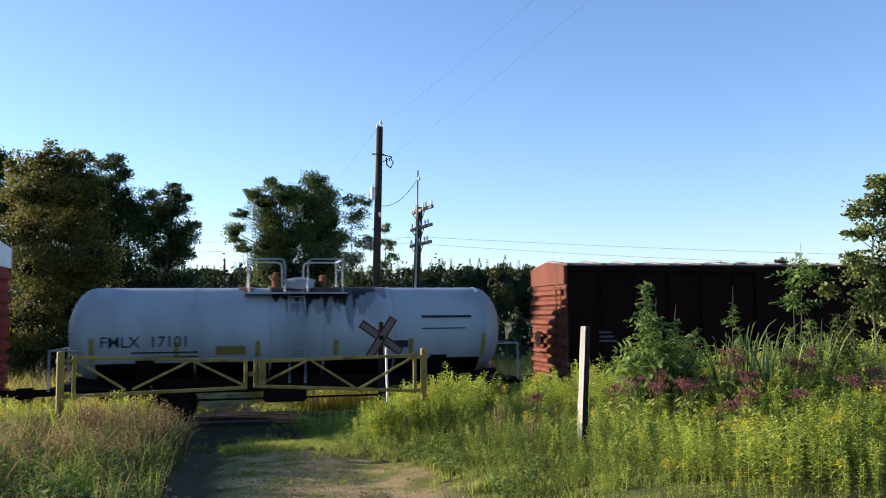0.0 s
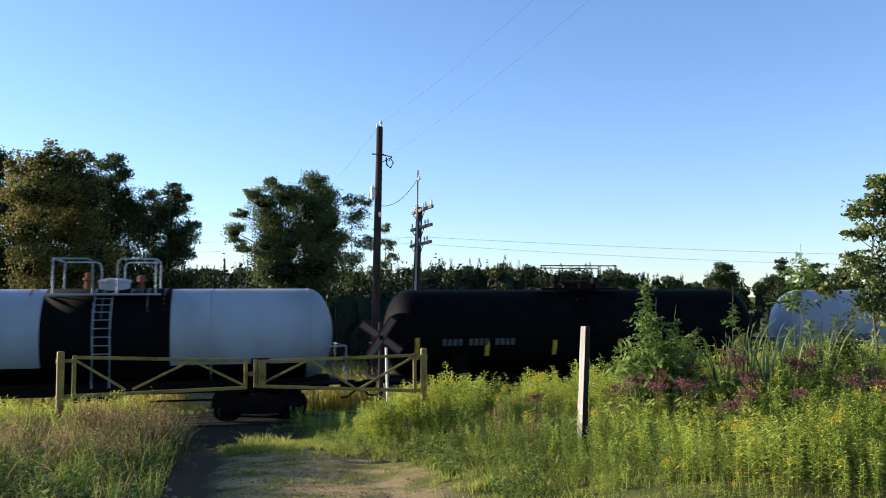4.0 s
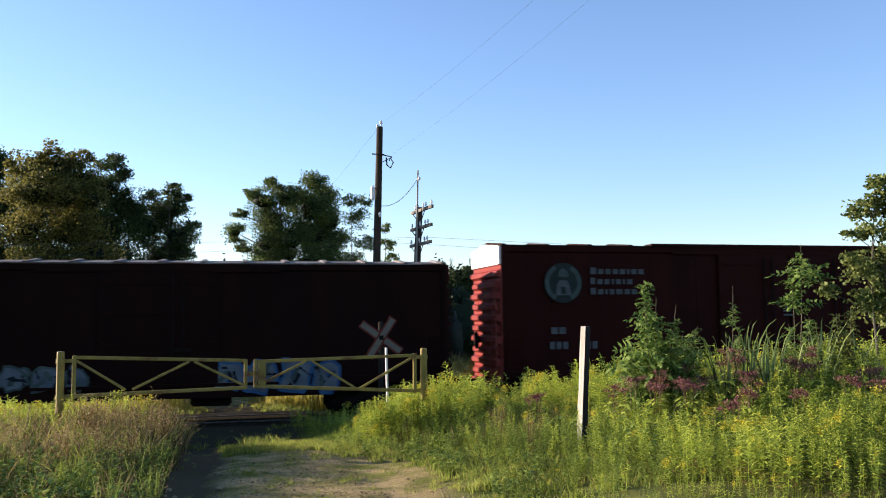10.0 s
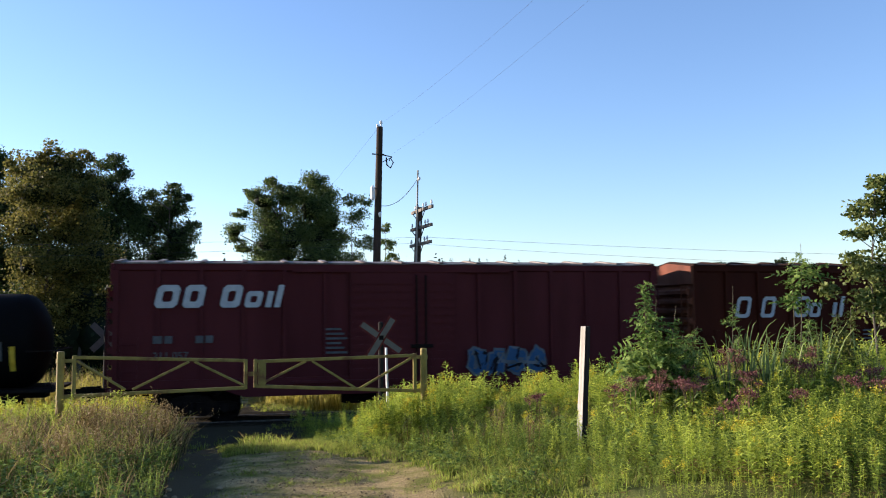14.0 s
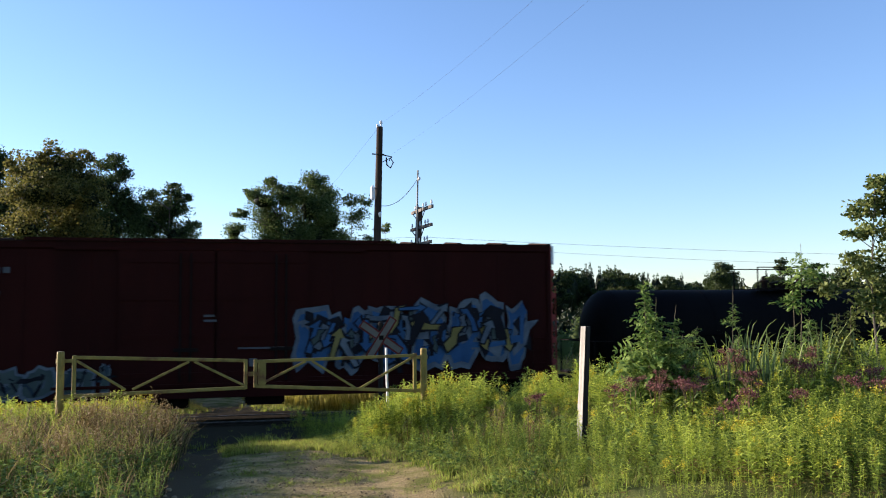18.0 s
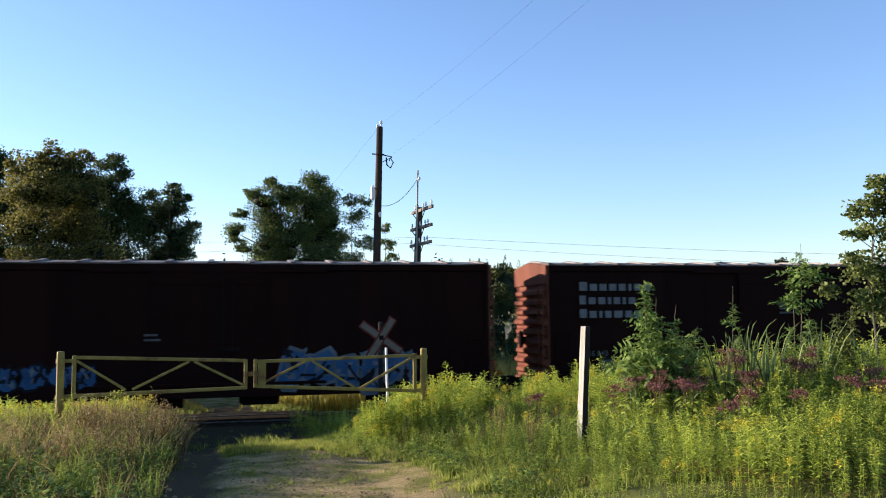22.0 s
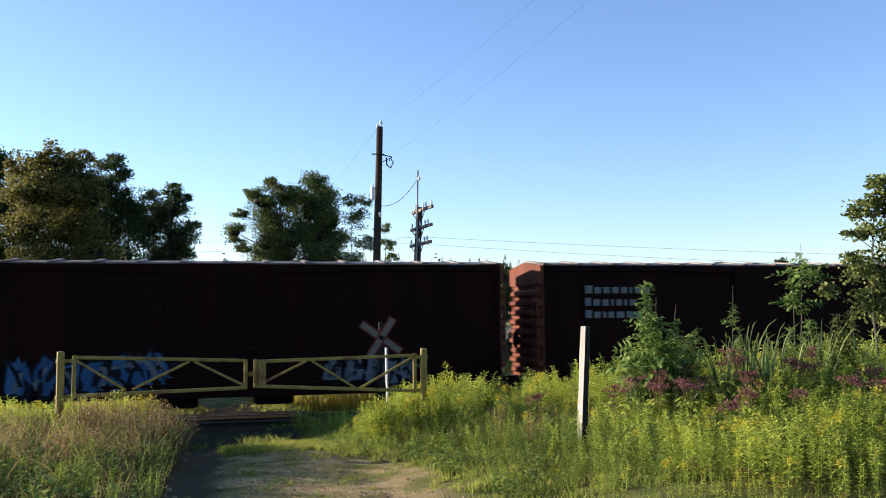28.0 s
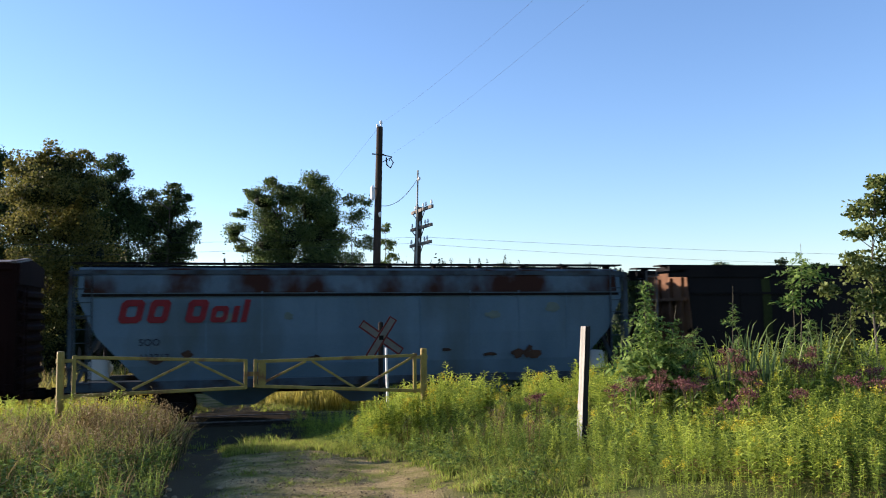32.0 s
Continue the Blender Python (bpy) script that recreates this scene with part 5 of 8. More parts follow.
    c, h, y = boxcar(-363.05, -347.4, M_BROWN, "dark brown box car with a faded panel and thin white tags", end_paint=M_OXIDE, ribs=False)
    scribble(c, -h + 7.2, 1.75, 1.5, 0.5, -y - 0.09, 51, 9)
    scribble(c, h - 5.3, 1.2, 2.8, 0.7, -y - 0.04, 52, 10)
    bars([(h - 2.9, 3.35, 2.6, 0.7)], M_DOORRUST, c, -y + 0.005, "painted_panel")
    small_data(c, -h + 1.6, 1.9, -y - 0.02, M_FADED, 2, 0.4)
    c, h, y = boxcar(-380.95, -364.8, M_BROWN, "dark brown box car with grey-blue graffiti", ribs=False)
    small_data(c, h - 1.9, 2.2, -y - 0.02, M_FADED, 6, 0.6)
    graffiti(-h + 1.5, -h + 5.6, 0.85, 1.6, M_SPRAY_B, M_SPRAY_K, c, -y - 0.02, 43, 0.7)
    graffiti(h - 7.0, h - 4.0, 0.85, 1.6, M_SPRAY_G, M_SPRAY_K, c, -y - 0.02, 44, 0.6)
    c, h, y = boxcar(-398.35, -382.6, M_BROWN, "dark brown box car with small white lettering", end_paint=M_PINK, ribs=False)
    three_words(c, -h + 1.3, 3.50, 0.2, -y - 0.02, M_CHALK)
    graffiti(-h + 2.7, -h + 5.4, 0.95, 1.6, M_SPRAY_G, M_SPRAY_K, c, -y - 0.02, 46, 0.7)
    c, h, y = boxcar(-415.4, -399.7, M_BROWN, "near-black box car with checkered salmon ends and blue graffiti", end_paint=M_PINK, ribs=False)
    graffiti(-h + 2.4, -h + 6.4, 0.8, 2.0, M_SPRAY_B, M_SPRAY_K, c, -y - 0.02, 47, 0.7)
    graffiti(h - 5.2, h - 2.6, 0.95, 1.75, M_SPRAY_W, M_SPRAY_K, c, -y - 0.02, 48, 0.6)
    small_data(c, -h + 1.5, 2.05, -y - 0.02, M_FADED, 5, 0.4)
    # hopper cars
    c, h, y = hopper_car(-435.3, -416.95, M_REDHOP, "red grain hopper car with a large white word and wheat sheaves", (2.15, 1.08), M_DARKHOP, 0.16, M_ENDRED_LIT)
    writing("Canada", 1.72, M_LETTER, c, -2.18, 2.35, -1.52, bold=-0.006)
    bars([(2.42, 3.17, 0.17, 0.30), (2.62, 3.25, 0.24, 0.16), (2.90, 3.17, 0.17, 0.30)], M_LETTER, c, -1.52)
    bars([(-6.46, 2.24, 0.2, 0.25), (-6.2, 2.24, 0.2, 0.25)], M_FADED, c, -1.52)
    writing("606633", 0.38, M_FADED, c, -5.35, 2.24, -1.52)
    wheat(c, 3.545, 1.6, M_GOLD, 1.3)
    wheat(c, 5.945, 1.75, M_GOLDFADE, 0.95)
    c, h, y = hopper_car(-453.3, -436.05, M_DARKHOP, "dark grimy grain hopper car with olive panels", (1.55, 0.5), None, 0.16, M_ENDRUST_LIT)
    for a, b in ((3.475, 8.05), (-4.525, -4.225)):
        bm = bmesh.new()
        sect = [(-1.47, 1.55), (-1.512, 2.0), (-1.512, 2.8), (-1.495, 3.4), (-1.42, 3.95)]
        rows = [[bm.verts.new((x, yy, z)) for x in (a, b)] for yy, z in sect]
        for p, q in zip(rows, rows[1:]):
            bm.faces.new((p[0], p[1], q[1], q[0]))
        part("painted_panel", bm, M_OLIVE, c, "olive painted panel")
    wheat(c, 3.875, 1.65, M_DARKHOP, 1.12)
    c, h, y = hopper_car(-469.8, -453.75, M_GREY, "pale grey hopper car with red emblem and rusty roof edge", frame_paint=M_GREYFRAME)
    maple_bars(c, -h + 1.3, 2.75, 0.62, -1.52, M_REDLET)
    writing("SOO", 0.26, M_DARKLET, c, -h + 1.85, 2.15, -1.52)
    writing("113717", 0.26, M_DARKLET, c, -h + 1.85, 1.75, -1.52)
    rust_edge(c, h)
    # next car, only its nose comes into view
    boxcar(-487.0, -471.0, M_BROWN, "dark brown box car following the hoppers", ribs=False)


def scribble(car, x, z, w, hgt, y, seed, n):
    rng = random.Random(seed)
    bm = bmesh.new()
    for i in range(n):
        cx = x + w * (i + 0.5) / n
        pts, a0 = [], rng.uniform(0, 6)
        for k in range(9):
            a = a0 + k * 0.75
            pts.append((cx + w / n * 0.45 * math.cos(a), y, z + hgt * (0.5 + 0.45 * math.sin(a * 0.8 + i))))
        rod(bm, pts, 0.012, 4)
    part("chalk_scrawl", bm, M_CHALK, car)


def wheat(car, x, z, mat, s=1.0):
    """A sheaf of wheat: paired leaves on a stalk."""
    bm = bmesh.new()
    y = -1.522
    prism(bm, [(x + 0.72 * s, z), (x + 0.78 * s, z), (x + 0.78 * s, z + 1.7 * s), (x + 0.72 * s, z + 1.7 * s)], y, y - 0.004)
    part("emblem_shape", bm, mat, car, "painted wheat stalk")
    for sd in (-1, 1):
        for k in range(2):
            b = z + 0.15 * s + 0.75 * k * s
            cx = x + 0.75 * s
            bm = bmesh.new()
            prism(bm, [(cx + sd * 0.06 * s, b), (cx + sd * 0.35 * s, b + 0.18 * s), (cx + sd * 0.68 * s, b + 0.62 * s), (cx + sd * 0.68 * s, b + 0.95 * s), (cx + sd * 0.3 * s, b + 0.7 * s), (cx + sd * 0.06 * s, b + 0.38 * s)], y - 0.002 * k, y - 0.006)
            bmesh.ops.recalc_face_normals(bm, faces=bm.faces)
            part("emblem_shape", bm, mat, car, "painted wheat leaf")


def rust_edge(car, h):
    """The rusting strip below the roof rail, and grubby patches on the side."""
    rng = random.Random(77)
    bm = bmesh.new()
    rows = [[bm.verts.new((x, yy, z)) for x in (-h + 0.45, h - 0.45)] for yy, z in ((-1.488, 3.56), (-1.406, 4.004), (-1.24, 4.236))]
    for p, q in zip(rows, rows[1:]):
        bm.faces.new((p[0], p[1], q[1], q[0]))
    part("roof_edge_strip", bm, M_RUSTEDGE, car, "grey strip streaked with brown rust")
    for i in range(16):
        px, pz, w, d = rng.uniform(-h + 2.2, h - 2.2), rng.choice((1.75, 1.9, 2.9, 3.1)), rng.uniform(0.2, 0.6), rng.uniform(0.06, 0.2)
        bm = bmesh.new()
        f = bm.faces.new([bm.verts.new((px + w * 0.5 * math.cos(a) * rng.uniform(0.5, 1), -1.518 - 0.0004 * i, pz + d * math.sin(a) * rng.uniform(0.5, 1))) for a in [2 * math.pi * j / 12 for j in range(12)]])
        bm.normal_update()
        if f.normal.y > 0:
            f.normal_flip()
        part("stain_patch", bm, M_GRUBBY if pz > 2.5 else M_RUSTDARK, car)


def high_marks(c, h, y, seed):
    ring_emblem(-h + 1.9, 3.82, 0.6, c, -y - 0.02)
    three_words(c, -h + 2.78, 4.08, 0.165, -y - 0.02, M_FADED)
    bars([(-h + 1.5, 2.3, 0.2, 0.2), (-h + 1.75, 2.3, 0.2, 0.2)] + [(-h + 1.45 + 0.21 * i + (0.3 if i > 2 else 0), 1.85, 0.15, 0.22) for i in range(6)], M_FADED, c, -y - 0.02)
    small_data(c, h - 2.2, 2.5, -y - 0.02, M_FADED, 6, 0.6)
    small_data(c, h - 3.2, 1.95, -y - 0.02, M_FADED, 3, 0.5)
    small_data(c, -0.3, 2.9, -y - 0.1, M_FADED, 2, 0.4)
    bars([(0.6, 2.02, 1.3, 0.05), (0.9, 1.55, 0.2, 0.22)], M_FADED, c, -y - 0.1)


build_train()


# ---- gate, posts and signs ----
def build_gate():
    gate = empty("barrier_gate", pose(0, -12, 0))
    tagged(gate, "weathered yellow double-leaf steel gate closed across the lane", "gate")

    def bar(name, parent, a, b, w=0.052, label=""):
        bm = bmesh.new()
        beam(bm, (a[0], 0, a[1]), (b[0], 0, b[1]), w, w * 0.8, (0, 1, 0))
        bmesh.ops.bevel(bm, geom=list(bm.edges), offset=w * 0.12, segments=1, affect="EDGES")
        return part(name, bm, M_GATE, parent, label)

    for x, zt in ((-2.5, 2.41), (3.03, 2.36)):
        bm = bmesh.new()
        lathe(bm, [(0.056, 0.3), (0.056, zt - 0.03), (0.048, zt), (0.01, zt + 0.006)], "z", (x, 0, 0), 14)
        post = part("gate_post", bm, M_GATE, gate, smooth=False)
        s = 1 if x < 0 else -1
        for z in (zt - 0.14, zt - 0.68):
            bm = bmesh.new()
            box(bm, min(x, x + s * 0.19), max(x, x + s * 0.19), -0.025, 0.025, z - 0.025, z + 0.025, 0.006)
            lathe(bm, [(0.066, z - 0.03), (0.066, z + 0.03)], "z", (x, 0, 0), 12)
            part("hinge", bm, M_GATE, post)
    # left leaf: stile, tapering frame, three braces
    lt, lb, ct, cb = (-2.31, 2.32), (-2.31, 1.76), (0.19, 2.22), (0.19, 1.80)
    bar("stile", gate, (lt[0], lt[1] + 0.03), (lb[0], lb[1] - 0.06), 0.056)
    bar("stile", gate, (ct[0], ct[1] + 0.02), (cb[0], cb[1] - 0.02), 0.056, "scraped red-edged stile")
    bar("top_rail", gate, lt, ct, 0.05)
    bar("bottom_rail", gate, (-2.45, 1.745), cb)
    for a, b in (((-2.28, 2.27), (-1.58, 1.82)), ((-1.48, 1.82), (-0.66, 2.22)), ((-0.58, 2.22), (0.16, 1.84))):
        bar("brace", gate, a, b, 0.037)
    # right leaf
    bar("stile", gate, (0.34, 2.24), (0.34, 1.80), 0.056)
    bar("stile", gate, (2.88, 2.28), (2.88, 1.64), 0.056)
    bar("top_rail", gate, (0.34, 2.20), (2.92, 2.25), 0.05)
    bar("bottom_rail", gate, (0.34, 1.82), (2.98, 1.67))
    for a, b in (((0.40, 1.84), (1.12, 2.19)), ((1.22, 2.19), (1.92, 1.74)), ((1.98, 1.74), (2.85, 2.22))):
        bar("brace", gate, a, b, 0.037)
    bm = bmesh.new()
    box(bm, 0.38, 0.50, -0.05, 0.05, 1.84, 2.18, 0.012)
    box(bm, 0.22, 0.44, -0.07, -0.05, 1.98, 2.05, 0.006)
    part("latch_plate", bm, M_GATE, gate, "rust-stained latch plate")


build_gate()


def build_fence_post():
    x, y = 4.06, -16.08
    bm = bmesh.new()
    rng = random.Random(3)
    # split cedar: a broad worn face, a sharp ridge and a rough split face
    across, away = Vector((0.927, -0.375, 0)), Vector((0.375, 0.927, 0))
    sect = ((-0.080, 0.085), (-0.062, 0.040), (-0.030, -0.015), (-0.022, -0.048), (-0.006, -0.066), (0.030, -0.045), (0.052, -0.005), (0.072, 0.040), (0.055, 0.085), (0.0, 0.115), (-0.045, 0.110))
    n = len(sect)
    rings = []
    for i in range(13):
        z = 0.8 + (2.75 - 0.8) * i / 12
        u = i / 12
        k = 0.84 - 0.07 * u
        rings.append([bm.verts.new(Vector((x + 0.115 * u, y, z)) + (across * p + away * q) * k * (1 + rng.uniform(-0.05, 0.05))) for p, q in sect])
    for a, b in zip(rings, rings[1:]):
        for j in range(n):
            bm.faces.new((a[j], a[(j + 1) % n], b[(j + 1) % n], b[j]))
    bm.faces.new(rings[-1])
    bm.faces.ensure_lookup_table()
    # right-hand faces in near-black wood: the post's shaded side put into colour
    for i, face in enumerate(bm.faces):
        face.material_index = 1 if 4 <= i % n <= 8 and i < 12 * n else 0
    ob = finish(bm, "fence_post", M_CEDAR)
    ob.data.materials.append(M_DARKWOOD)
    tagged(ob, "weathered grey cedar fence post leaning slightly among weeds", "post")


build_fence_post()


def build_stake():
    bm = bmesh.new()
    beam(bm, (2.50, -11.7, 0.7), (2.46, -11.7, 2.37), 0.05, 0.035)
    bmesh.ops.bevel(bm, geom=list(bm.edges), offset=0.006, segments=1, affect="EDGES")
    tagged(finish(bm, "marker_stake", M_CLEAN), "thin white painted marker stake in the weeds", "stake")


build_stake()


def crossbuck(x, y, zc, arm, width, facing, bordered, label, ground):
    """A crossed-board railway sign on its post; facing -1 looks at the camera's side."""
    sign = empty("crossbuck_sign", pose(x, y, 0))
    tagged(sign, label, "road sign", "level crossing signs")
    bm = bmesh.new()
    lathe(bm, [(0.06, ground - 0.2), (0.055, zc + 0.34), (0.02, zc + 0.36)], "z", (0, -0.06 * facing, 0), 10)
    part("post", bm, M_DARKWOOD, sign)
    for k, (dx, dz) in enumerate(arm):
        d = Vector((dx, 0, dz))
        n = Vector((-d.z, 0, d.x)).normalized() * width / 2
        yo = facing * (0.012 + 0.012 * k)
        bm = bmesh.new()
        prism(bm, [((-d - n).x, zc + (-d - n).z), ((d - n).x, zc + (d - n).z), ((d + n).x, zc + (d + n).z), ((-d + n).x, zc + (-d + n).z)], yo - 0.005, yo + 0.005)
        bmesh.ops.recalc_face_normals(bm, faces=bm.faces)
        board = part("board", bm, M_SIGNRED if bordered else M_SIGNWHITE, sign, "red-edged white board" if bordered else "bare white back of a board")
        if bordered:
            bm = bmesh.new()
            e, m = d * 0.95, n * 0.62
            ys = yo + facing * 0.0052
            prism(bm, [((-e - m).x, zc + (-e - m).z), ((e - m).x, zc + (e - m).z), ((e + m).x, zc + (e + m).z), ((-e + m).x, zc + (-e + m).z)], ys, ys + facing * 0.004)
            bmesh.ops.recalc_face_normals(bm, faces=bm.faces)
            part("white_field", bm, M_SIGNWHITE, board)
    bm = bmesh.new()
    box(bm, -0.05, 0.05, facing * 0.026, facing * 0.034, zc - 0.05, zc + 0.05)
    part("bracket", bm, M_IRON, sign)


crossbuck(3.24, -6.5, 2.40, ((0.46, -0.325), (0.28, 0.44)), 0.20, -1, True, "railway crossbuck sign with red-edged white boards", 0.1)
crossbuck(-4.0, 4.0, 2.28, ((0.43, -0.42), (0.43, 0.42)), 0.21, 1, False, "crossbuck sign seen from its bare back", -0.3)


def build_cabinet():
    cab = empty("signal_cabinet", pose(-3.2, 6, 0))
    tagged(cab, "pale grey metal equipment cabinet on a post beyond the track", "cabinet")
    bm = bmesh.new()
    box(bm, -0.28, 0.28, -0.2, 0.2, 1.0, 1.85, 0.02)
    part("body", bm, M_GREY, cab)
    bm = bmesh.new()
    box(bm, -0.22, 0.22, -0.215, -0.2, 1.06, 1.78, 0.006)
    door = part("door", bm, M_WHITE, cab)
    bm = bmesh.new()
    box(bm, 0.12, 0.16, -0.24, -0.215, 1.35, 1.5, 0.004)
    part("handle", bm, M_IRON, door)
    bm = bmesh.new()
    lathe(bm, [(0.05, -0.6), (0.05, 1.0)], "z", (0, 0, 0), 8)
    part("post", bm, M_STEEL, cab)
    sg = empty("small_sign", pose(-3.63, 6, 0))
    tagged(sg, "small white plate sign on a thin stake", "sign")
    bm = bmesh.new()
    box(bm, -0.11, 0.11, -0.012, 0.012, 1.68, 1.86, 0.004)
    part("plate", bm, M_SIGNWHITE, sg)
    bm = bmesh.new()
    beam(bm, (0, 0.02, -0.6), (0, 0.02, 1.8), 0.03, 0.03)
    part("stake", bm, M_STEEL, sg)


build_cabinet()


# ---- poles and wires ----
def build_utility_pole():
    pole = empty("utility_pole", pose(5.02, 6, -0.4))
    tagged(pole, "tall dark wooden utility pole with a white canister and hook", "utility pole")
    top = Vector((0.27, 0, 10.37))
    bm = bmesh.new()
    rod(bm, [top * (i / 8) for i in range(9)], 0.165, 14, 0.72)
    part("shaft", bm, M_WOODPOLE, pole)
    bm = bmesh.new()
    lathe(bm, [(0.03, -0.05), (0.03, 0.10), (0.06, 0.12), (0.05, 0.17), (0.065, 0.19), (0.03, 0.25)], "z", top + Vector((0.05, 0, 0)), 8)
    part("insulator", bm, M_CERAMIC, pole)
    bm = bmesh.new()
    lathe(bm, [(0.02, -0.05), (0.05, 0.05), (0.05, 0.12), (0.02, 0.15)], "z", top + Vector((-0.08, 0, -0.05)), 8)
    part("insulator", bm, M_CERAMIC, pole)
    bm = bmesh.new()
    at = Vector((-0.02, -0.12, 7.62))
    lathe(bm, [(0.03, -0.05), (0.085, 0), (0.085, 0.42), (0.05, 0.47), (0.02, 0.52)], "z", at, 12)
    can = part("canister", bm, M_CLEAN, pole, "white cylindrical canister")
    bm = bmesh.new()
    beam(bm, at + Vector((0, 0, 0.4)), at + Vector((0.25, 0.12, 0.4)), 0.04, 0.04)
    beam(bm, at + Vector((0, 0, 0.1)), at + Vector((0.25, 0.12, 0.1)), 0.04, 0.04)
    part("clamp", bm, M_IRON, can)
    # hook bracket with a wire loop at the side
    bm = bmesh.new()
    beam(bm, (0.2, 0, 9.35), (0.72, -0.1, 9.22), 0.035, 0.035)
    beam(bm, (0.2, 0, 8.95), (0.72, -0.1, 9.22), 0.025, 0.025)
    rod(bm, [(0.50, -0.1, 9.20), (0.52, -0.1, 8.92), (0.66, -0.1, 8.80), (0.76, -0.1, 9.02), (0.66, -0.1, 9.18), (0.60, -0.1, 9.08)], 0.026, 6)
    part("bracket", bm, M_IRON, pole)
    bm = bmesh.new()
    beam(bm, (-0.05, -0.15, 9.30), (0.40, -0.15, 9.30), 0.05, 0.04)
    part("cross_piece", bm, M_WOODPOLE, pole)
    bm = bmesh.new()
    lathe(bm, [(0.03, -0.06), (0.06, 0.0), (0.06, 0.06), (0.03, 0.12)], "z", (0.23, -0.22, 7.0), 8)
    part("insulator", bm, M_CERAMIC, pole)


def build_telegraph_pole(x, y, z, name_label, far=False):
    pole = empty("telegraph_pole", pose(x, y, z))
    tagged(pole, name_label, "telegraph pole", "telegraph poles by the track")
    top = Vector((0.38, 0, 7.3))
    bm = bmesh.new()
    rod(bm, [top * (i / 6) for i in range(7)], 0.16, 12, 0.75)
    part("shaft", bm, M_WOODPOLE, pole)
    for dz in (0.14, 0.80, 1.42):
        c = top * ((7.3 - dz) / 7.3) + Vector((-0.03, 0, 0))
        bm = bmesh.new()
        beam(bm, c + Vector((0.17, -1.6, 0)), c + Vector((-0.09, 0.8, 0)), 0.09, 0.11)
        arm = part("crossarm", bm, M_ARM, pole)
        for i in range(8):
            yy = -1.5 + 2.2 * i / 7
            if (i + int(dz * 10)) % 3 == 2:
                continue
            bm = bmesh.new()
            lathe(bm, [(0.015, 0.04), (0.015, 0.10), (0.04, 0.11), (0.045, 0.17), (0.025, 0.2), (0.03, 0.23), (0.01, 0.25)], "z", c + Vector((-0.107 * yy, yy, 0)), 7)
            part("insulator", bm, M_CERAMIC, arm)
        bm = bmesh.new()
        for s in (-1, 1):
            beam(bm, c + Vector((-0.08 * s, s * 0.75, -0.02)), c + Vector((0.05, s * 0.13, -0.45)), 0.025, 0.02)
        part("arm_brace", bm, M_IRON, pole)


def build_mast():
    bm = bmesh.new()
    rod(bm, [(6.36, 5.6, -0.4), (6.45, 5.6, 2.0), (6.58, 5.6, 5.0), (6.66, 5.6, 8.30)], 0.055, 8, 0.55)
    mast = finish(bm, "thin_mast", M_CEDAR)
    tagged(mast, "thin pale mast beside the telegraph pole", "mast")
    bm = bmesh.new()
    lathe(bm, [(0.02, -0.04), (0.05, 0), (0.05, 0.07), (0.02, 0.1)], "z", (6.70, 5.55, 7.95), 8)
    part("insulator", bm, M_CERAMIC, mast)


def wire(pts, r, sag, label, n=28):
    out = []
    for (a, b) in zip(pts, pts[1:]):
        a, b = Vector(a), Vector(b)
        for i in range(n):
            u = i / n
            out.append(a.lerp(b, u) - Vector((0, 0, sag * 4 * u * (1 - u))))
    out.append(Vector(pts[-1]))
    bm = bmesh.new()
    rod(bm, out, r, 4)
    tagged(finish(bm, "overhead_wire", M_WIRE), label, "wire", "wires between the poles")


build_utility_pole()
build_telegraph_pole(6.42, 6.0, -0.35, "short dark telegraph pole with three crossarms of insulators")
build_telegraph_pole(62.0, 8.0, -0.4, "dark telegraph pole far along the track")
build_mast()
wire([(5.32, 6, 10.1), (5.76, -10, 9.14), (6.6, -42, 10.2)], 0.0022, 0.12, "thin overhead wire crossing above the lane")
wire([(5.75, 6, 8.95), (6.95, -10, 9.23), (9.4, -42, 10.4)], 0.0022, 0.12, "thin overhead wire crossing above the lane")
wire([(5.25, 6, 7.0), (6.66, 5.6, 8.0)], 0.011, 0.35, "drooping cable from pole to mast")
wire([(5.28, 6, 10.0), (2.0, 70, 9.5)], 0.004, 0.9, "thin wire running back over the fields")
for dy, dz, s in ((-1.4, 5.70, 0.55), (0.9, 5.66, 0.8)):
    wire([(6.7, 6.0 + dy, dz), (62.2, 8.0 + dy, dz + 0.1)], 0.0045, s, "slack telegraph wire along the track")
    wire([(6.7, 6.0 + dy, dz), (-48.0, 6.0 + dy, dz)], 0.0045, s, "slack telegraph wire along the track")
bm = bmesh.new()
rod(bm, [(-1.0, 62, 0.0), (-0.9, 62, 8.6)], 0.12, 8, 0.7)
tagged(finish(bm, "distant_pole", M_WOODPOLE), "dark bare pole far across the field", "pole")


def rut_stones():
    rng = random.Random(21)
    for i in range(8):
        y = rng.uniform(-17.2, -12.5)
        x = lane_x(y) - rng.uniform(1.0, 1.7)
        bm = bmesh.new()
        bmesh.ops.create_icosphere(bm, subdivisions=2, radius=rng.uniform(0.02, 0.04))
        for v in bm.verts:
            v.co *= 1 + 0.25 * noise.noise(v.co * 25 + Vector((i, 0, 0)))
            v.co.z *= 0.6
        ob = finish(bm, "loose_stone", M_PEBBLE)
        ob.matrix_world = pose(x, y, ground_z(x, y) + 0.015, 0, 0, rng.uniform(0, 360))
        tagged(ob, "pale loose stone lying in the muddy rut", "stone", "stones in the rut")


rut_stones()


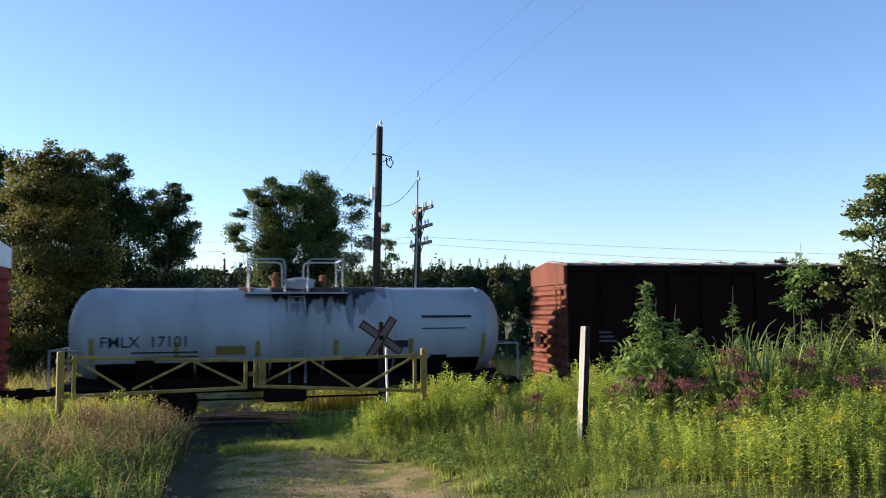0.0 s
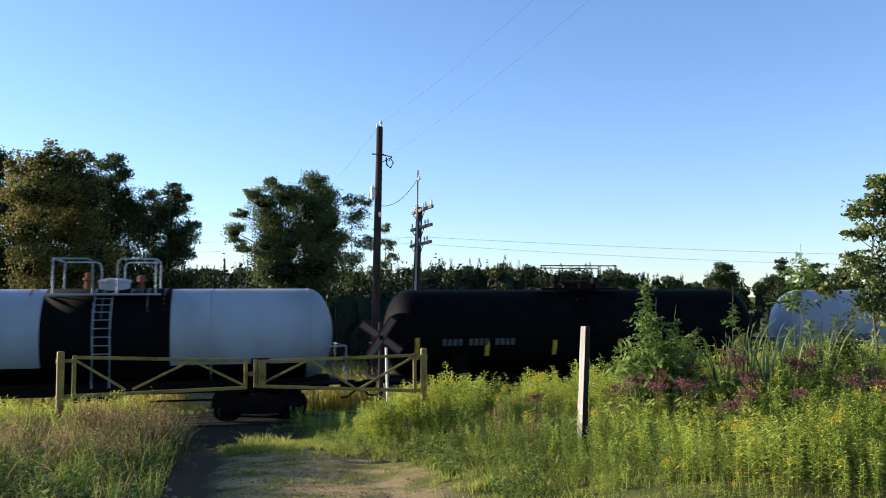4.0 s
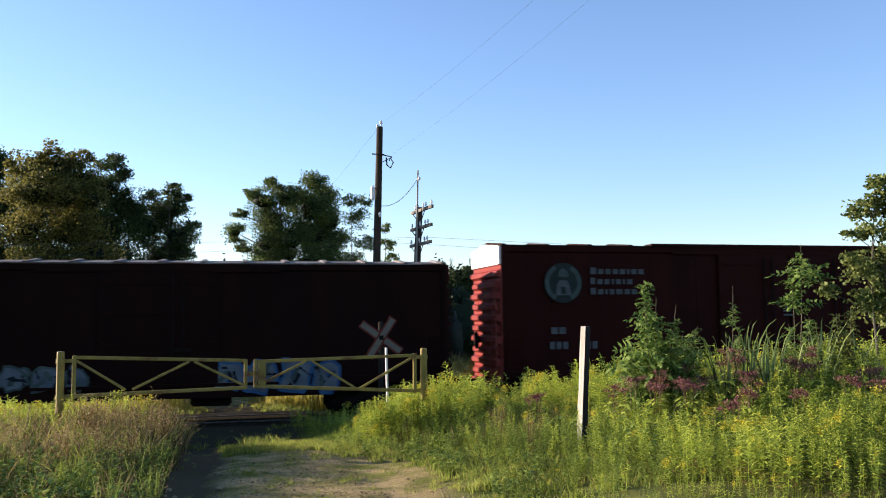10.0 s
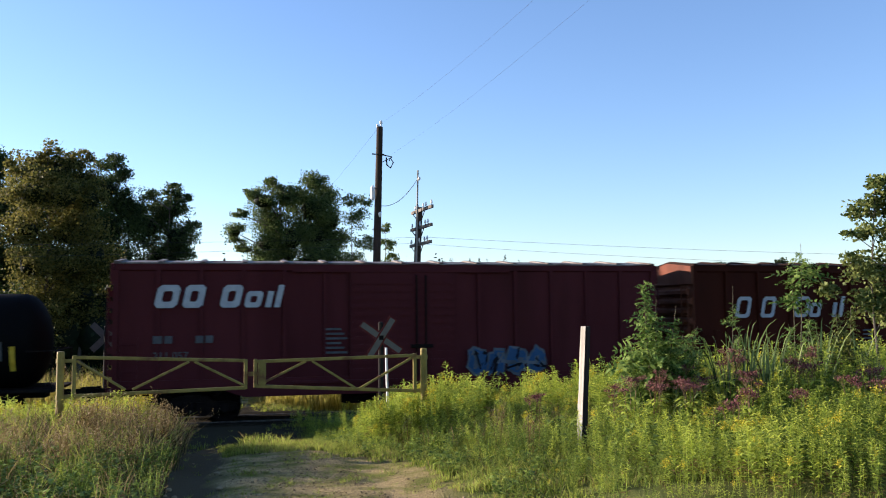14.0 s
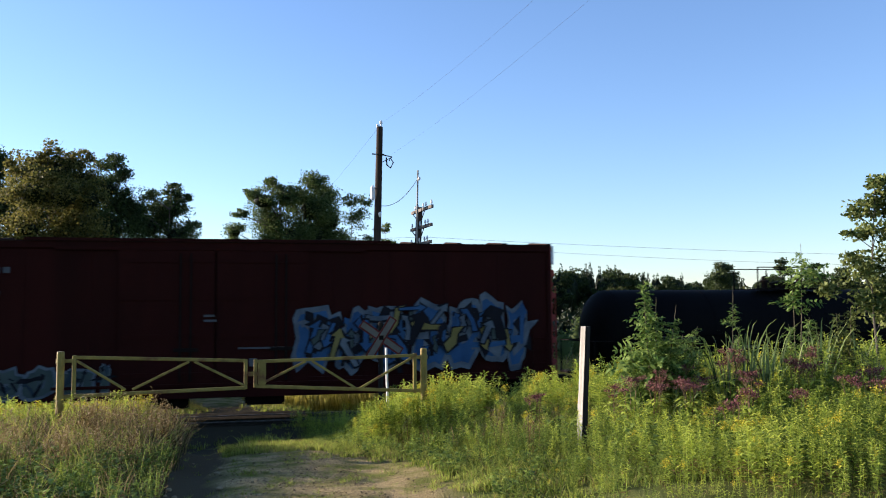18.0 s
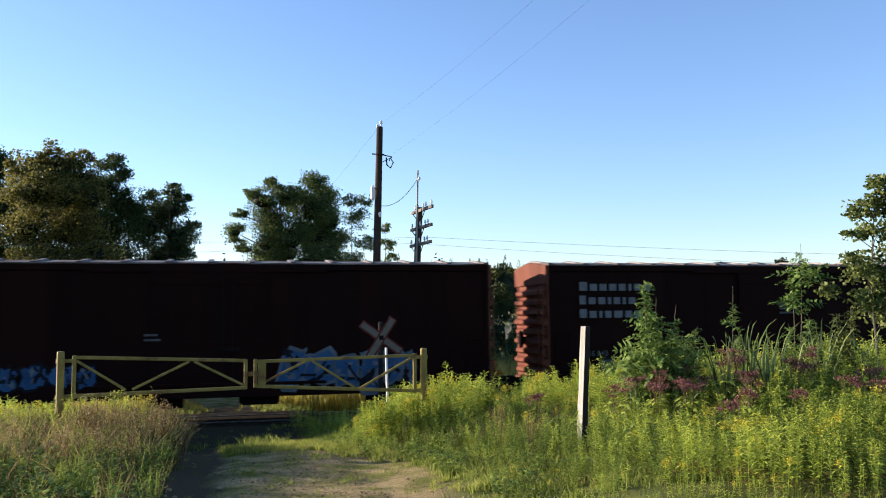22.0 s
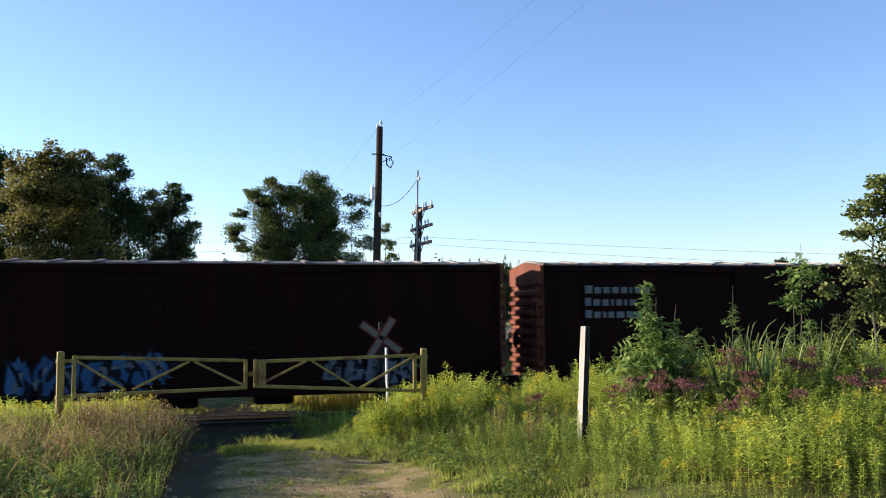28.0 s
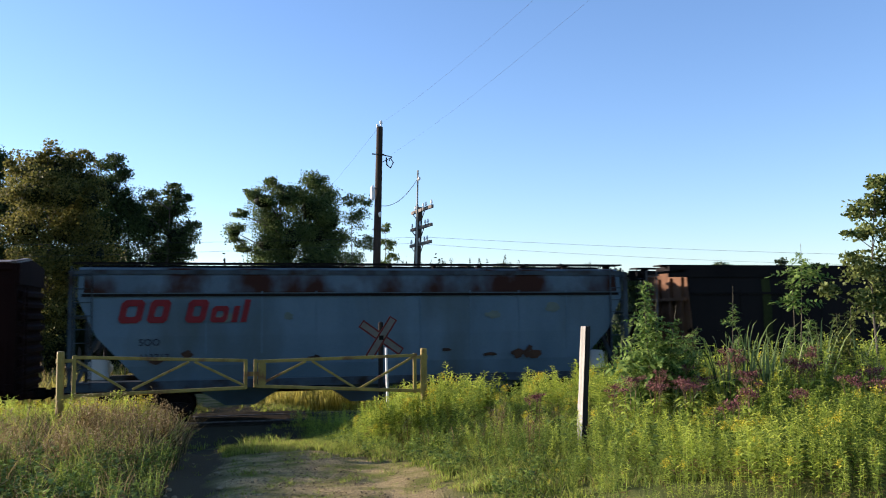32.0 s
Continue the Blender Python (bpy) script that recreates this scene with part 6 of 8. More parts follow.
def lane_gravel():
    rng = random.Random(31)
    v, f = [], []
    for _ in range(6000):
        y = -17.8 + 7.5 * rng.random() ** 1.4
        x = lane_x(y) + rng.gauss(0.15, 0.62)
        if abs(x - lane_x(y)) > 1.45:
            continue
        s = rng.uniform(0.005, 0.012) if rng.random() < 0.96 else rng.uniform(0.012, 0.026)
        z, a = ground_z(x, y) + s * 0.2, rng.uniform(0, 6.3)
        k = len(v)
        for dx, dy, dz in ((1, 0, 0), (0, 0.8, 0), (-1, 0, 0), (0, -0.8, 0), (0.2, 0, 0.7), (0, 0, -0.5)):
            v.append((x + s * (dx * math.cos(a) - dy * math.sin(a)), y + s * (dx * math.sin(a) + dy * math.cos(a)), z + s * dz))
        for i in range(4):
            f += [(k + i, k + (i + 1) % 4, k + 4), (k + (i + 1) % 4, k + i, k + 5)]
    tagged(raw("lane_gravel", v, f, M_PEBBLE), "loose brown gravel scattered on the lane", "gravel", kind="stuff")


lane_gravel()


# ---- plants ----
class Heap:
    """Gathers quads of several materials into one mesh."""

    def __init__(self):
        self.v, self.f, self.m, self.n = [], [], [], 0

    def add(self, verts, faces, mats):
        self.v.append(verts)
        self.f.append(faces + self.n)
        self.m.append(mats)
        self.n += len(verts)

    def mesh(self, name, materials, parent=None):
        v, f, m = np.concatenate(self.v), np.concatenate(self.f), np.concatenate(self.m)
        me = bpy.data.meshes.new(name)
        me.vertices.add(len(v))
        me.vertices.foreach_set("co", v.astype(np.float32).ravel())
        me.loops.add(f.size)
        me.loops.foreach_set("vertex_index", f.astype(np.int32).ravel())
        me.polygons.add(len(f))
        me.polygons.foreach_set("loop_start", np.arange(0, f.size, 4, dtype=np.int32))
        me.polygons.foreach_set("material_index", m.astype(np.int32))
        for mat in materials:
            me.materials.append(mat)
        me.update(calc_edges=True)
        ob = new(name, me)
        if parent:
            ob.parent = parent
        return ob


class Plant:
    """A pattern plant: quads with material numbers, to be set out many times."""

    def __init__(self, seed):
        self.v, self.f, self.m = [], [], []
        self.rng = random.Random(seed)

    def quad(self, a, b, c, d, mat):
        k = len(self.v)
        self.v += [tuple(a), tuple(b), tuple(c), tuple(d)]
        self.f.append((k, k + 1, k + 2, k + 3))
        self.m.append(mat)

    def leaf(self, base, way, length, width, mat, droop=0.3, folds=1):
        """A pointed leaf from base along way."""
        base, way = Vector(base), Vector(way).normalized()
        side = way.cross(Vector((0, 0, 1)))
        side = side.normalized() if side.length > 1e-3 else Vector((1, 0, 0))
        side = (side + Vector((0, 0, self.rng.uniform(-0.5, 0.5)))).normalized()
        mid = base + way * length * 0.5 + Vector((0, 0, -droop * length * 0.15))
        tip = base + way * length + Vector((0, 0, -droop * length * 0.6))
        if folds > 1:
            self.quad(base - side * width * 0.2, base + side * width * 0.2, mid + side * width * 0.5, mid - side * width * 0.5, mat)
            self.quad(mid - side * width * 0.5, mid + side * width * 0.5, tip + side * width * 0.04, tip - side * width * 0.04, mat)
        else:
            self.quad(base, mid + side * width * 0.5, tip, mid - side * width * 0.5, mat)

    def stalk(self, pts, w, mat):
        for a, b in zip(pts, pts[1:]):
            a, b = Vector(a), Vector(b)
            for s in (Vector((w, 0, 0)), Vector((0, w, 0))):
                self.quad(a - s, a + s, b + s * 0.8, b - s * 0.8, mat)

    def arrays(self):
        return np.array(self.v), np.array(self.f), np.array(self.m)


def goldenrod(seed, bloom, height=1.0):
    """One upright leafy stem with a bright young top, some with yellow plumes."""
    p = Plant(seed)
    r = p.rng
    for _ in range(1 + seed % 2):
        foot = Vector((r.uniform(-0.07, 0.07), r.uniform(-0.07, 0.07), 0))
        lean = Vector((r.uniform(-0.14, 0.14), r.uniform(-0.14, 0.14), 1)) * height * r.uniform(0.82, 1.0)
        p.stalk([foot, foot + lean * 0.5, foot + lean], 0.004, 0)
        n = 38
        for i in range(n):
            u = 0.22 + 0.77 * (i / n) ** 0.85
            a = i * 2.4 + r.uniform(-0.3, 0.3)
            mat = 2 if u > r.uniform(0.62, 0.95) else 3 if u < r.uniform(-0.1, 0.55) else 0
            p.leaf(foot + lean * u, (math.cos(a), math.sin(a), r.uniform(0.3, 1.0)), r.uniform(0.10, 0.17) * (1.2 - 0.6 * u), 0.023 if u > 0.7 else 0.034, mat, r.uniform(0.3, 1.2), 2 if u > 0.78 else 1)
        if bloom:
            for k in range(9):
                a = k * 2.4
                base = foot + lean * (0.84 + 0.018 * k)
                way = Vector((math.cos(a), math.sin(a), 0.9)).normalized()
                for j in range(6):
                    q = base + way * 0.026 * j + Vector((0, 0, -0.003 * j * j))
                    o = Vector((r.uniform(-1, 1), r.uniform(-1, 1), r.uniform(0, 1))) * 0.012
                    p.leaf(q + o, (r.uniform(-1, 1), r.uniform(-1, 1), 0.6), 0.034, 0.024, 1, 0.0)
    return p.arrays()


def dry_aster(seed, height=0.8):
    """Thin brown stalks that branch into pale fluffy seed heads."""
    p = Plant(seed)
    r = p.rng
    for s in range(5):
        foot = Vector((r.uniform(-0.08, 0.08), r.uniform(-0.08, 0.08), 0))
        lean = Vector((r.uniform(-0.2, 0.2), r.uniform(-0.2, 0.2), 1)) * height * r.uniform(0.7, 1.05)
        p.stalk([foot, foot + lean * 0.5, foot + lean], 0.0035, 0)
        for i in range(12):
            a = r.uniform(0, 6.28)
            p.leaf(foot + lean * r.uniform(0.1, 0.9), (math.cos(a), math.sin(a), r.uniform(-0.2, 0.7)), r.uniform(0.05, 0.11), 0.014, 2 if r.random() < 0.45 else 0, 0.8)
        for k in range(6):
            a = k * 2.4
            b = foot + lean * (0.66 + 0.055 * k)
            t = b + Vector((math.cos(a), math.sin(a), 1.3)) * r.uniform(0.04, 0.085)
            p.stalk([b, t], 0.002, 0)
            for j in range(2):
                p.leaf(t, (r.uniform(-1, 1), r.uniform(-1, 1), 0.6), 0.024, 0.017, 1, 0)
    return p.arrays()


def grass_tuft(seed, height, blades=22, dry=0.2, seedhead=0.0, spread=0.09):
    p = Plant(seed)
    r = p.rng
    for i in range(blades):
        a, rad = r.uniform(0, 6.28), r.uniform(0, spread)
        b = Vector((rad * math.cos(a), rad * math.sin(a), 0))
        h = height * r.uniform(0.55, 1.1)
        bend = Vector((math.cos(a + r.uniform(-0.7, 0.7)), math.sin(a + r.uniform(-0.7, 0.7)), 0)) * h * r.uniform(0.1, 0.85)
        m = 1 if r.random() < dry else 0
        w = r.uniform(0.004, 0.009)
        side = Vector((-math.sin(a + 1), math.cos(a + 1), 0)) * w
        p1, p2 = b + bend * 0.3 + Vector((0, 0, h * 0.6)), b + bend + Vector((0, 0, h * r.uniform(0.85, 1.0)))
        p.quad(b - side, b + side, p1 + side * 0.8, p1 - side * 0.8, m)
        p.quad(p1 - side * 0.8, p1 + side * 0.8, p2 + side * 0.1, p2 - side * 0.1, m)
        if r.random() < seedhead:
            for j in range(6):
                q = p2 + Vector((r.uniform(-0.012, 0.012), r.uniform(-0.012, 0.012), r.uniform(-0.10, 0.03)))
                p.leaf(q, (r.uniform(-1, 1), r.uniform(-1, 1), 1), 0.03, 0.012, 2, 0)
    return p.arrays()


def reed_clump(seed, height=1.5, arch=0.6):
    p = Plant(seed)
    r = p.rng
    for i in range(9):
        a, rad = r.uniform(0, 6.28), r.uniform(0, 0.12)
        b = Vector((rad * math.cos(a), rad * math.sin(a), 0))
        h = height * r.uniform(0.65, 1.08)
        out = Vector((math.cos(a), math.sin(a), 0)) * h * arch * r.uniform(0.3, 1.2)
        fall = h * arch * r.uniform(0.05, 0.35)
        side = Vector((-math.sin(a + 0.5), math.cos(a + 0.5), 0)) * r.uniform(0.010, 0.015)
        pts = []
        for k in range(7):
            u = k / 6
            pts.append(b + out * u ** 1.9 + Vector((0, 0, h * (1 - (1 - u) ** 1.35) - fall * u ** 4 * 1.6)))
        wide = (0.8, 1, 1, 0.95, 0.8, 0.5, 0.06)
        for k in range(6):
            p.quad(pts[k] - side * wide[k], pts[k] + side * wide[k], pts[k + 1] + side * wide[k + 1], pts[k + 1] - side * wide[k + 1], 0)
    return p.arrays()


def joe_pye(seed, height=0.85):
    p = Plant(seed)
    r = p.rng
    for s in range(4):
        lean = Vector((r.uniform(-0.2, 0.2), r.uniform(-0.2, 0.2), 1)) * height * r.uniform(0.86, 1.05)
        p.stalk([(0, 0, 0), lean * 0.5, lean], 0.005, 2)
        for i in range(6):
            for k in range(3):
                a = i * 0.8 + k * math.pi / 1.5
                p.leaf(lean * (0.25 + 0.1 * i), (math.cos(a), math.sin(a), 0.3), r.uniform(0.12, 0.18), 0.045, 0, 0.9, 2)
        heads = r.randint(4, 7)
        for k in range(heads):
            a = k * 2.4
            c = lean + Vector((math.cos(a), math.sin(a), r.uniform(-0.3, 0.5))) * r.uniform(0.02, 0.10)
            p.stalk([lean * 0.9, c], 0.0025, 2)
            for _ in range(17):
                p.leaf(c + Vector((r.gauss(0, 0.02), r.gauss(0, 0.02), r.gauss(0.01, 0.014))), (r.uniform(-1, 1), r.uniform(-1, 1), 0.9), 0.024, 0.015, 1, 0)
    return p.arrays()


def fennel_weed(seed, height=1.1):
    """A broad bushy weed with many small leaves."""
    p = Plant(seed)
    r = p.rng
    for s in range(6):
        a = s * 1.05 + r.uniform(-0.3, 0.3)
        lean = Vector((math.cos(a) * 0.28, math.sin(a) * 0.28, 1)) * height * r.uniform(0.7, 1.05)
        p.stalk([(0, 0, 0), lean * 0.5, lean], 0.004, 0)
        for i in range(17):
            u = 0.25 + 0.75 * i / 17
            b = i * 2.4
            p.leaf(lean * u, (math.cos(b), math.sin(b), 0.6), r.uniform(0.07, 0.13), 0.036, 0, 0.6)
    return p.arrays()


def broadleaf(seed, height=0.42):
    """A squat bushy weed with broad folded leaves."""
    p = Plant(seed)
    r = p.rng
    for s in range(4):
        a = s * 1.57 + r.uniform(-0.4, 0.4)
        lean = Vector((math.cos(a) * 0.5, math.sin(a) * 0.5, 1)) * height * r.uniform(0.65, 1.05)
        p.stalk([(0, 0, 0), lean * 0.5, lean], 0.004, 0)
        for i in range(9):
            u = 0.25 + 0.75 * i / 9
            b = i * 2.4 + r.uniform(-0.3, 0.3)
            p.leaf(lean * u, (math.cos(b), math.sin(b), r.uniform(0.1, 0.8)), r.uniform(0.08, 0.13), r.uniform(0.04, 0.06), 0, 0.7, 2)
    return p.arrays()


def set_out(name, protos, places, materials, label, category, parent=None):
    """One heap of stuff: pattern plants at (x, y, size, pattern)."""
    heap = Heap()
    rng = random.Random(len(places))
    for x, y, size, k in places:
        v, f, m = protos[k]
        a = rng.uniform(0, 6.28)
        c, s = math.cos(a) * size, math.sin(a) * size
        w = np.empty_like(v)
        w[:, 0], w[:, 1], w[:, 2] = x + v[:, 0] * c - v[:, 1] * s, y + v[:, 0] * s + v[:, 1] * c, ground_z(x, y) - 0.03 + v[:, 2] * size
        heap.add(w, f, m)
    ob = heap.mesh(name, materials)
    return tagged(ob, label, category, kind="stuff")


def spots(seed, n, x0, x1, y0, y1, keep):
    rng = random.Random(seed)
    out = []
    for _ in range(n):
        x, y = rng.uniform(x0, x1), rng.uniform(y0, y1)
        if keep(x, y) > rng.random():
            out.append((x, y, rng))
    return out


def beside(x, y):
    return abs(x - lane_x(y))


def in_sight(x, y):
    """The wedge of ground that the camera can see."""
    d = y - EYE[1]
    return -0.33 * d - 1.2 < x < 0.84 * d + 1.5


def verge(y):
    """How far to the right of its middle the lane is bare: wide up front, grown over by the gate."""
    return 0.35 + 1.0 * smooth_step(-12.6, -15.5, y) + 0.35 * smooth_step(-11.5, -9.5, y)


def rise(x, y):
    """From low growth at the verge to full height up the bank."""
    return smooth_step(verge(y) + 0.15, verge(y) + 1.9, x - lane_x(y))


def bank_right(x, y):
    off = x - lane_x(y)
    if not in_sight(x, y) or off < verge(y) + 0.2:
        return 0.0
    return 0.25 + 0.75 * rise(x, y)


def build_plants():
    # short turf at the lane's edges and on its crown
    tufts = [grass_tuft(s, 0.22, 26, 0.15, 0.0, 0.13) for s in range(4)]
    places = []
    for x, y, r in spots(1, 4600, -3.5, 5.0, -18.5, -6.0, lambda x, y: (1.0 if verge(y) < x - lane_x(y) < verge(y) + 1.8 or 1.9 < lane_x(y) - x < 2.4 else 0.10 if beside(x, y) < 1.9 else 0.15) * in_sight(x, y)):
        places.append((x, y, r.uniform(0.15, 0.4) if x - lane_x(y) < verge(y) else r.uniform(0.35, 0.85), r.randrange(4)))
    for x, y, r in spots(2, 900, -1.0, 2.2, -12.8, -10.4, lambda x, y: 1.0 if beside(x, y) < 1.0 else 0.0):
        places.append((x, y, r.uniform(0.3, 0.7), r.randrange(4)))
    # thin blades and patches on the lane itself
    for x, y, r in spots(24, 2400, -1.0, 3.0, -18.0, -9.0, lambda x, y: smooth_step(-0.05, 0.3, noise.noise((x * 1.4, y * 1.1, 21))) if -1.0 < x - lane_x(y) < verge(y) + 0.1 else 0.0):
        places.append((x, y, r.uniform(0.18, 0.42), r.randrange(4)))
    for x, y, r in spots(25, 40, 0.2, 1.0, -10.6, -7.5, lambda x, y: 1.0):
        places.append((x, y, r.uniform(0.5, 1.2), r.randrange(4)))
    # rough edges of the crossing
    for x, y, r in spots(29, 500, -3.2, 3.2, -6.5, -1.7, lambda x, y: smooth_step(0.9, 1.7, beside(x, y)) + 0.05):
        places.append((x, y, r.uniform(0.3, 1.0), r.randrange(4)))
    for x, y, r in spots(30, 260, -2.4, 2.4, 1.7, 4.0, lambda x, y: smooth_step(0.4, 1.4, beside(x, y)) + 0.1):
        places.append((x, y, r.uniform(0.3, 1.0), r.randrange(4)))
    set_out("short_grass", tufts, places, [M_GRASS, M_STRAW, M_SEED], "short green grass along the lane's edges", "grass")
    # tall meadow grass, dry on the bank by the gate
    tall = [grass_tuft(10 + s, 0.62, 18, 0.72, 0.3, 0.14) for s in range(5)]
    green = [grass_tuft(20 + s, 0.5, 22, 0.15, 0.05, 0.15) for s in range(4)]
    places = []
    for x, y, r in spots(3, 3600, -9.0, -0.1, -21.5, -4.0, lambda x, y: (1.0 if x < lane_x(y) - 1.62 and in_sight(x, y) else 0.0)):
        if -2.9 < x and -14.8 < y < -11.2:
            if r.random() < 0.6:
                places.append((x, y, r.uniform(0.6, 1.1), r.randrange(5) if r.random() < 0.75 else 5 + r.randrange(4)))
        elif y < -14.8:
            if r.random() < 0.6:
                places.append((x, y, r.uniform(0.35, 0.75), r.randrange(5) if r.random() < 0.75 else 5 + r.randrange(4)))
        elif r.random() < 0.4:
            places.append((x, y, r.uniform(0.5, 0.9), r.randrange(5) if r.random() < 0.3 else 5 + r.randrange(4)))
    for x, y, r in spots(4, 3400, 1.5, 22.0, -21.5, -3.6, lambda x, y: bank_right(x, y)):
        if y > -15 or r.random() < 0.45:
            places.append((x, y, (r.uniform(0.4, 0.8) if y > -16 else r.uniform(0.25, 0.5)) * (0.45 + 0.55 * rise(x, y)), r.randrange(5) if r.random() < 0.25 else 5 + r.randrange(4)))
    for x, y, r in spots(31, 240, -4.2, -0.7, -15.8, -12.4, lambda x, y: 1.0 if x < lane_x(y) - 1.75 and in_sight(x, y) else 0.0):
        places.append((x, y, r.uniform(0.75, 1.15) * (0.75 if y < -14.6 else 1.0), r.randrange(5)))
    set_out("tall_grass", tall + green, places, [M_GRASS, M_STRAW, M_SEED], "tall meadow grass with dry stalks and seed heads", "grass")
    # withered asters with pale seed heads by the gate
    asters = [dry_aster(90 + s) for s in range(5)]
    places = []
    for x, y, r in spots(16, 80, -1.9, -0.5, -14.6, -11.0, lambda x, y: 1.0 if x < lane_x(y) - 1.7 else 0.0):
        places.append((x, y, r.uniform(0.65, 1.05), r.randrange(5)))
    for x, y, r in spots(17, 150, -4.8, -0.9, -16.6, -13.4, lambda x, y: 1.0 if x < lane_x(y) - 1.9 and in_sight(x, y) else 0.0):
        places.append((x, y, r.uniform(0.4, 0.72), r.randrange(5)))
    for x, y, r in spots(18, 60, 2.4, 9.0, -17.5, -10.0, bank_right):
        places.append((x, y, r.uniform(0.5, 0.85), r.randrange(5)))
    set_out("dry_asters", asters, places, [M_STRAW, M_FLUFF, M_LOWWEED], "withered asters with pale fluffy seed heads", "weeds")
    # goldenrod: low near the lane, taller towards the back and the right
    rods = [goldenrod(30 + s, s == 0) for s in range(8)]

    def rod_size(x, y, r):
        size = (0.55 + 0.22 * smooth_step(-14, -11, y)) * (0.34 + 0.66 * rise(x, y)) + 0.34 * smooth_step(4.5, 7.5, x) * smooth_step(-17.4, -15.0, y)
        size *= 0.94 + 0.62 * noise.noise((x * 0.7, y * 0.7, 7)) + 0.25 * noise.noise((x * 2.1, y * 2.1, 4))
        return size * r.uniform(0.68, 1.2)

    places = []
    for x, y, r in spots(5, 6200, 1.2, 20.0, -20.0, -4.5, lambda x, y: bank_right(x, y) * (0.35 + 0.65 * smooth_step(-0.35, -0.05, noise.noise((x * 1.2, y * 1.2, 11))))):
        # bloom comes in patches
        yellow = noise.noise((x * 0.8, y * 0.8, 1)) > 0.22
        places.append((x, y, rod_size(x, y, r), 0 if yellow and r.random() < 0.45 else r.randrange(1, 8)))
    for x, y, r in spots(13, 150, 1.8, 7.0, -12.5, -8.5, bank_right):
        places.append((x, y, rod_size(x, y, r) * 1.15, r.choice((0, 1, 2, 5))))
    for x, y, r in spots(15, 260, 1.9, 4.4, -11.6, -9.6, bank_right):
        places.append((x, y, r.uniform(0.7, 1.05) * (0.3 + 0.7 * rise(x, y)), r.randrange(8)))
    for x, y, r in spots(26, 170, 2.0, 3.6, -13.0, -11.5, bank_right):
        places.append((x, y, r.uniform(0.55, 0.85) * (0.4 + 0.6 * rise(x, y)), r.randrange(8)))
    for x, y, r in spots(28, 70, 2.05, 2.95, -12.7, -11.85, lambda x, y: 1.0):
        places.append((x, y, r.uniform(0.62, 0.86), r.randrange(8)))
    for x, y, r in spots(27, 420, 0.5, 6.0, -7.2, -2.3, lambda x, y: 1.0 if x - lane_x(y) > 1.25 else 0.0):
        places.append((x, y, r.uniform(0.35, 0.75), r.randrange(1, 8)))
    for x, y, r in spots(6, 2600, -9, -1.2, -15.2, -4.5, lambda x, y: (1.0 if y > -13.0 else 0.08) if x < lane_x(y) - 2.0 - 0.95 * (y < -12.2) and in_sight(x, y) else 0.0):
        places.append((x, y, r.uniform(0.6, 0.9) * (0.75 if y < -14 else 1.0), r.choice((0, 0, 1, 2, 4, 3, 5)) if y > -12.2 else r.randrange(1, 8)))
    for x, y, r in spots(23, 420, 4.2, 8.0, -19.6, -16.8, bank_right):
        places.append((x, y, r.uniform(0.42, 0.72), r.randrange(8)))
    for x, y, r in spots(21, 110, -6, -0.7, -17.5, -11.5, lambda x, y: 1.0 if x < lane_x(y) - 1.75 and in_sight(x, y) else 0.0):
        places.append((x, y, r.uniform(0.3, 0.55) if y < -14 else r.uniform(0.45, 0.72), r.randrange(1, 8)))
    set_out("goldenrod", rods, places, [M_WEED, M_BLOOM, M_TIP, M_WITHER], "dense goldenrod weeds with yellow plumes", "weeds")
    # leafy weeds among them
    bushes = [fennel_weed(50 + s) for s in range(4)]
    places = []
    for x, y, r in spots(7, 420, 3.6, 20.0, -19.5, -8, lambda x, y: bank_right(x, y) * smooth_step(4.0, 6.0, x - lane_x(y))):
        places.append((x, y, r.uniform(0.5, 1.0) * (0.5 if y < -16 else 1.0), r.randrange(4)))
    for x, y, r in spots(14, 160, 1.6, 5.5, -18.5, -9, bank_right):
        places.append((x, y, r.uniform(0.25, 0.45), r.randrange(4)))
    for x, y, r in spots(20, 60, 6.2, 11.5, -14.2, -11.5, bank_right):
        places.append((x, y, r.uniform(0.8, 1.15), r.randrange(4)))
    low = []
    for x, y, r in spots(8, 450, -7, -0.6, -18.5, -13.0, lambda x, y: 1.0 if x < lane_x(y) - 1.6 and in_sight(x, y) else 0.0):
        low.append((x, y, r.uniform(0.22, 0.5), r.randrange(4)))
    for x, y, r in spots(19, 220, 2.0, 9.0, -20.0, -12.0, bank_right):
        low.append((x, y, r.uniform(0.25, 0.5), r.randrange(4)))
    for x, y, r in spots(22, 1500, -1.5, 5.0, -18.5, -7.0, lambda x, y: 1.0 if verge(y) < x - lane_x(y) < verge(y) + 1.9 else 0.06 if beside(x, y) < 1.0 else 0.0):
        low.append((x, y, r.uniform(0.10, 0.22) + 0.16 * rise(x, y) if x - lane_x(y) > verge(y) else r.uniform(0.05, 0.1), r.randrange(4)))
    broad = [broadleaf(60 + s) for s in range(4)]
    leafy = []
    for x, y, r in spots(32, 520, -7, -0.5, -18.2, -14.3, lambda x, y: 1.0 if x < lane_x(y) - 1.75 and in_sight(x, y) else 0.0):
        leafy.append((x, y, r.uniform(0.5, 1.0), r.randrange(4)))
    for x, y, r in spots(33, 520, 1.0, 6.0, -18.2, -9.0, lambda x, y: 1.0 if verge(y) + 0.1 < x - lane_x(y) < verge(y) + 2.6 and in_sight(x, y) else 0.0):
        leafy.append((x, y, r.uniform(0.35, 0.85), r.randrange(4)))
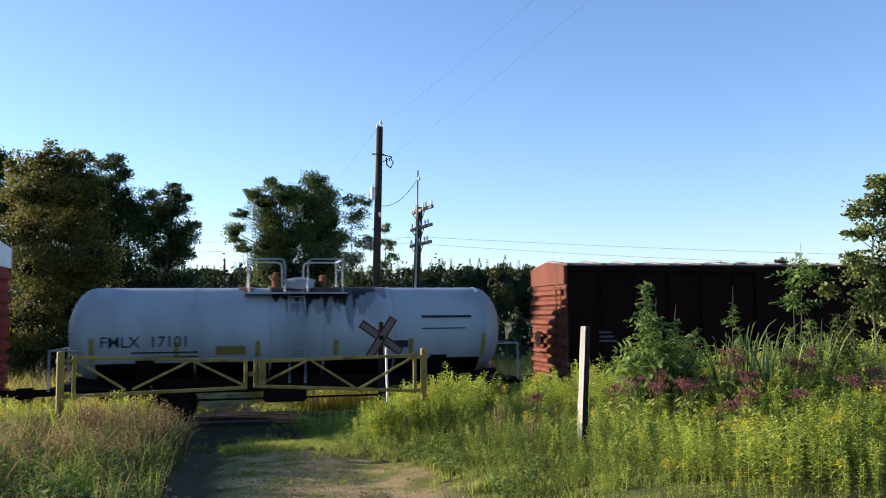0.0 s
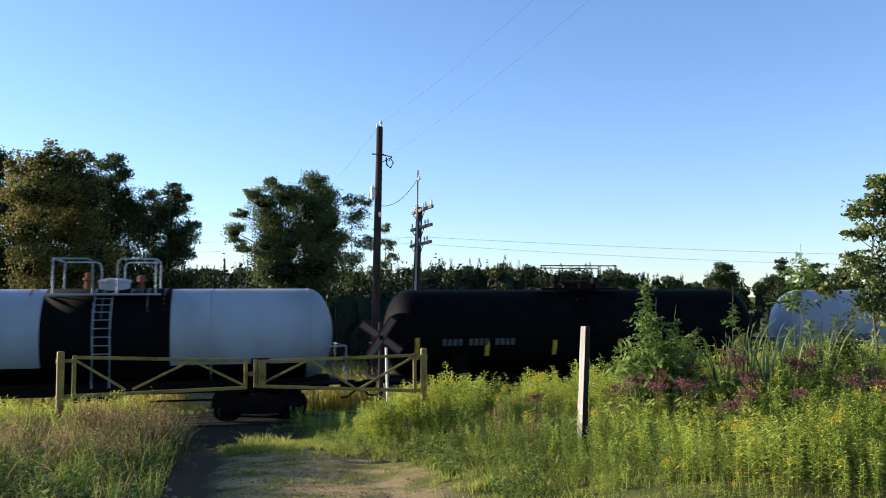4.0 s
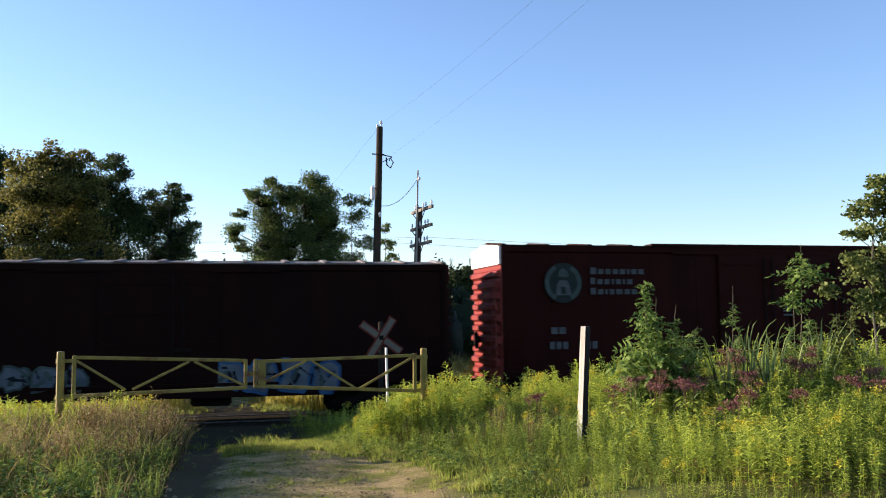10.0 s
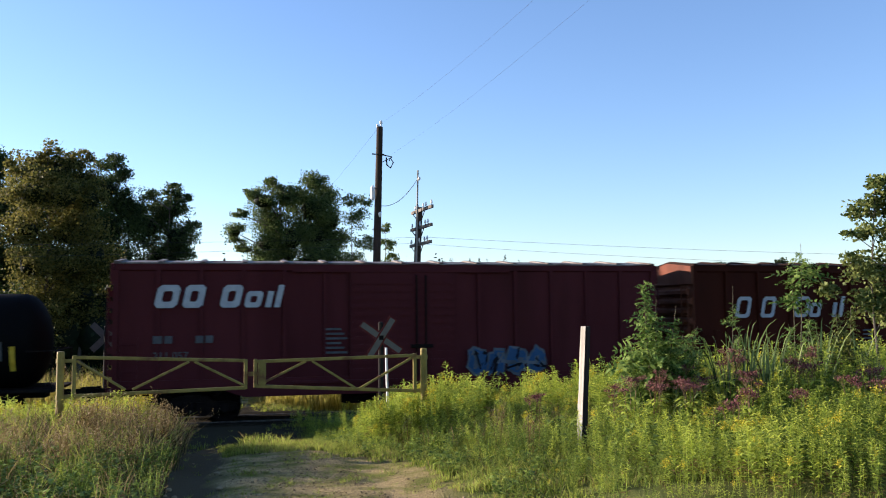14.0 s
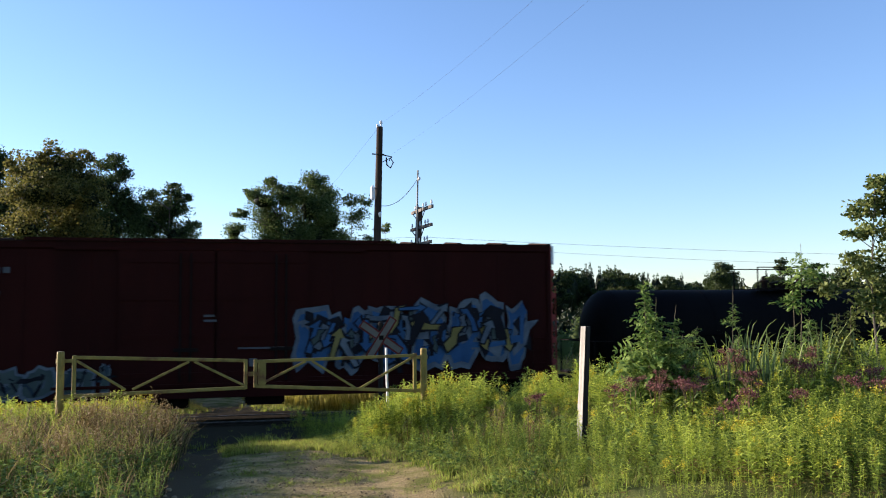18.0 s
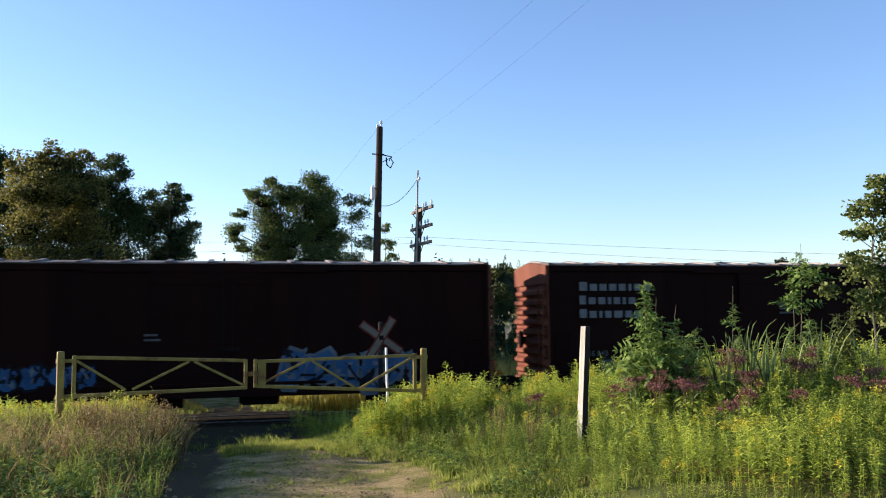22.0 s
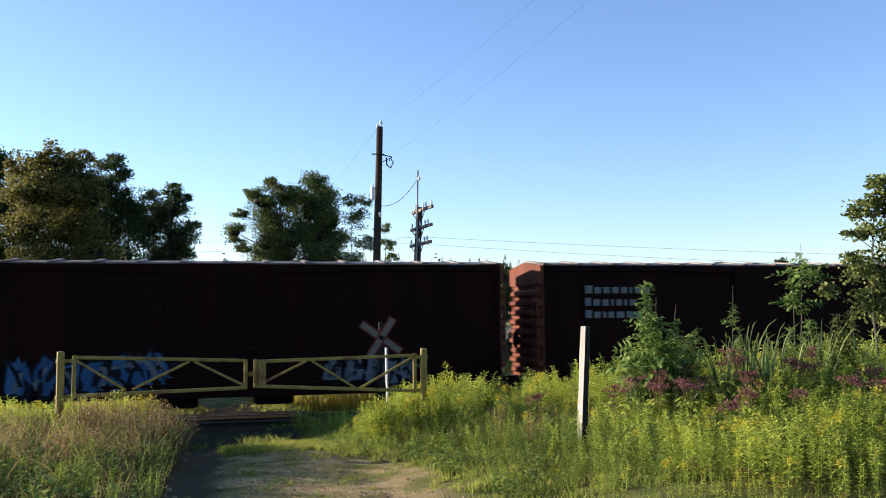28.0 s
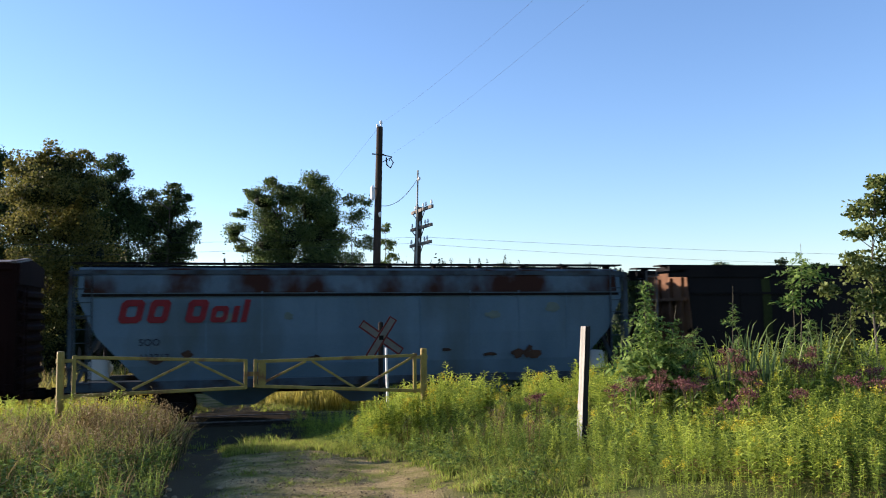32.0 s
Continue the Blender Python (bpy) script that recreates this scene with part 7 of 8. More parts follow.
    for x, y, r in spots(34, 220, 4.0, 10.5, -18.0, -15.0, bank_right):
        leafy.append((x, y, r.uniform(0.7, 1.3), r.randrange(4)))
    set_out("broadleaf_weeds", broad, leafy, [M_BROAD], "squat broad-leaved weeds beside the lane", "weeds")
    set_out("low_weeds", bushes, low, [M_LOWWEED], "low dark green weeds on the bank", "weeds")
    set_out("leafy_weeds", bushes, places, [M_WEED], "bushy green weeds on the bank", "weeds")
    # far side of the track: sunlit tall grass
    places = []
    for x, y, r in spots(9, 2700, -14, 24, 3.2, 13, lambda x, y: 1.0 if beside(x, y) > 0.9 and -0.36 * (y + 26) - 2 < x < 0.85 * (y + 26) else 0.0):
        places.append((x, y, r.uniform(1.5, 2.5) * (0.25 + 0.75 * smooth_step(0.9, 2.6, beside(x, y))), r.randrange(9)))
    set_out("trackside_grass", tall + green, places, [M_HAY, M_HAY, M_SEED], "tall golden grass beyond the track", "grass")
    # reeds and joe-pye weed: single plants
    upright = [reed_clump(70 + s, 1.5, 0.35) for s in range(3)]
    arching = [reed_clump(75 + s, 1.25, 0.85) for s in range(3)]
    rng = random.Random(12)

    def single(name, proto, x, y, size, materials, label, category, group, turn=0.0):
        heap = Heap()
        heap.add(proto[0] * size, proto[1], proto[2])
        ob = heap.mesh(name, materials)
        ob.matrix_world = pose(x, y, ground_z(x, y) - 0.03, 0, 0, turn)
        return tagged(ob, label, category, group)

    for i, (x, y, size) in enumerate(((5.75, -15.3, 0.8), (6.15, -15.0, 0.75), (5.45, -15.6, 0.65), (7.7, -14.6, 0.8), (8.6, -15.3, 0.8), (9.0, -14.6, 0.75))):
        single("reed_clump", arching[i % 3], x, y, size, [M_REED], "clump of long pale green arching reed leaves", "reeds", "reeds on the bank", rng.uniform(0, 360))
    for i, (x, y, size) in enumerate(((6.75, -14.9, 0.92), (7.0, -14.6, 1.0), (7.3, -14.8, 0.95), (7.55, -14.3, 0.95), (7.95, -14.6, 1.0), (8.5, -14.4, 0.95), (9.4, -14.3, 1.0), (9.0, -15.2, 0.95), (9.3, -14.8, 0.9), (6.9, -15.1, 1.05), (7.15, -15.2, 1.1), (7.4, -15.0, 1.0), (8.15, -15.1, 1.05), (8.3, -14.9, 1.1), (6.6, -15.2, 0.95))):
        single("reed_clump", upright[i % 3], x, y, size * 0.96, [M_REED], "clump of upright broad green reed leaves", "reeds", "reeds on the bank", rng.uniform(0, 360))
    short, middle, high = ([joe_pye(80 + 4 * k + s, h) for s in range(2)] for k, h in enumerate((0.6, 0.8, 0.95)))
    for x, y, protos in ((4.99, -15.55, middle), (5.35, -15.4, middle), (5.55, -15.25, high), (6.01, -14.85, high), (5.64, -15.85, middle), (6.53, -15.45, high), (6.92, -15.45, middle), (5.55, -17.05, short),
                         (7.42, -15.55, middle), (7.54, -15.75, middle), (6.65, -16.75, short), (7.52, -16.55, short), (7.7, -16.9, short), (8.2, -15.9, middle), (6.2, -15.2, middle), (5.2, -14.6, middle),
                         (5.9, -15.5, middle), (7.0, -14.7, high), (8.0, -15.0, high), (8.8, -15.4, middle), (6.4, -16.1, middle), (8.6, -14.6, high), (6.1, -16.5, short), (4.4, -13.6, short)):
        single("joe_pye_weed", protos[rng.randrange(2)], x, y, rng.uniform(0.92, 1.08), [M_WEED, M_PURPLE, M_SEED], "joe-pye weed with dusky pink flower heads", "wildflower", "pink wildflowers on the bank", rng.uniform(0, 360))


build_plants()


# ---- saplings and trees ----
def frond(p, base, way, length, rng, mat=0):
    """A feathered leaf: a drooping rib with paired leaflets."""
    base, way = Vector(base), Vector(way).normalized()
    side = way.cross(Vector((rng.uniform(-1, 1), rng.uniform(-1, 1), 0.8))).normalized()
    n = 4
    pts = [base + way * length * u + Vector((0, 0, -0.45 * length * u * u)) for u in np.linspace(0, 1, n + 1)]
    p.stalk([pts[0], pts[2], pts[-1]], 0.0022, mat)
    for k in range(1, n + 1):
        for s in (-1, 1):
            w = (side * s + way * rng.uniform(0.3, 0.8) + Vector((0, 0, rng.uniform(-0.5, 0.5))))
            size = length * (0.46 - 0.04 * k) * rng.uniform(0.8, 1.15)
            p.leaf(pts[k], w, size, size * 0.5, mat, rng.uniform(0.1, 0.6), 2)
    p.leaf(pts[-1], way + Vector((0, 0, -0.4)), length * 0.3, length * 0.11, mat, 0.3, 2)


def sapling(x, y, stems, seed, mat, label, name="sapling"):
    """Upright stems (dx, dy, height, leafy from, leafy to, frond length) with whorls of feathered leaves."""
    rng = random.Random(seed)
    ob = empty(name, pose(x, y, ground_z(x, y) - 0.03))
    tagged(ob, label, "sapling", "saplings on the bank")
    for dx, dy, height, z0, z1, reach in stems:
        bm = bmesh.new()
        way = Vector((dx, dy, 0))
        spine = [way * (0.3 + 0.7 * u) + Vector((0.02 * math.sin(5 * u + seed), 0.02 * math.cos(4 * u), height * u)) for u in np.linspace(0, 1, 7)]
        rod(bm, spine, 0.013, 6, 0.2)
        stem = part("stem", bm, M_TWIG, ob)
        p = Plant(seed * 7 + int(height * 100))
        n = int((z1 - z0) / 0.016)
        for i in range(n):
            u = i / n
            z = (z0 + (z1 - z0) * u) / height
            k = min(5, int(z * 6))
            base = spine[k].lerp(spine[k + 1], z * 6 - k)
            a = i * 2.4 + rng.uniform(-0.4, 0.4)
            length = 1.5 * reach * (1.0 - 0.6 * u) * rng.uniform(0.65, 1.2)
            # lower branches carry several leaves out along a twig
            steps = 2 if reach * (1 - u) > 0.2 else 1
            for j in range(steps):
                out = base + Vector((math.cos(a), math.sin(a), 0.55)) * length * 0.55 * j
                b = a + rng.uniform(-0.9, 0.9) * j
                frond(p, out, (math.cos(b), math.sin(b), rng.uniform(0.3, 1.7)), length * 0.8, rng)
        heap = Heap()
        heap.add(*p.arrays())
        heap.mesh("foliage", [mat], stem)
    return ob


sapling(5.83, -14.6, ((-0.14, 0, 2.22, 0.55, 2.16, 0.32), (0.10, 0.1, 1.98, 0.55, 1.72, 0.32), (0.36, 0.0, 1.86, 0.5, 1.62, 0.28), (0.66, -0.05, 1.55, 0.4, 1.48, 0.26), (-0.42, -0.1, 1.3, 0.3, 1.25, 0.26), (0.2, -0.2, 1.5, 0.4, 1.45, 0.30), (0.5, -0.25, 1.25, 0.3, 1.2, 0.3)),
        1, M_SAPLING, "clump of young ash shoots with feathered green leaves")
sapling(7.34, -14.2, ((0, 0, 2.0, 1.35, 1.72, 0.15), (0.14, 0.1, 1.3, 0.4, 1.25, 0.2)), 2, M_SAPLING, "slim sapling with a bare twig at its tip")
sapling(8.36, -14.4, ((0.03, 0, 2.62, 1.95, 2.45, 0.26), (-0.12, 0.05, 2.12, 1.55, 2.1, 0.22), (0.2, 0.1, 1.5, 0.6, 1.45, 0.26), (-0.3, -0.1, 1.4, 0.4, 1.35, 0.24)), 3, M_SAPLING, "slender sapling with a pale bare stem")
sapling(6.7, -13.8, ((0, 0, 1.35, 0.3, 1.3, 0.24), (0.3, 0, 1.2, 0.3, 1.15, 0.22)), 4, M_SAPLING, "small leafy sapling among the weeds")
sapling(9.3, -14.0, ((0, 0, 1.6, 0.5, 1.55, 0.28), (0.35, 0.1, 1.7, 0.4, 1.6, 0.28), (-0.3, 0.1, 1.35, 0.3, 1.3, 0.26)), 5, M_LEAF_POPLAR, "bushy shoot with yellowing leaves")


def tree(x, y, lobes, seed, mat, label, trunk_r=0.16, leaf=0.105, density=6200, ratio=0.6, group="trees beyond the track", twigs=0, clump=0.34, core=0.55):
    """A tapered trunk, limbs to each lobe of the crown (dx, z, half width, half height), twigs, and leaves in loose sprays."""
    rng, nrm = random.Random(seed), np.random.RandomState(seed)
    ob = empty("tree", pose(x, y, ground_z(x, y) - 0.1))
    tagged(ob, label, "tree", group)
    top = max(l[1] for l in lobes)
    wide = max(abs(l[0]) + l[2] for l in lobes)
    bm = bmesh.new()
    spine = [Vector((0.05 * wide * math.sin(seed + 5 * u) * min(1, 3 * u), 0.05 * wide * math.cos(seed * 2 + 4 * u) * min(1, 3 * u), top * 0.97 * u)) for u in np.linspace(0, 1, 8)]
    rod(bm, spine, trunk_r, 9, 0.15)

    def spine_at(z):
        u = max(0.0, min(0.999, z / (top * 0.97)))
        k = int(u * 7)
        return spine[k].lerp(spine[k + 1], u * 7 - k)

    pts, cores = [], []
    for dx, z, rx, rz in lobes:
        back = rng.uniform(-0.5, 0.5) * min(wide, 1.6 * rx)
        c = Vector((dx, back, z))
        if core and rx * rz > 0.3:
            cores.append((dx, z, rx, rz, back))
        b = spine_at(z - 0.35 * abs(dx) - rz)
        rod(bm, [b, b.lerp(c, 0.5) + Vector((0, 0, 0.1 * rx)), c], trunk_r * 0.3, 5, 0.3)
        sprays = max(7, int(30 * rx * rz / (0.25 + rx * rz)))
        n = int(density * rx * rz / sprays)
        for _ in range(sprays):
            d = Vector((rng.gauss(0, 1), rng.gauss(0, 1), rng.gauss(0.15, 1))).normalized() * rng.uniform(0.45, 1.0)
            q = c + Vector((d.x * rx, d.y * rx, d.z * rz))
            rod(bm, [c, c.lerp(q, 0.55) + Vector((0, 0, 0.04 * rx)), q], trunk_r * 0.07, 3, 0.4)
            s = clump * min(rx, rz) * rng.uniform(0.6, 1.25)
            k = max(4, int(n * rng.uniform(0.5, 1.5)))
            pts.append(np.clip(nrm.normal(0, 1, (k, 3)), -1.7, 1.7) * np.array((s * 1.15, s * 1.15, s * 0.75)) + np.array(q))
    for _ in range(twigs):
        b = spine_at(top * rng.uniform(0.9, 0.97))
        t = b + Vector((rng.uniform(-0.4, 0.4) * wide, 0, top * rng.uniform(0.05, 0.09)))
        rod(bm, [b, b.lerp(t, 0.6) + Vector((0.04, 0, 0)), t], trunk_r * 0.09, 4, 0.25)
    part("trunk", bm, M_BARK, ob)
    q = np.concatenate(pts)
    n = len(q)
    d1 = nrm.normal(0, 1, (n, 3))
    d1[:, 2] *= 0.6
    d1 /= np.linalg.norm(d1, axis=1)[:, None]
    d2 = np.cross(d1, nrm.normal(0, 1, (n, 3)))
    d2 /= np.linalg.norm(d2, axis=1)[:, None] + 1e-6
    ln = (leaf * nrm.uniform(0.6, 1.3, n))[:, None]
    v = np.stack([q - d1 * ln * 0.5, q + d2 * ln * ratio * 0.5, q + d1 * ln * 0.5, q - d2 * ln * ratio * 0.5], 1).reshape(-1, 3)
    heap = Heap()
    heap.add(v, np.arange(4 * n).reshape(-1, 4), np.zeros(n, int))
    # added dark cores: the shade inside the crown put into colour
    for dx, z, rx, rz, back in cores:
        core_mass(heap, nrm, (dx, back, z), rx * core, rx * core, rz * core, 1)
    heap.mesh("crown", [mat, M_LEAF_SHADE], ob)
    return ob


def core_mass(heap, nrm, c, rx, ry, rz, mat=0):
    """A lumpy solid added inside a crown to block light, hidden under its leaves."""
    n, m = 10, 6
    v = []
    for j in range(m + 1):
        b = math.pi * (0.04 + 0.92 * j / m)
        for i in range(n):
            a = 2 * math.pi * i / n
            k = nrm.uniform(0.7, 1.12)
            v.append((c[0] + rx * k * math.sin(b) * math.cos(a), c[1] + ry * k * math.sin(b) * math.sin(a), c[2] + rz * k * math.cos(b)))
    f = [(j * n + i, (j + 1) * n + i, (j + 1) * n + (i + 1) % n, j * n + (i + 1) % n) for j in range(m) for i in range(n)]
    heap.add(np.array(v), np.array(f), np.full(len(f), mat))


# group beside the track: olive poplars before darker trees
tree(-7.63, 13.0, ((0.06, 10.1, 0.5, 0.42), (-0.58, 9.5, 0.85, 0.62), (0.45, 9.3, 0.9, 0.7), (-1.3, 9.2, 0.42, 0.6), (-0.25, 8.2, 1.3, 0.9), (0.77, 8.1, 0.9, 0.8), (-0.69, 6.8, 0.95, 0.78), (0.62, 6.7, 1.05, 0.9), (-0.4, 5.3, 1.05, 0.9),
                   (1.1, 5.3, 1.0, 0.8), (0.0, 3.65, 1.4, 1.0), (-0.36, 2.0, 1.3, 0.95)), 11, M_LEAF_OLIVE, "tall poplar turning olive and brown", 0.10, 0.115, 3600, 0.7, twigs=7, clump=0.3, core=0.5)
tree(-6.33, 13.5, ((-0.1, 9.85, 0.6, 0.43), (-0.18, 9.0, 0.85, 0.67), (0.33, 8.2, 0.8, 0.7), (-0.1, 7.0, 0.95, 0.85), (0.5, 5.8, 0.95, 0.95), (0, 4.1, 1.2, 1.2)), 12, M_LEAF_OLIVE, "slim poplar with browning leaves", 0.09, 0.115, 4200, 0.7, twigs=9)
tree(-10.67, 16.0, ((0.57, 10.0, 0.3, 0.55), (-0.1, 9.95, 1.1, 0.8), (0.3, 8.4, 1.15, 1.1), (-0.35, 6.7, 1.5, 1.5), (0.8, 5.4, 1.0, 1.25), (0.2, 3.2, 1.5, 1.5)), 13, M_LEAF_DARK, "dark leafy tree at the wood's edge", 0.18)
tree(-5.55, 18.0, ((0.0, 10.5, 0.48, 0.46), (0.27, 9.85, 0.48, 0.43), (-0.66, 10.4, 0.48, 0.38), (-0.4, 9.3, 1.05, 0.7), (0.27, 8.4, 0.9, 0.8), (-0.35, 7.4, 1.5, 1.2), (0.8, 7.4, 0.64, 0.7), (0.0, 5.5, 1.7, 1.4), (0.36, 3.1, 1.9, 1.6)),
     14, M_LEAF_DARK, "tall dark leafy tree with an uneven crown", 0.2)
tree(-3.15, 18.5, ((0.08, 9.4, 0.55, 0.4), (-0.92, 9.1, 0.47, 0.36), (0.73, 9.05, 0.4, 0.33), (-0.17, 8.45, 1.2, 0.72), (1.12, 7.65, 0.47, 0.33), (-0.95, 7.6, 0.88, 0.83), (0.38, 7.1, 0.94, 0.77), (0.77, 6.1, 0.55, 0.5), (-0.4, 6.1, 1.27, 1.0),
                   (-1.46, 8.3, 0.44, 0.44), (0.1, 4.2, 1.43, 1.27)), 15, M_LEAF_DARK, "dark leafy tree with a rounded ragged crown", 0.16, clump=0.3)
tree(-9.0, 20.0, ((0, 9.6, 1.3, 0.9), (0.9, 8.3, 1.4, 1.1), (-1, 8, 1.5, 1.2), (0, 6, 2.0, 1.5), (0.5, 3.5, 2.2, 1.8)), 16, M_LEAF_DARK, "dark leafy tree deep in the group", 0.2)
# group behind the poles
tree(2.39, 23.0, ((-0.4, 10.35, 0.62, 0.47), (-1.4, 9.8, 0.53, 0.28), (-0.84, 9.4, 0.94, 0.62), (0.33, 9.7, 0.87, 0.62), (-0.4, 8.4, 1.3, 0.94), (-2.1, 8.7, 0.62, 0.3), (-2.4, 7.75, 0.62, 0.56), (-1.86, 6.9, 0.62, 0.4), (-0.5, 7.1, 1.2, 0.94),
                  (0.84, 7.4, 1.1, 1.0), (0.23, 5.5, 1.87, 1.25), (0.24, 3.3, 2.2, 1.55)), 17, M_LEAF_MID, "broad green tree with bare twigs on top", 0.2, 0.11, 5200, twigs=8, clump=0.3)
tree(4.58, 24.0, ((-0.18, 10.6, 0.84, 0.58), (-1.0, 9.9, 0.9, 0.7), (0.63, 9.85, 0.7, 0.84), (-0.33, 9.1, 1.35, 1.1), (0.96, 8.55, 0.64, 0.9), (0, 7.6, 1.5, 1.0), (1.0, 7.0, 0.64, 0.84), (-0.14, 5.9, 1.8, 1.3), (0, 3.3, 1.9, 1.6)),
     18, M_LEAF_MID, "round-topped green tree with dense leaves", 0.2, 0.11, 5800)
tree(6.64, 24.0, ((-0.12, 9.75, 0.65, 0.42), (0.8, 9.7, 0.39, 0.39), (0.2, 8.7, 0.78, 0.58), (-0.5, 7.7, 0.58, 0.52), (0.6, 7.3, 0.7, 0.52), (-0.06, 6.35, 0.84, 0.45), (0.33, 4.9, 0.97, 0.97)), 19, M_LEAF_MID, "light airy tree with thin foliage", 0.07, 0.12, 2900, core=0)
tree(8.63, 24.5, ((-0.17, 8.3, 0.56, 0.3), (0.23, 7.3, 0.6, 0.36), (0.43, 6.45, 0.5, 0.3), (-0.12, 5.9, 0.73, 0.4), (0.08, 4.3, 0.73, 1.0)), 23, M_LEAF_MID, "thin young tree with sparse leaves", 0.06, 0.12, 2900, core=0)
# young poplar close by on the bank
tree(10.41, -13.6, ((-0.07, 3.83, 0.23, 0.16), (-0.36, 3.33, 0.17, 0.12), (0, 3.4, 0.27, 0.2), (-0.42, 2.97, 0.12, 0.1), (-0.05, 2.92, 0.27, 0.22), (0.25, 3.6, 0.18, 0.21), (-0.51, 2.54, 0.12, 0.13), (-0.24, 2.32, 0.25, 0.25), (0.1, 2.5, 0.27, 0.32),
                    (0, 1.95, 0.28, 0.25), (-0.77, 2.0, 0.2, 0.12), (0.57, 2.9, 0.38, 0.56), (0.72, 3.67, 0.28, 0.38), (0.4, 1.86, 0.38, 0.38)), 21, M_LEAF_POPLAR, "young poplar with small yellow-green leaves", 0.03, 0.07, 9500, 0.78, "saplings on the bank", clump=0.42, core=0)


def leaf_cloud(nrm, q, d1, size, ratio=0.64):
    d1 = d1 / np.linalg.norm(d1, axis=1)[:, None]
    d2 = np.cross(d1, nrm.normal(0, 1, q.shape))
    d2 /= np.linalg.norm(d2, axis=1)[:, None] + 1e-6
    d1, d2 = d1 * size[:, None] * 0.5, d2 * size[:, None] * ratio * 0.5
    return np.stack([q - d1, q + d2, q + d1, q - d2], 1).reshape(-1, 3)


def shrub_belt(name, seed, n, x0, x1, y0, y1, h0, h1, mat, label, leaf=0.22, per=260, keep=None):
    nrm = np.random.RandomState(seed)
    heap = Heap()
    for _ in range(n):
        x, y = nrm.uniform(x0, x1), nrm.uniform(y0, y1)
        if keep and not keep(x, y):
            continue
        h = nrm.uniform(h0, h1)
        u = nrm.uniform(0, 1, per)
        a = nrm.uniform(0, 6.283, per)
        rad = h * 0.42 * np.sqrt(nrm.uniform(0, 1, per)) * np.sin(np.pi * np.clip(0.25 + u * 0.72, 0, 1))
        q = np.stack([x + rad * np.cos(a), y + rad * np.sin(a), ground_z(x, y) + h * u + nrm.normal(0, 0.08 * h, per)], 1)
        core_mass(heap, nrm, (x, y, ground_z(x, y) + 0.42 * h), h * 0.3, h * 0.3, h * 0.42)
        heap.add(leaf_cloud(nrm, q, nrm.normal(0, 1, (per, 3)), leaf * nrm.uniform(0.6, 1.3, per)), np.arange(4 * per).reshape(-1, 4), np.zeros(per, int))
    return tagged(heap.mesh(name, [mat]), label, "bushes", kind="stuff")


# undergrowth and thickets: the shade under the trees is put into their leaf colour
shrub_belt("undergrowth", 31, 230, -20, 12, 14, 28, 2.0, 5.4, M_LEAF_SHADE, "undergrowth below the trees with shade put into its dark colour", 0.22, 230, lambda x, y: abs(x - lane_x(y)) > 1.6 or y > 15)
shrub_belt("dark_thicket", 33, 150, 9, 75, 26, 50, 1.6, 3.6, M_LEAF_SHADE, "thicket along the far side of the field, coloured dark as shaded", 0.3, 220)
shrub_belt("back_thicket", 34, 70, -26, 12, 28, 37, 3.0, 6.0, M_LEAF_SHADE, "thicket behind the trees, coloured dark as shaded", 0.26, 200)
shrub_belt("low_bushes", 32, 26, 10, 40, 23, 30, 1.4, 2.6, M_LEAF_MID, "low sunlit bushes beyond the track", 0.2, 260)


def bare_stems():
    bm = bmesh.new()
    rng = random.Random(8)
    for _ in range(14):
        x = 3.0 + rng.uniform(-0.9, 0.9)
        pts = [(x, 9.0 + rng.uniform(-0.5, 0.5), -0.3)]
        for k in range(4):
            pts.append((pts[-1][0] + rng.uniform(-0.12, 0.16), pts[-1][1], pts[-1][2] + rng.uniform(0.7, 1.2)))
        rod(bm, pts, 0.022, 5, 0.25)
    tagged(finish(bm, "bare_shrub", M_BARK), "leafless grey shrub stems beyond the track", "shrub")


bare_stems()
sp = sapling(8.6, 3.9, ((0, 0, 1.9, 0.4, 1.8, 0.4), (0.4, 0.1, 1.6, 0.3, 1.5, 0.4), (-0.4, 0, 1.7, 0.3, 1.6, 0.4), (0.1, -0.3, 1.3, 0.2, 1.25, 0.4)), 41, M_SUMAC, "low bush with orange autumn leaves beyond the track", "autumn_bush")
tagged(sp, category="bush", group="bushes beyond the track")


# ---- distant woods ----
def wood_top(x):
    """Height of the wood's skyline above the rails along x."""
    return 14.3 - 2.9 * smooth_step(78, 106, x) + 0.5 * smooth_step(106, 130, x) + 0.9 * math.exp(-((x - 54) / 7) ** 2)


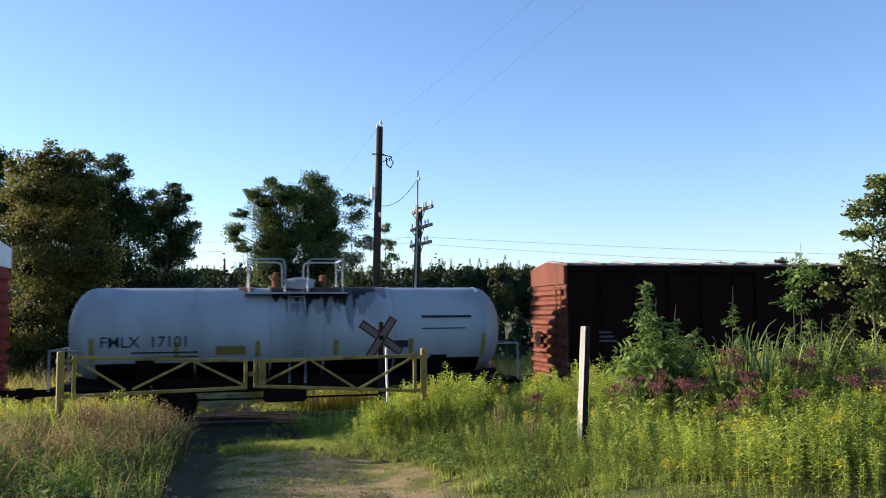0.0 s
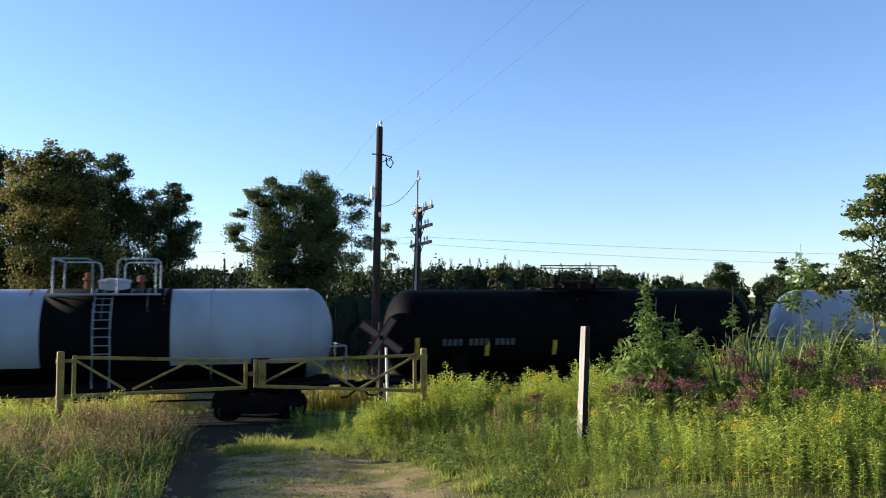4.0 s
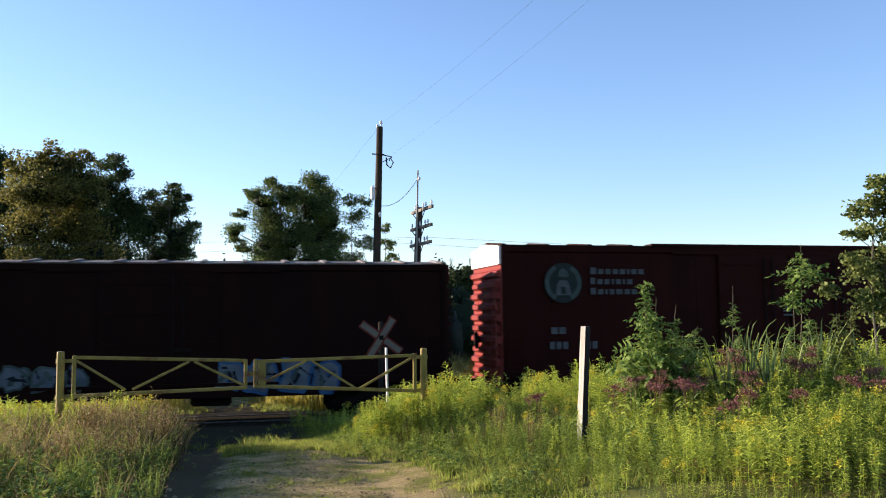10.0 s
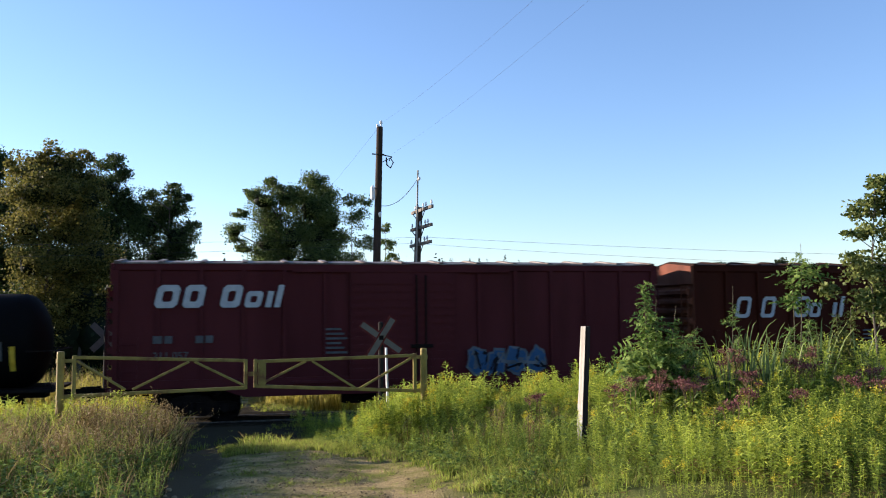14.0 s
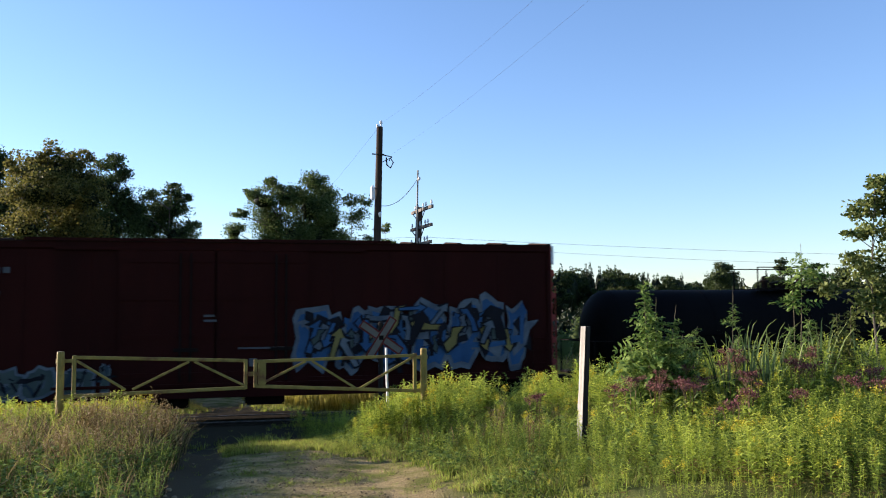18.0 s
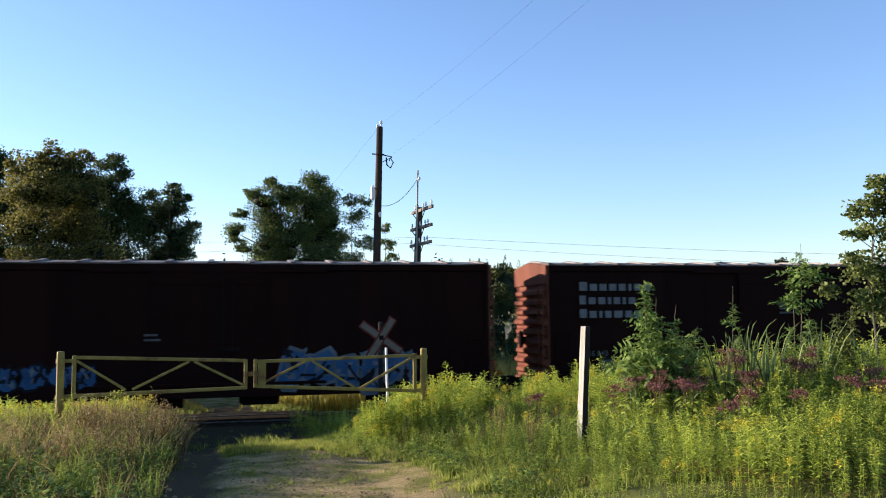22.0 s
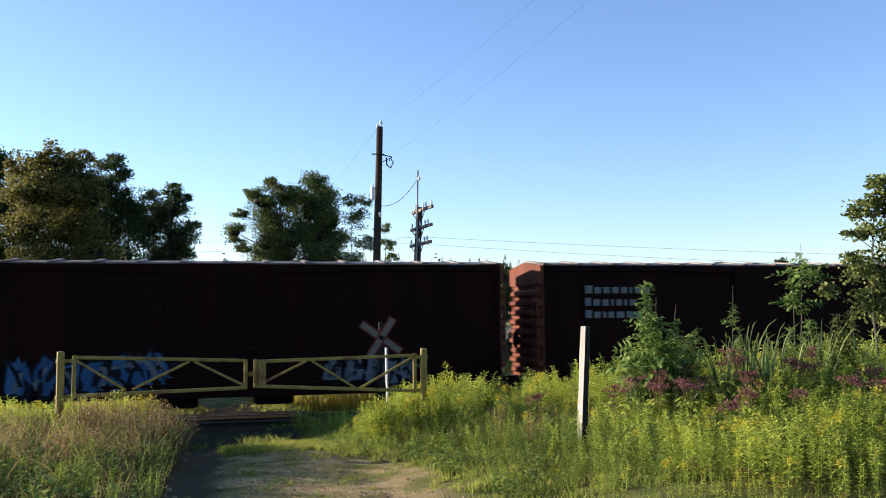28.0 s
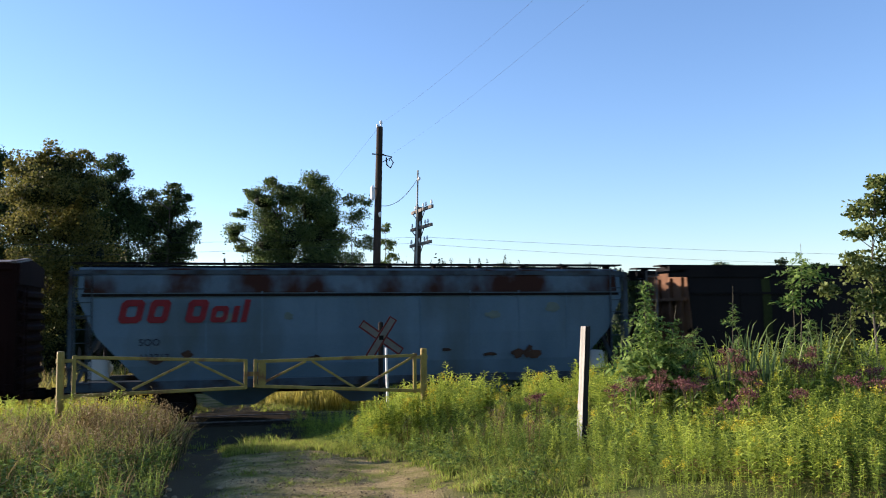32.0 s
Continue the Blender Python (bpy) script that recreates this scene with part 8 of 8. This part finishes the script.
def far_woods():
    nrm = np.random.RandomState(4)
    for name, mat, kind, label in (("far_conifers", M_CONIFER, 0, "distant belt of dark conifers"), ("far_leafy_wood", M_FARLEAF, 1, "distant leafy wood touched by the sun"), ("far_sunlit_crowns", M_FARGOLD, 2, "distant yellowing crowns in the sun")):
        heap = Heap()
        x = -90.0
        while x < 215:
            dense = 1.0 if -20 < x < 150 else 2.2
            x += (1.5, 1.9, 5.5)[kind] * dense * nrm.uniform(0.5, 1.5)
            y = (165, 155, 148)[kind] + nrm.uniform(-10, 12)
            if kind and nrm.uniform() < 0.3 * smooth_step(76, 92, x):
                continue
            tall = wood_top(x) * (y + 26) / 186 + nrm.normal(0, 0.5)
            base = ground_z(x, y)
            h = tall - base - (0.6, 0.5, 1.6)[kind] + (1.1 * nrm.uniform() ** 3 if kind == 0 else 0)
            if kind == 0:
                k = 520
                u = 1 - nrm.uniform(0, 1, k) ** 0.75 * 0.8
                a = nrm.uniform(0, 6.283, k)
                tier = 0.65 + 0.35 * np.sin(u * 40 + nrm.uniform(0, 6))
                rad = h * nrm.uniform(0.16, 0.22) * (1.03 - u) ** 0.85 * tier * np.sqrt(nrm.uniform(0.25, 1, k)) + 0.08
                q = np.stack([x + rad * np.cos(a), y + rad * np.sin(a), base + h * u - rad * 0.25], 1)
                d1 = np.stack([np.cos(a), np.sin(a), nrm.uniform(-0.8, 0.1, k)], 1)
                size = nrm.uniform(0.35, 0.7, k) * (1.3 - 0.7 * u)
            else:
                parts = []
                for _ in range(nrm.randint(6, 10)):
                    r = h * nrm.uniform(0.09, 0.16)
                    c = np.array((x + nrm.uniform(-0.2, 0.2) * h, y + nrm.uniform(-0.2, 0.2) * h, base + h * nrm.uniform(0.45, 0.98) - r))
                    d = nrm.normal(0, 1, (170, 3))
                    d /= np.linalg.norm(d, axis=1)[:, None]
                    parts.append(c + d * r * nrm.uniform(0.6, 1.08, (170, 1)) * np.array((1.15, 1.15, 0.85)))
                q = np.concatenate(parts)
                d1 = nrm.normal(0, 1, q.shape)
                size = nrm.uniform(0.35, 0.7, len(q))
            # added core in the darkened leaf colour stands for shade within the wood
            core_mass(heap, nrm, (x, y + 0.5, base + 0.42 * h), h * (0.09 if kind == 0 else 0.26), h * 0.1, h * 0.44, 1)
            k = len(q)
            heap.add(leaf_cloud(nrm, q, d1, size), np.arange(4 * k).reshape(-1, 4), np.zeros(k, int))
        tagged(heap.mesh(name, [mat, M_LEAF_SHADE]), label, "woods", kind="stuff")


far_woods()
for x, y, sd, lobes in ((53.1, 62, 61, ((0.4, 7.5, 1.3, 0.65), (-0.9, 6.6, 1.3, 0.8), (1.5, 6.5, 1.15, 0.76), (0.2, 5.7, 1.9, 1.0), (0, 4.2, 1.9, 1.0))),
                        (63.6, 66, 62, ((0.64, 8.5, 0.8, 0.4), (-0.55, 7.7, 0.74, 0.47), (1.1, 7.4, 0.9, 0.55), (-0.16, 6.2, 1.35, 0.8), (0, 4.5, 1.6, 1.0))),
                        (70.7, 70, 63, ((0.5, 8.2, 0.8, 0.5), (0, 7.3, 1.0, 0.65), (0.3, 6.2, 1.4, 0.85), (0, 4.5, 1.6, 1.0))),
                        (67.0, 60, 64, ((0.4, 7.2, 0.9, 0.5), (-0.4, 6.5, 1.15, 0.65), (0.8, 5.8, 1.5, 0.9), (0, 4.2, 1.6, 1.0)))):
    tree(x, y, lobes, sd, M_FARLEAF, "lone leafy tree standing in the far field", 0.12, 0.24, 1100)


# ---- movement ----
def motions():
    for car, x in TRAIN:
        walk(car, [(t, pose(x + SPEED * t, 0, 0)) for t in (0.0, 16.0, 32.0)])
    # wheels turn once in every 2.64 m; all leading and all trailing wheelsets share their keys
    for wheels in WHEELS:
        first = wheels[0]
        where = first.location.copy()
        turn = SPEED / 30 / 0.42
        walk(first, [(i / 30, Matrix.Translation(where) @ Matrix.Rotation(turn * i, 4, "Y")) for i in range(961)])
        keys = first.animation_data
        for other in wheels[1:]:
            other.rotation_mode = "QUATERNION"
            data = other.animation_data_create()
            data.action = keys.action
            data.action_slot = keys.action_slot


motions()
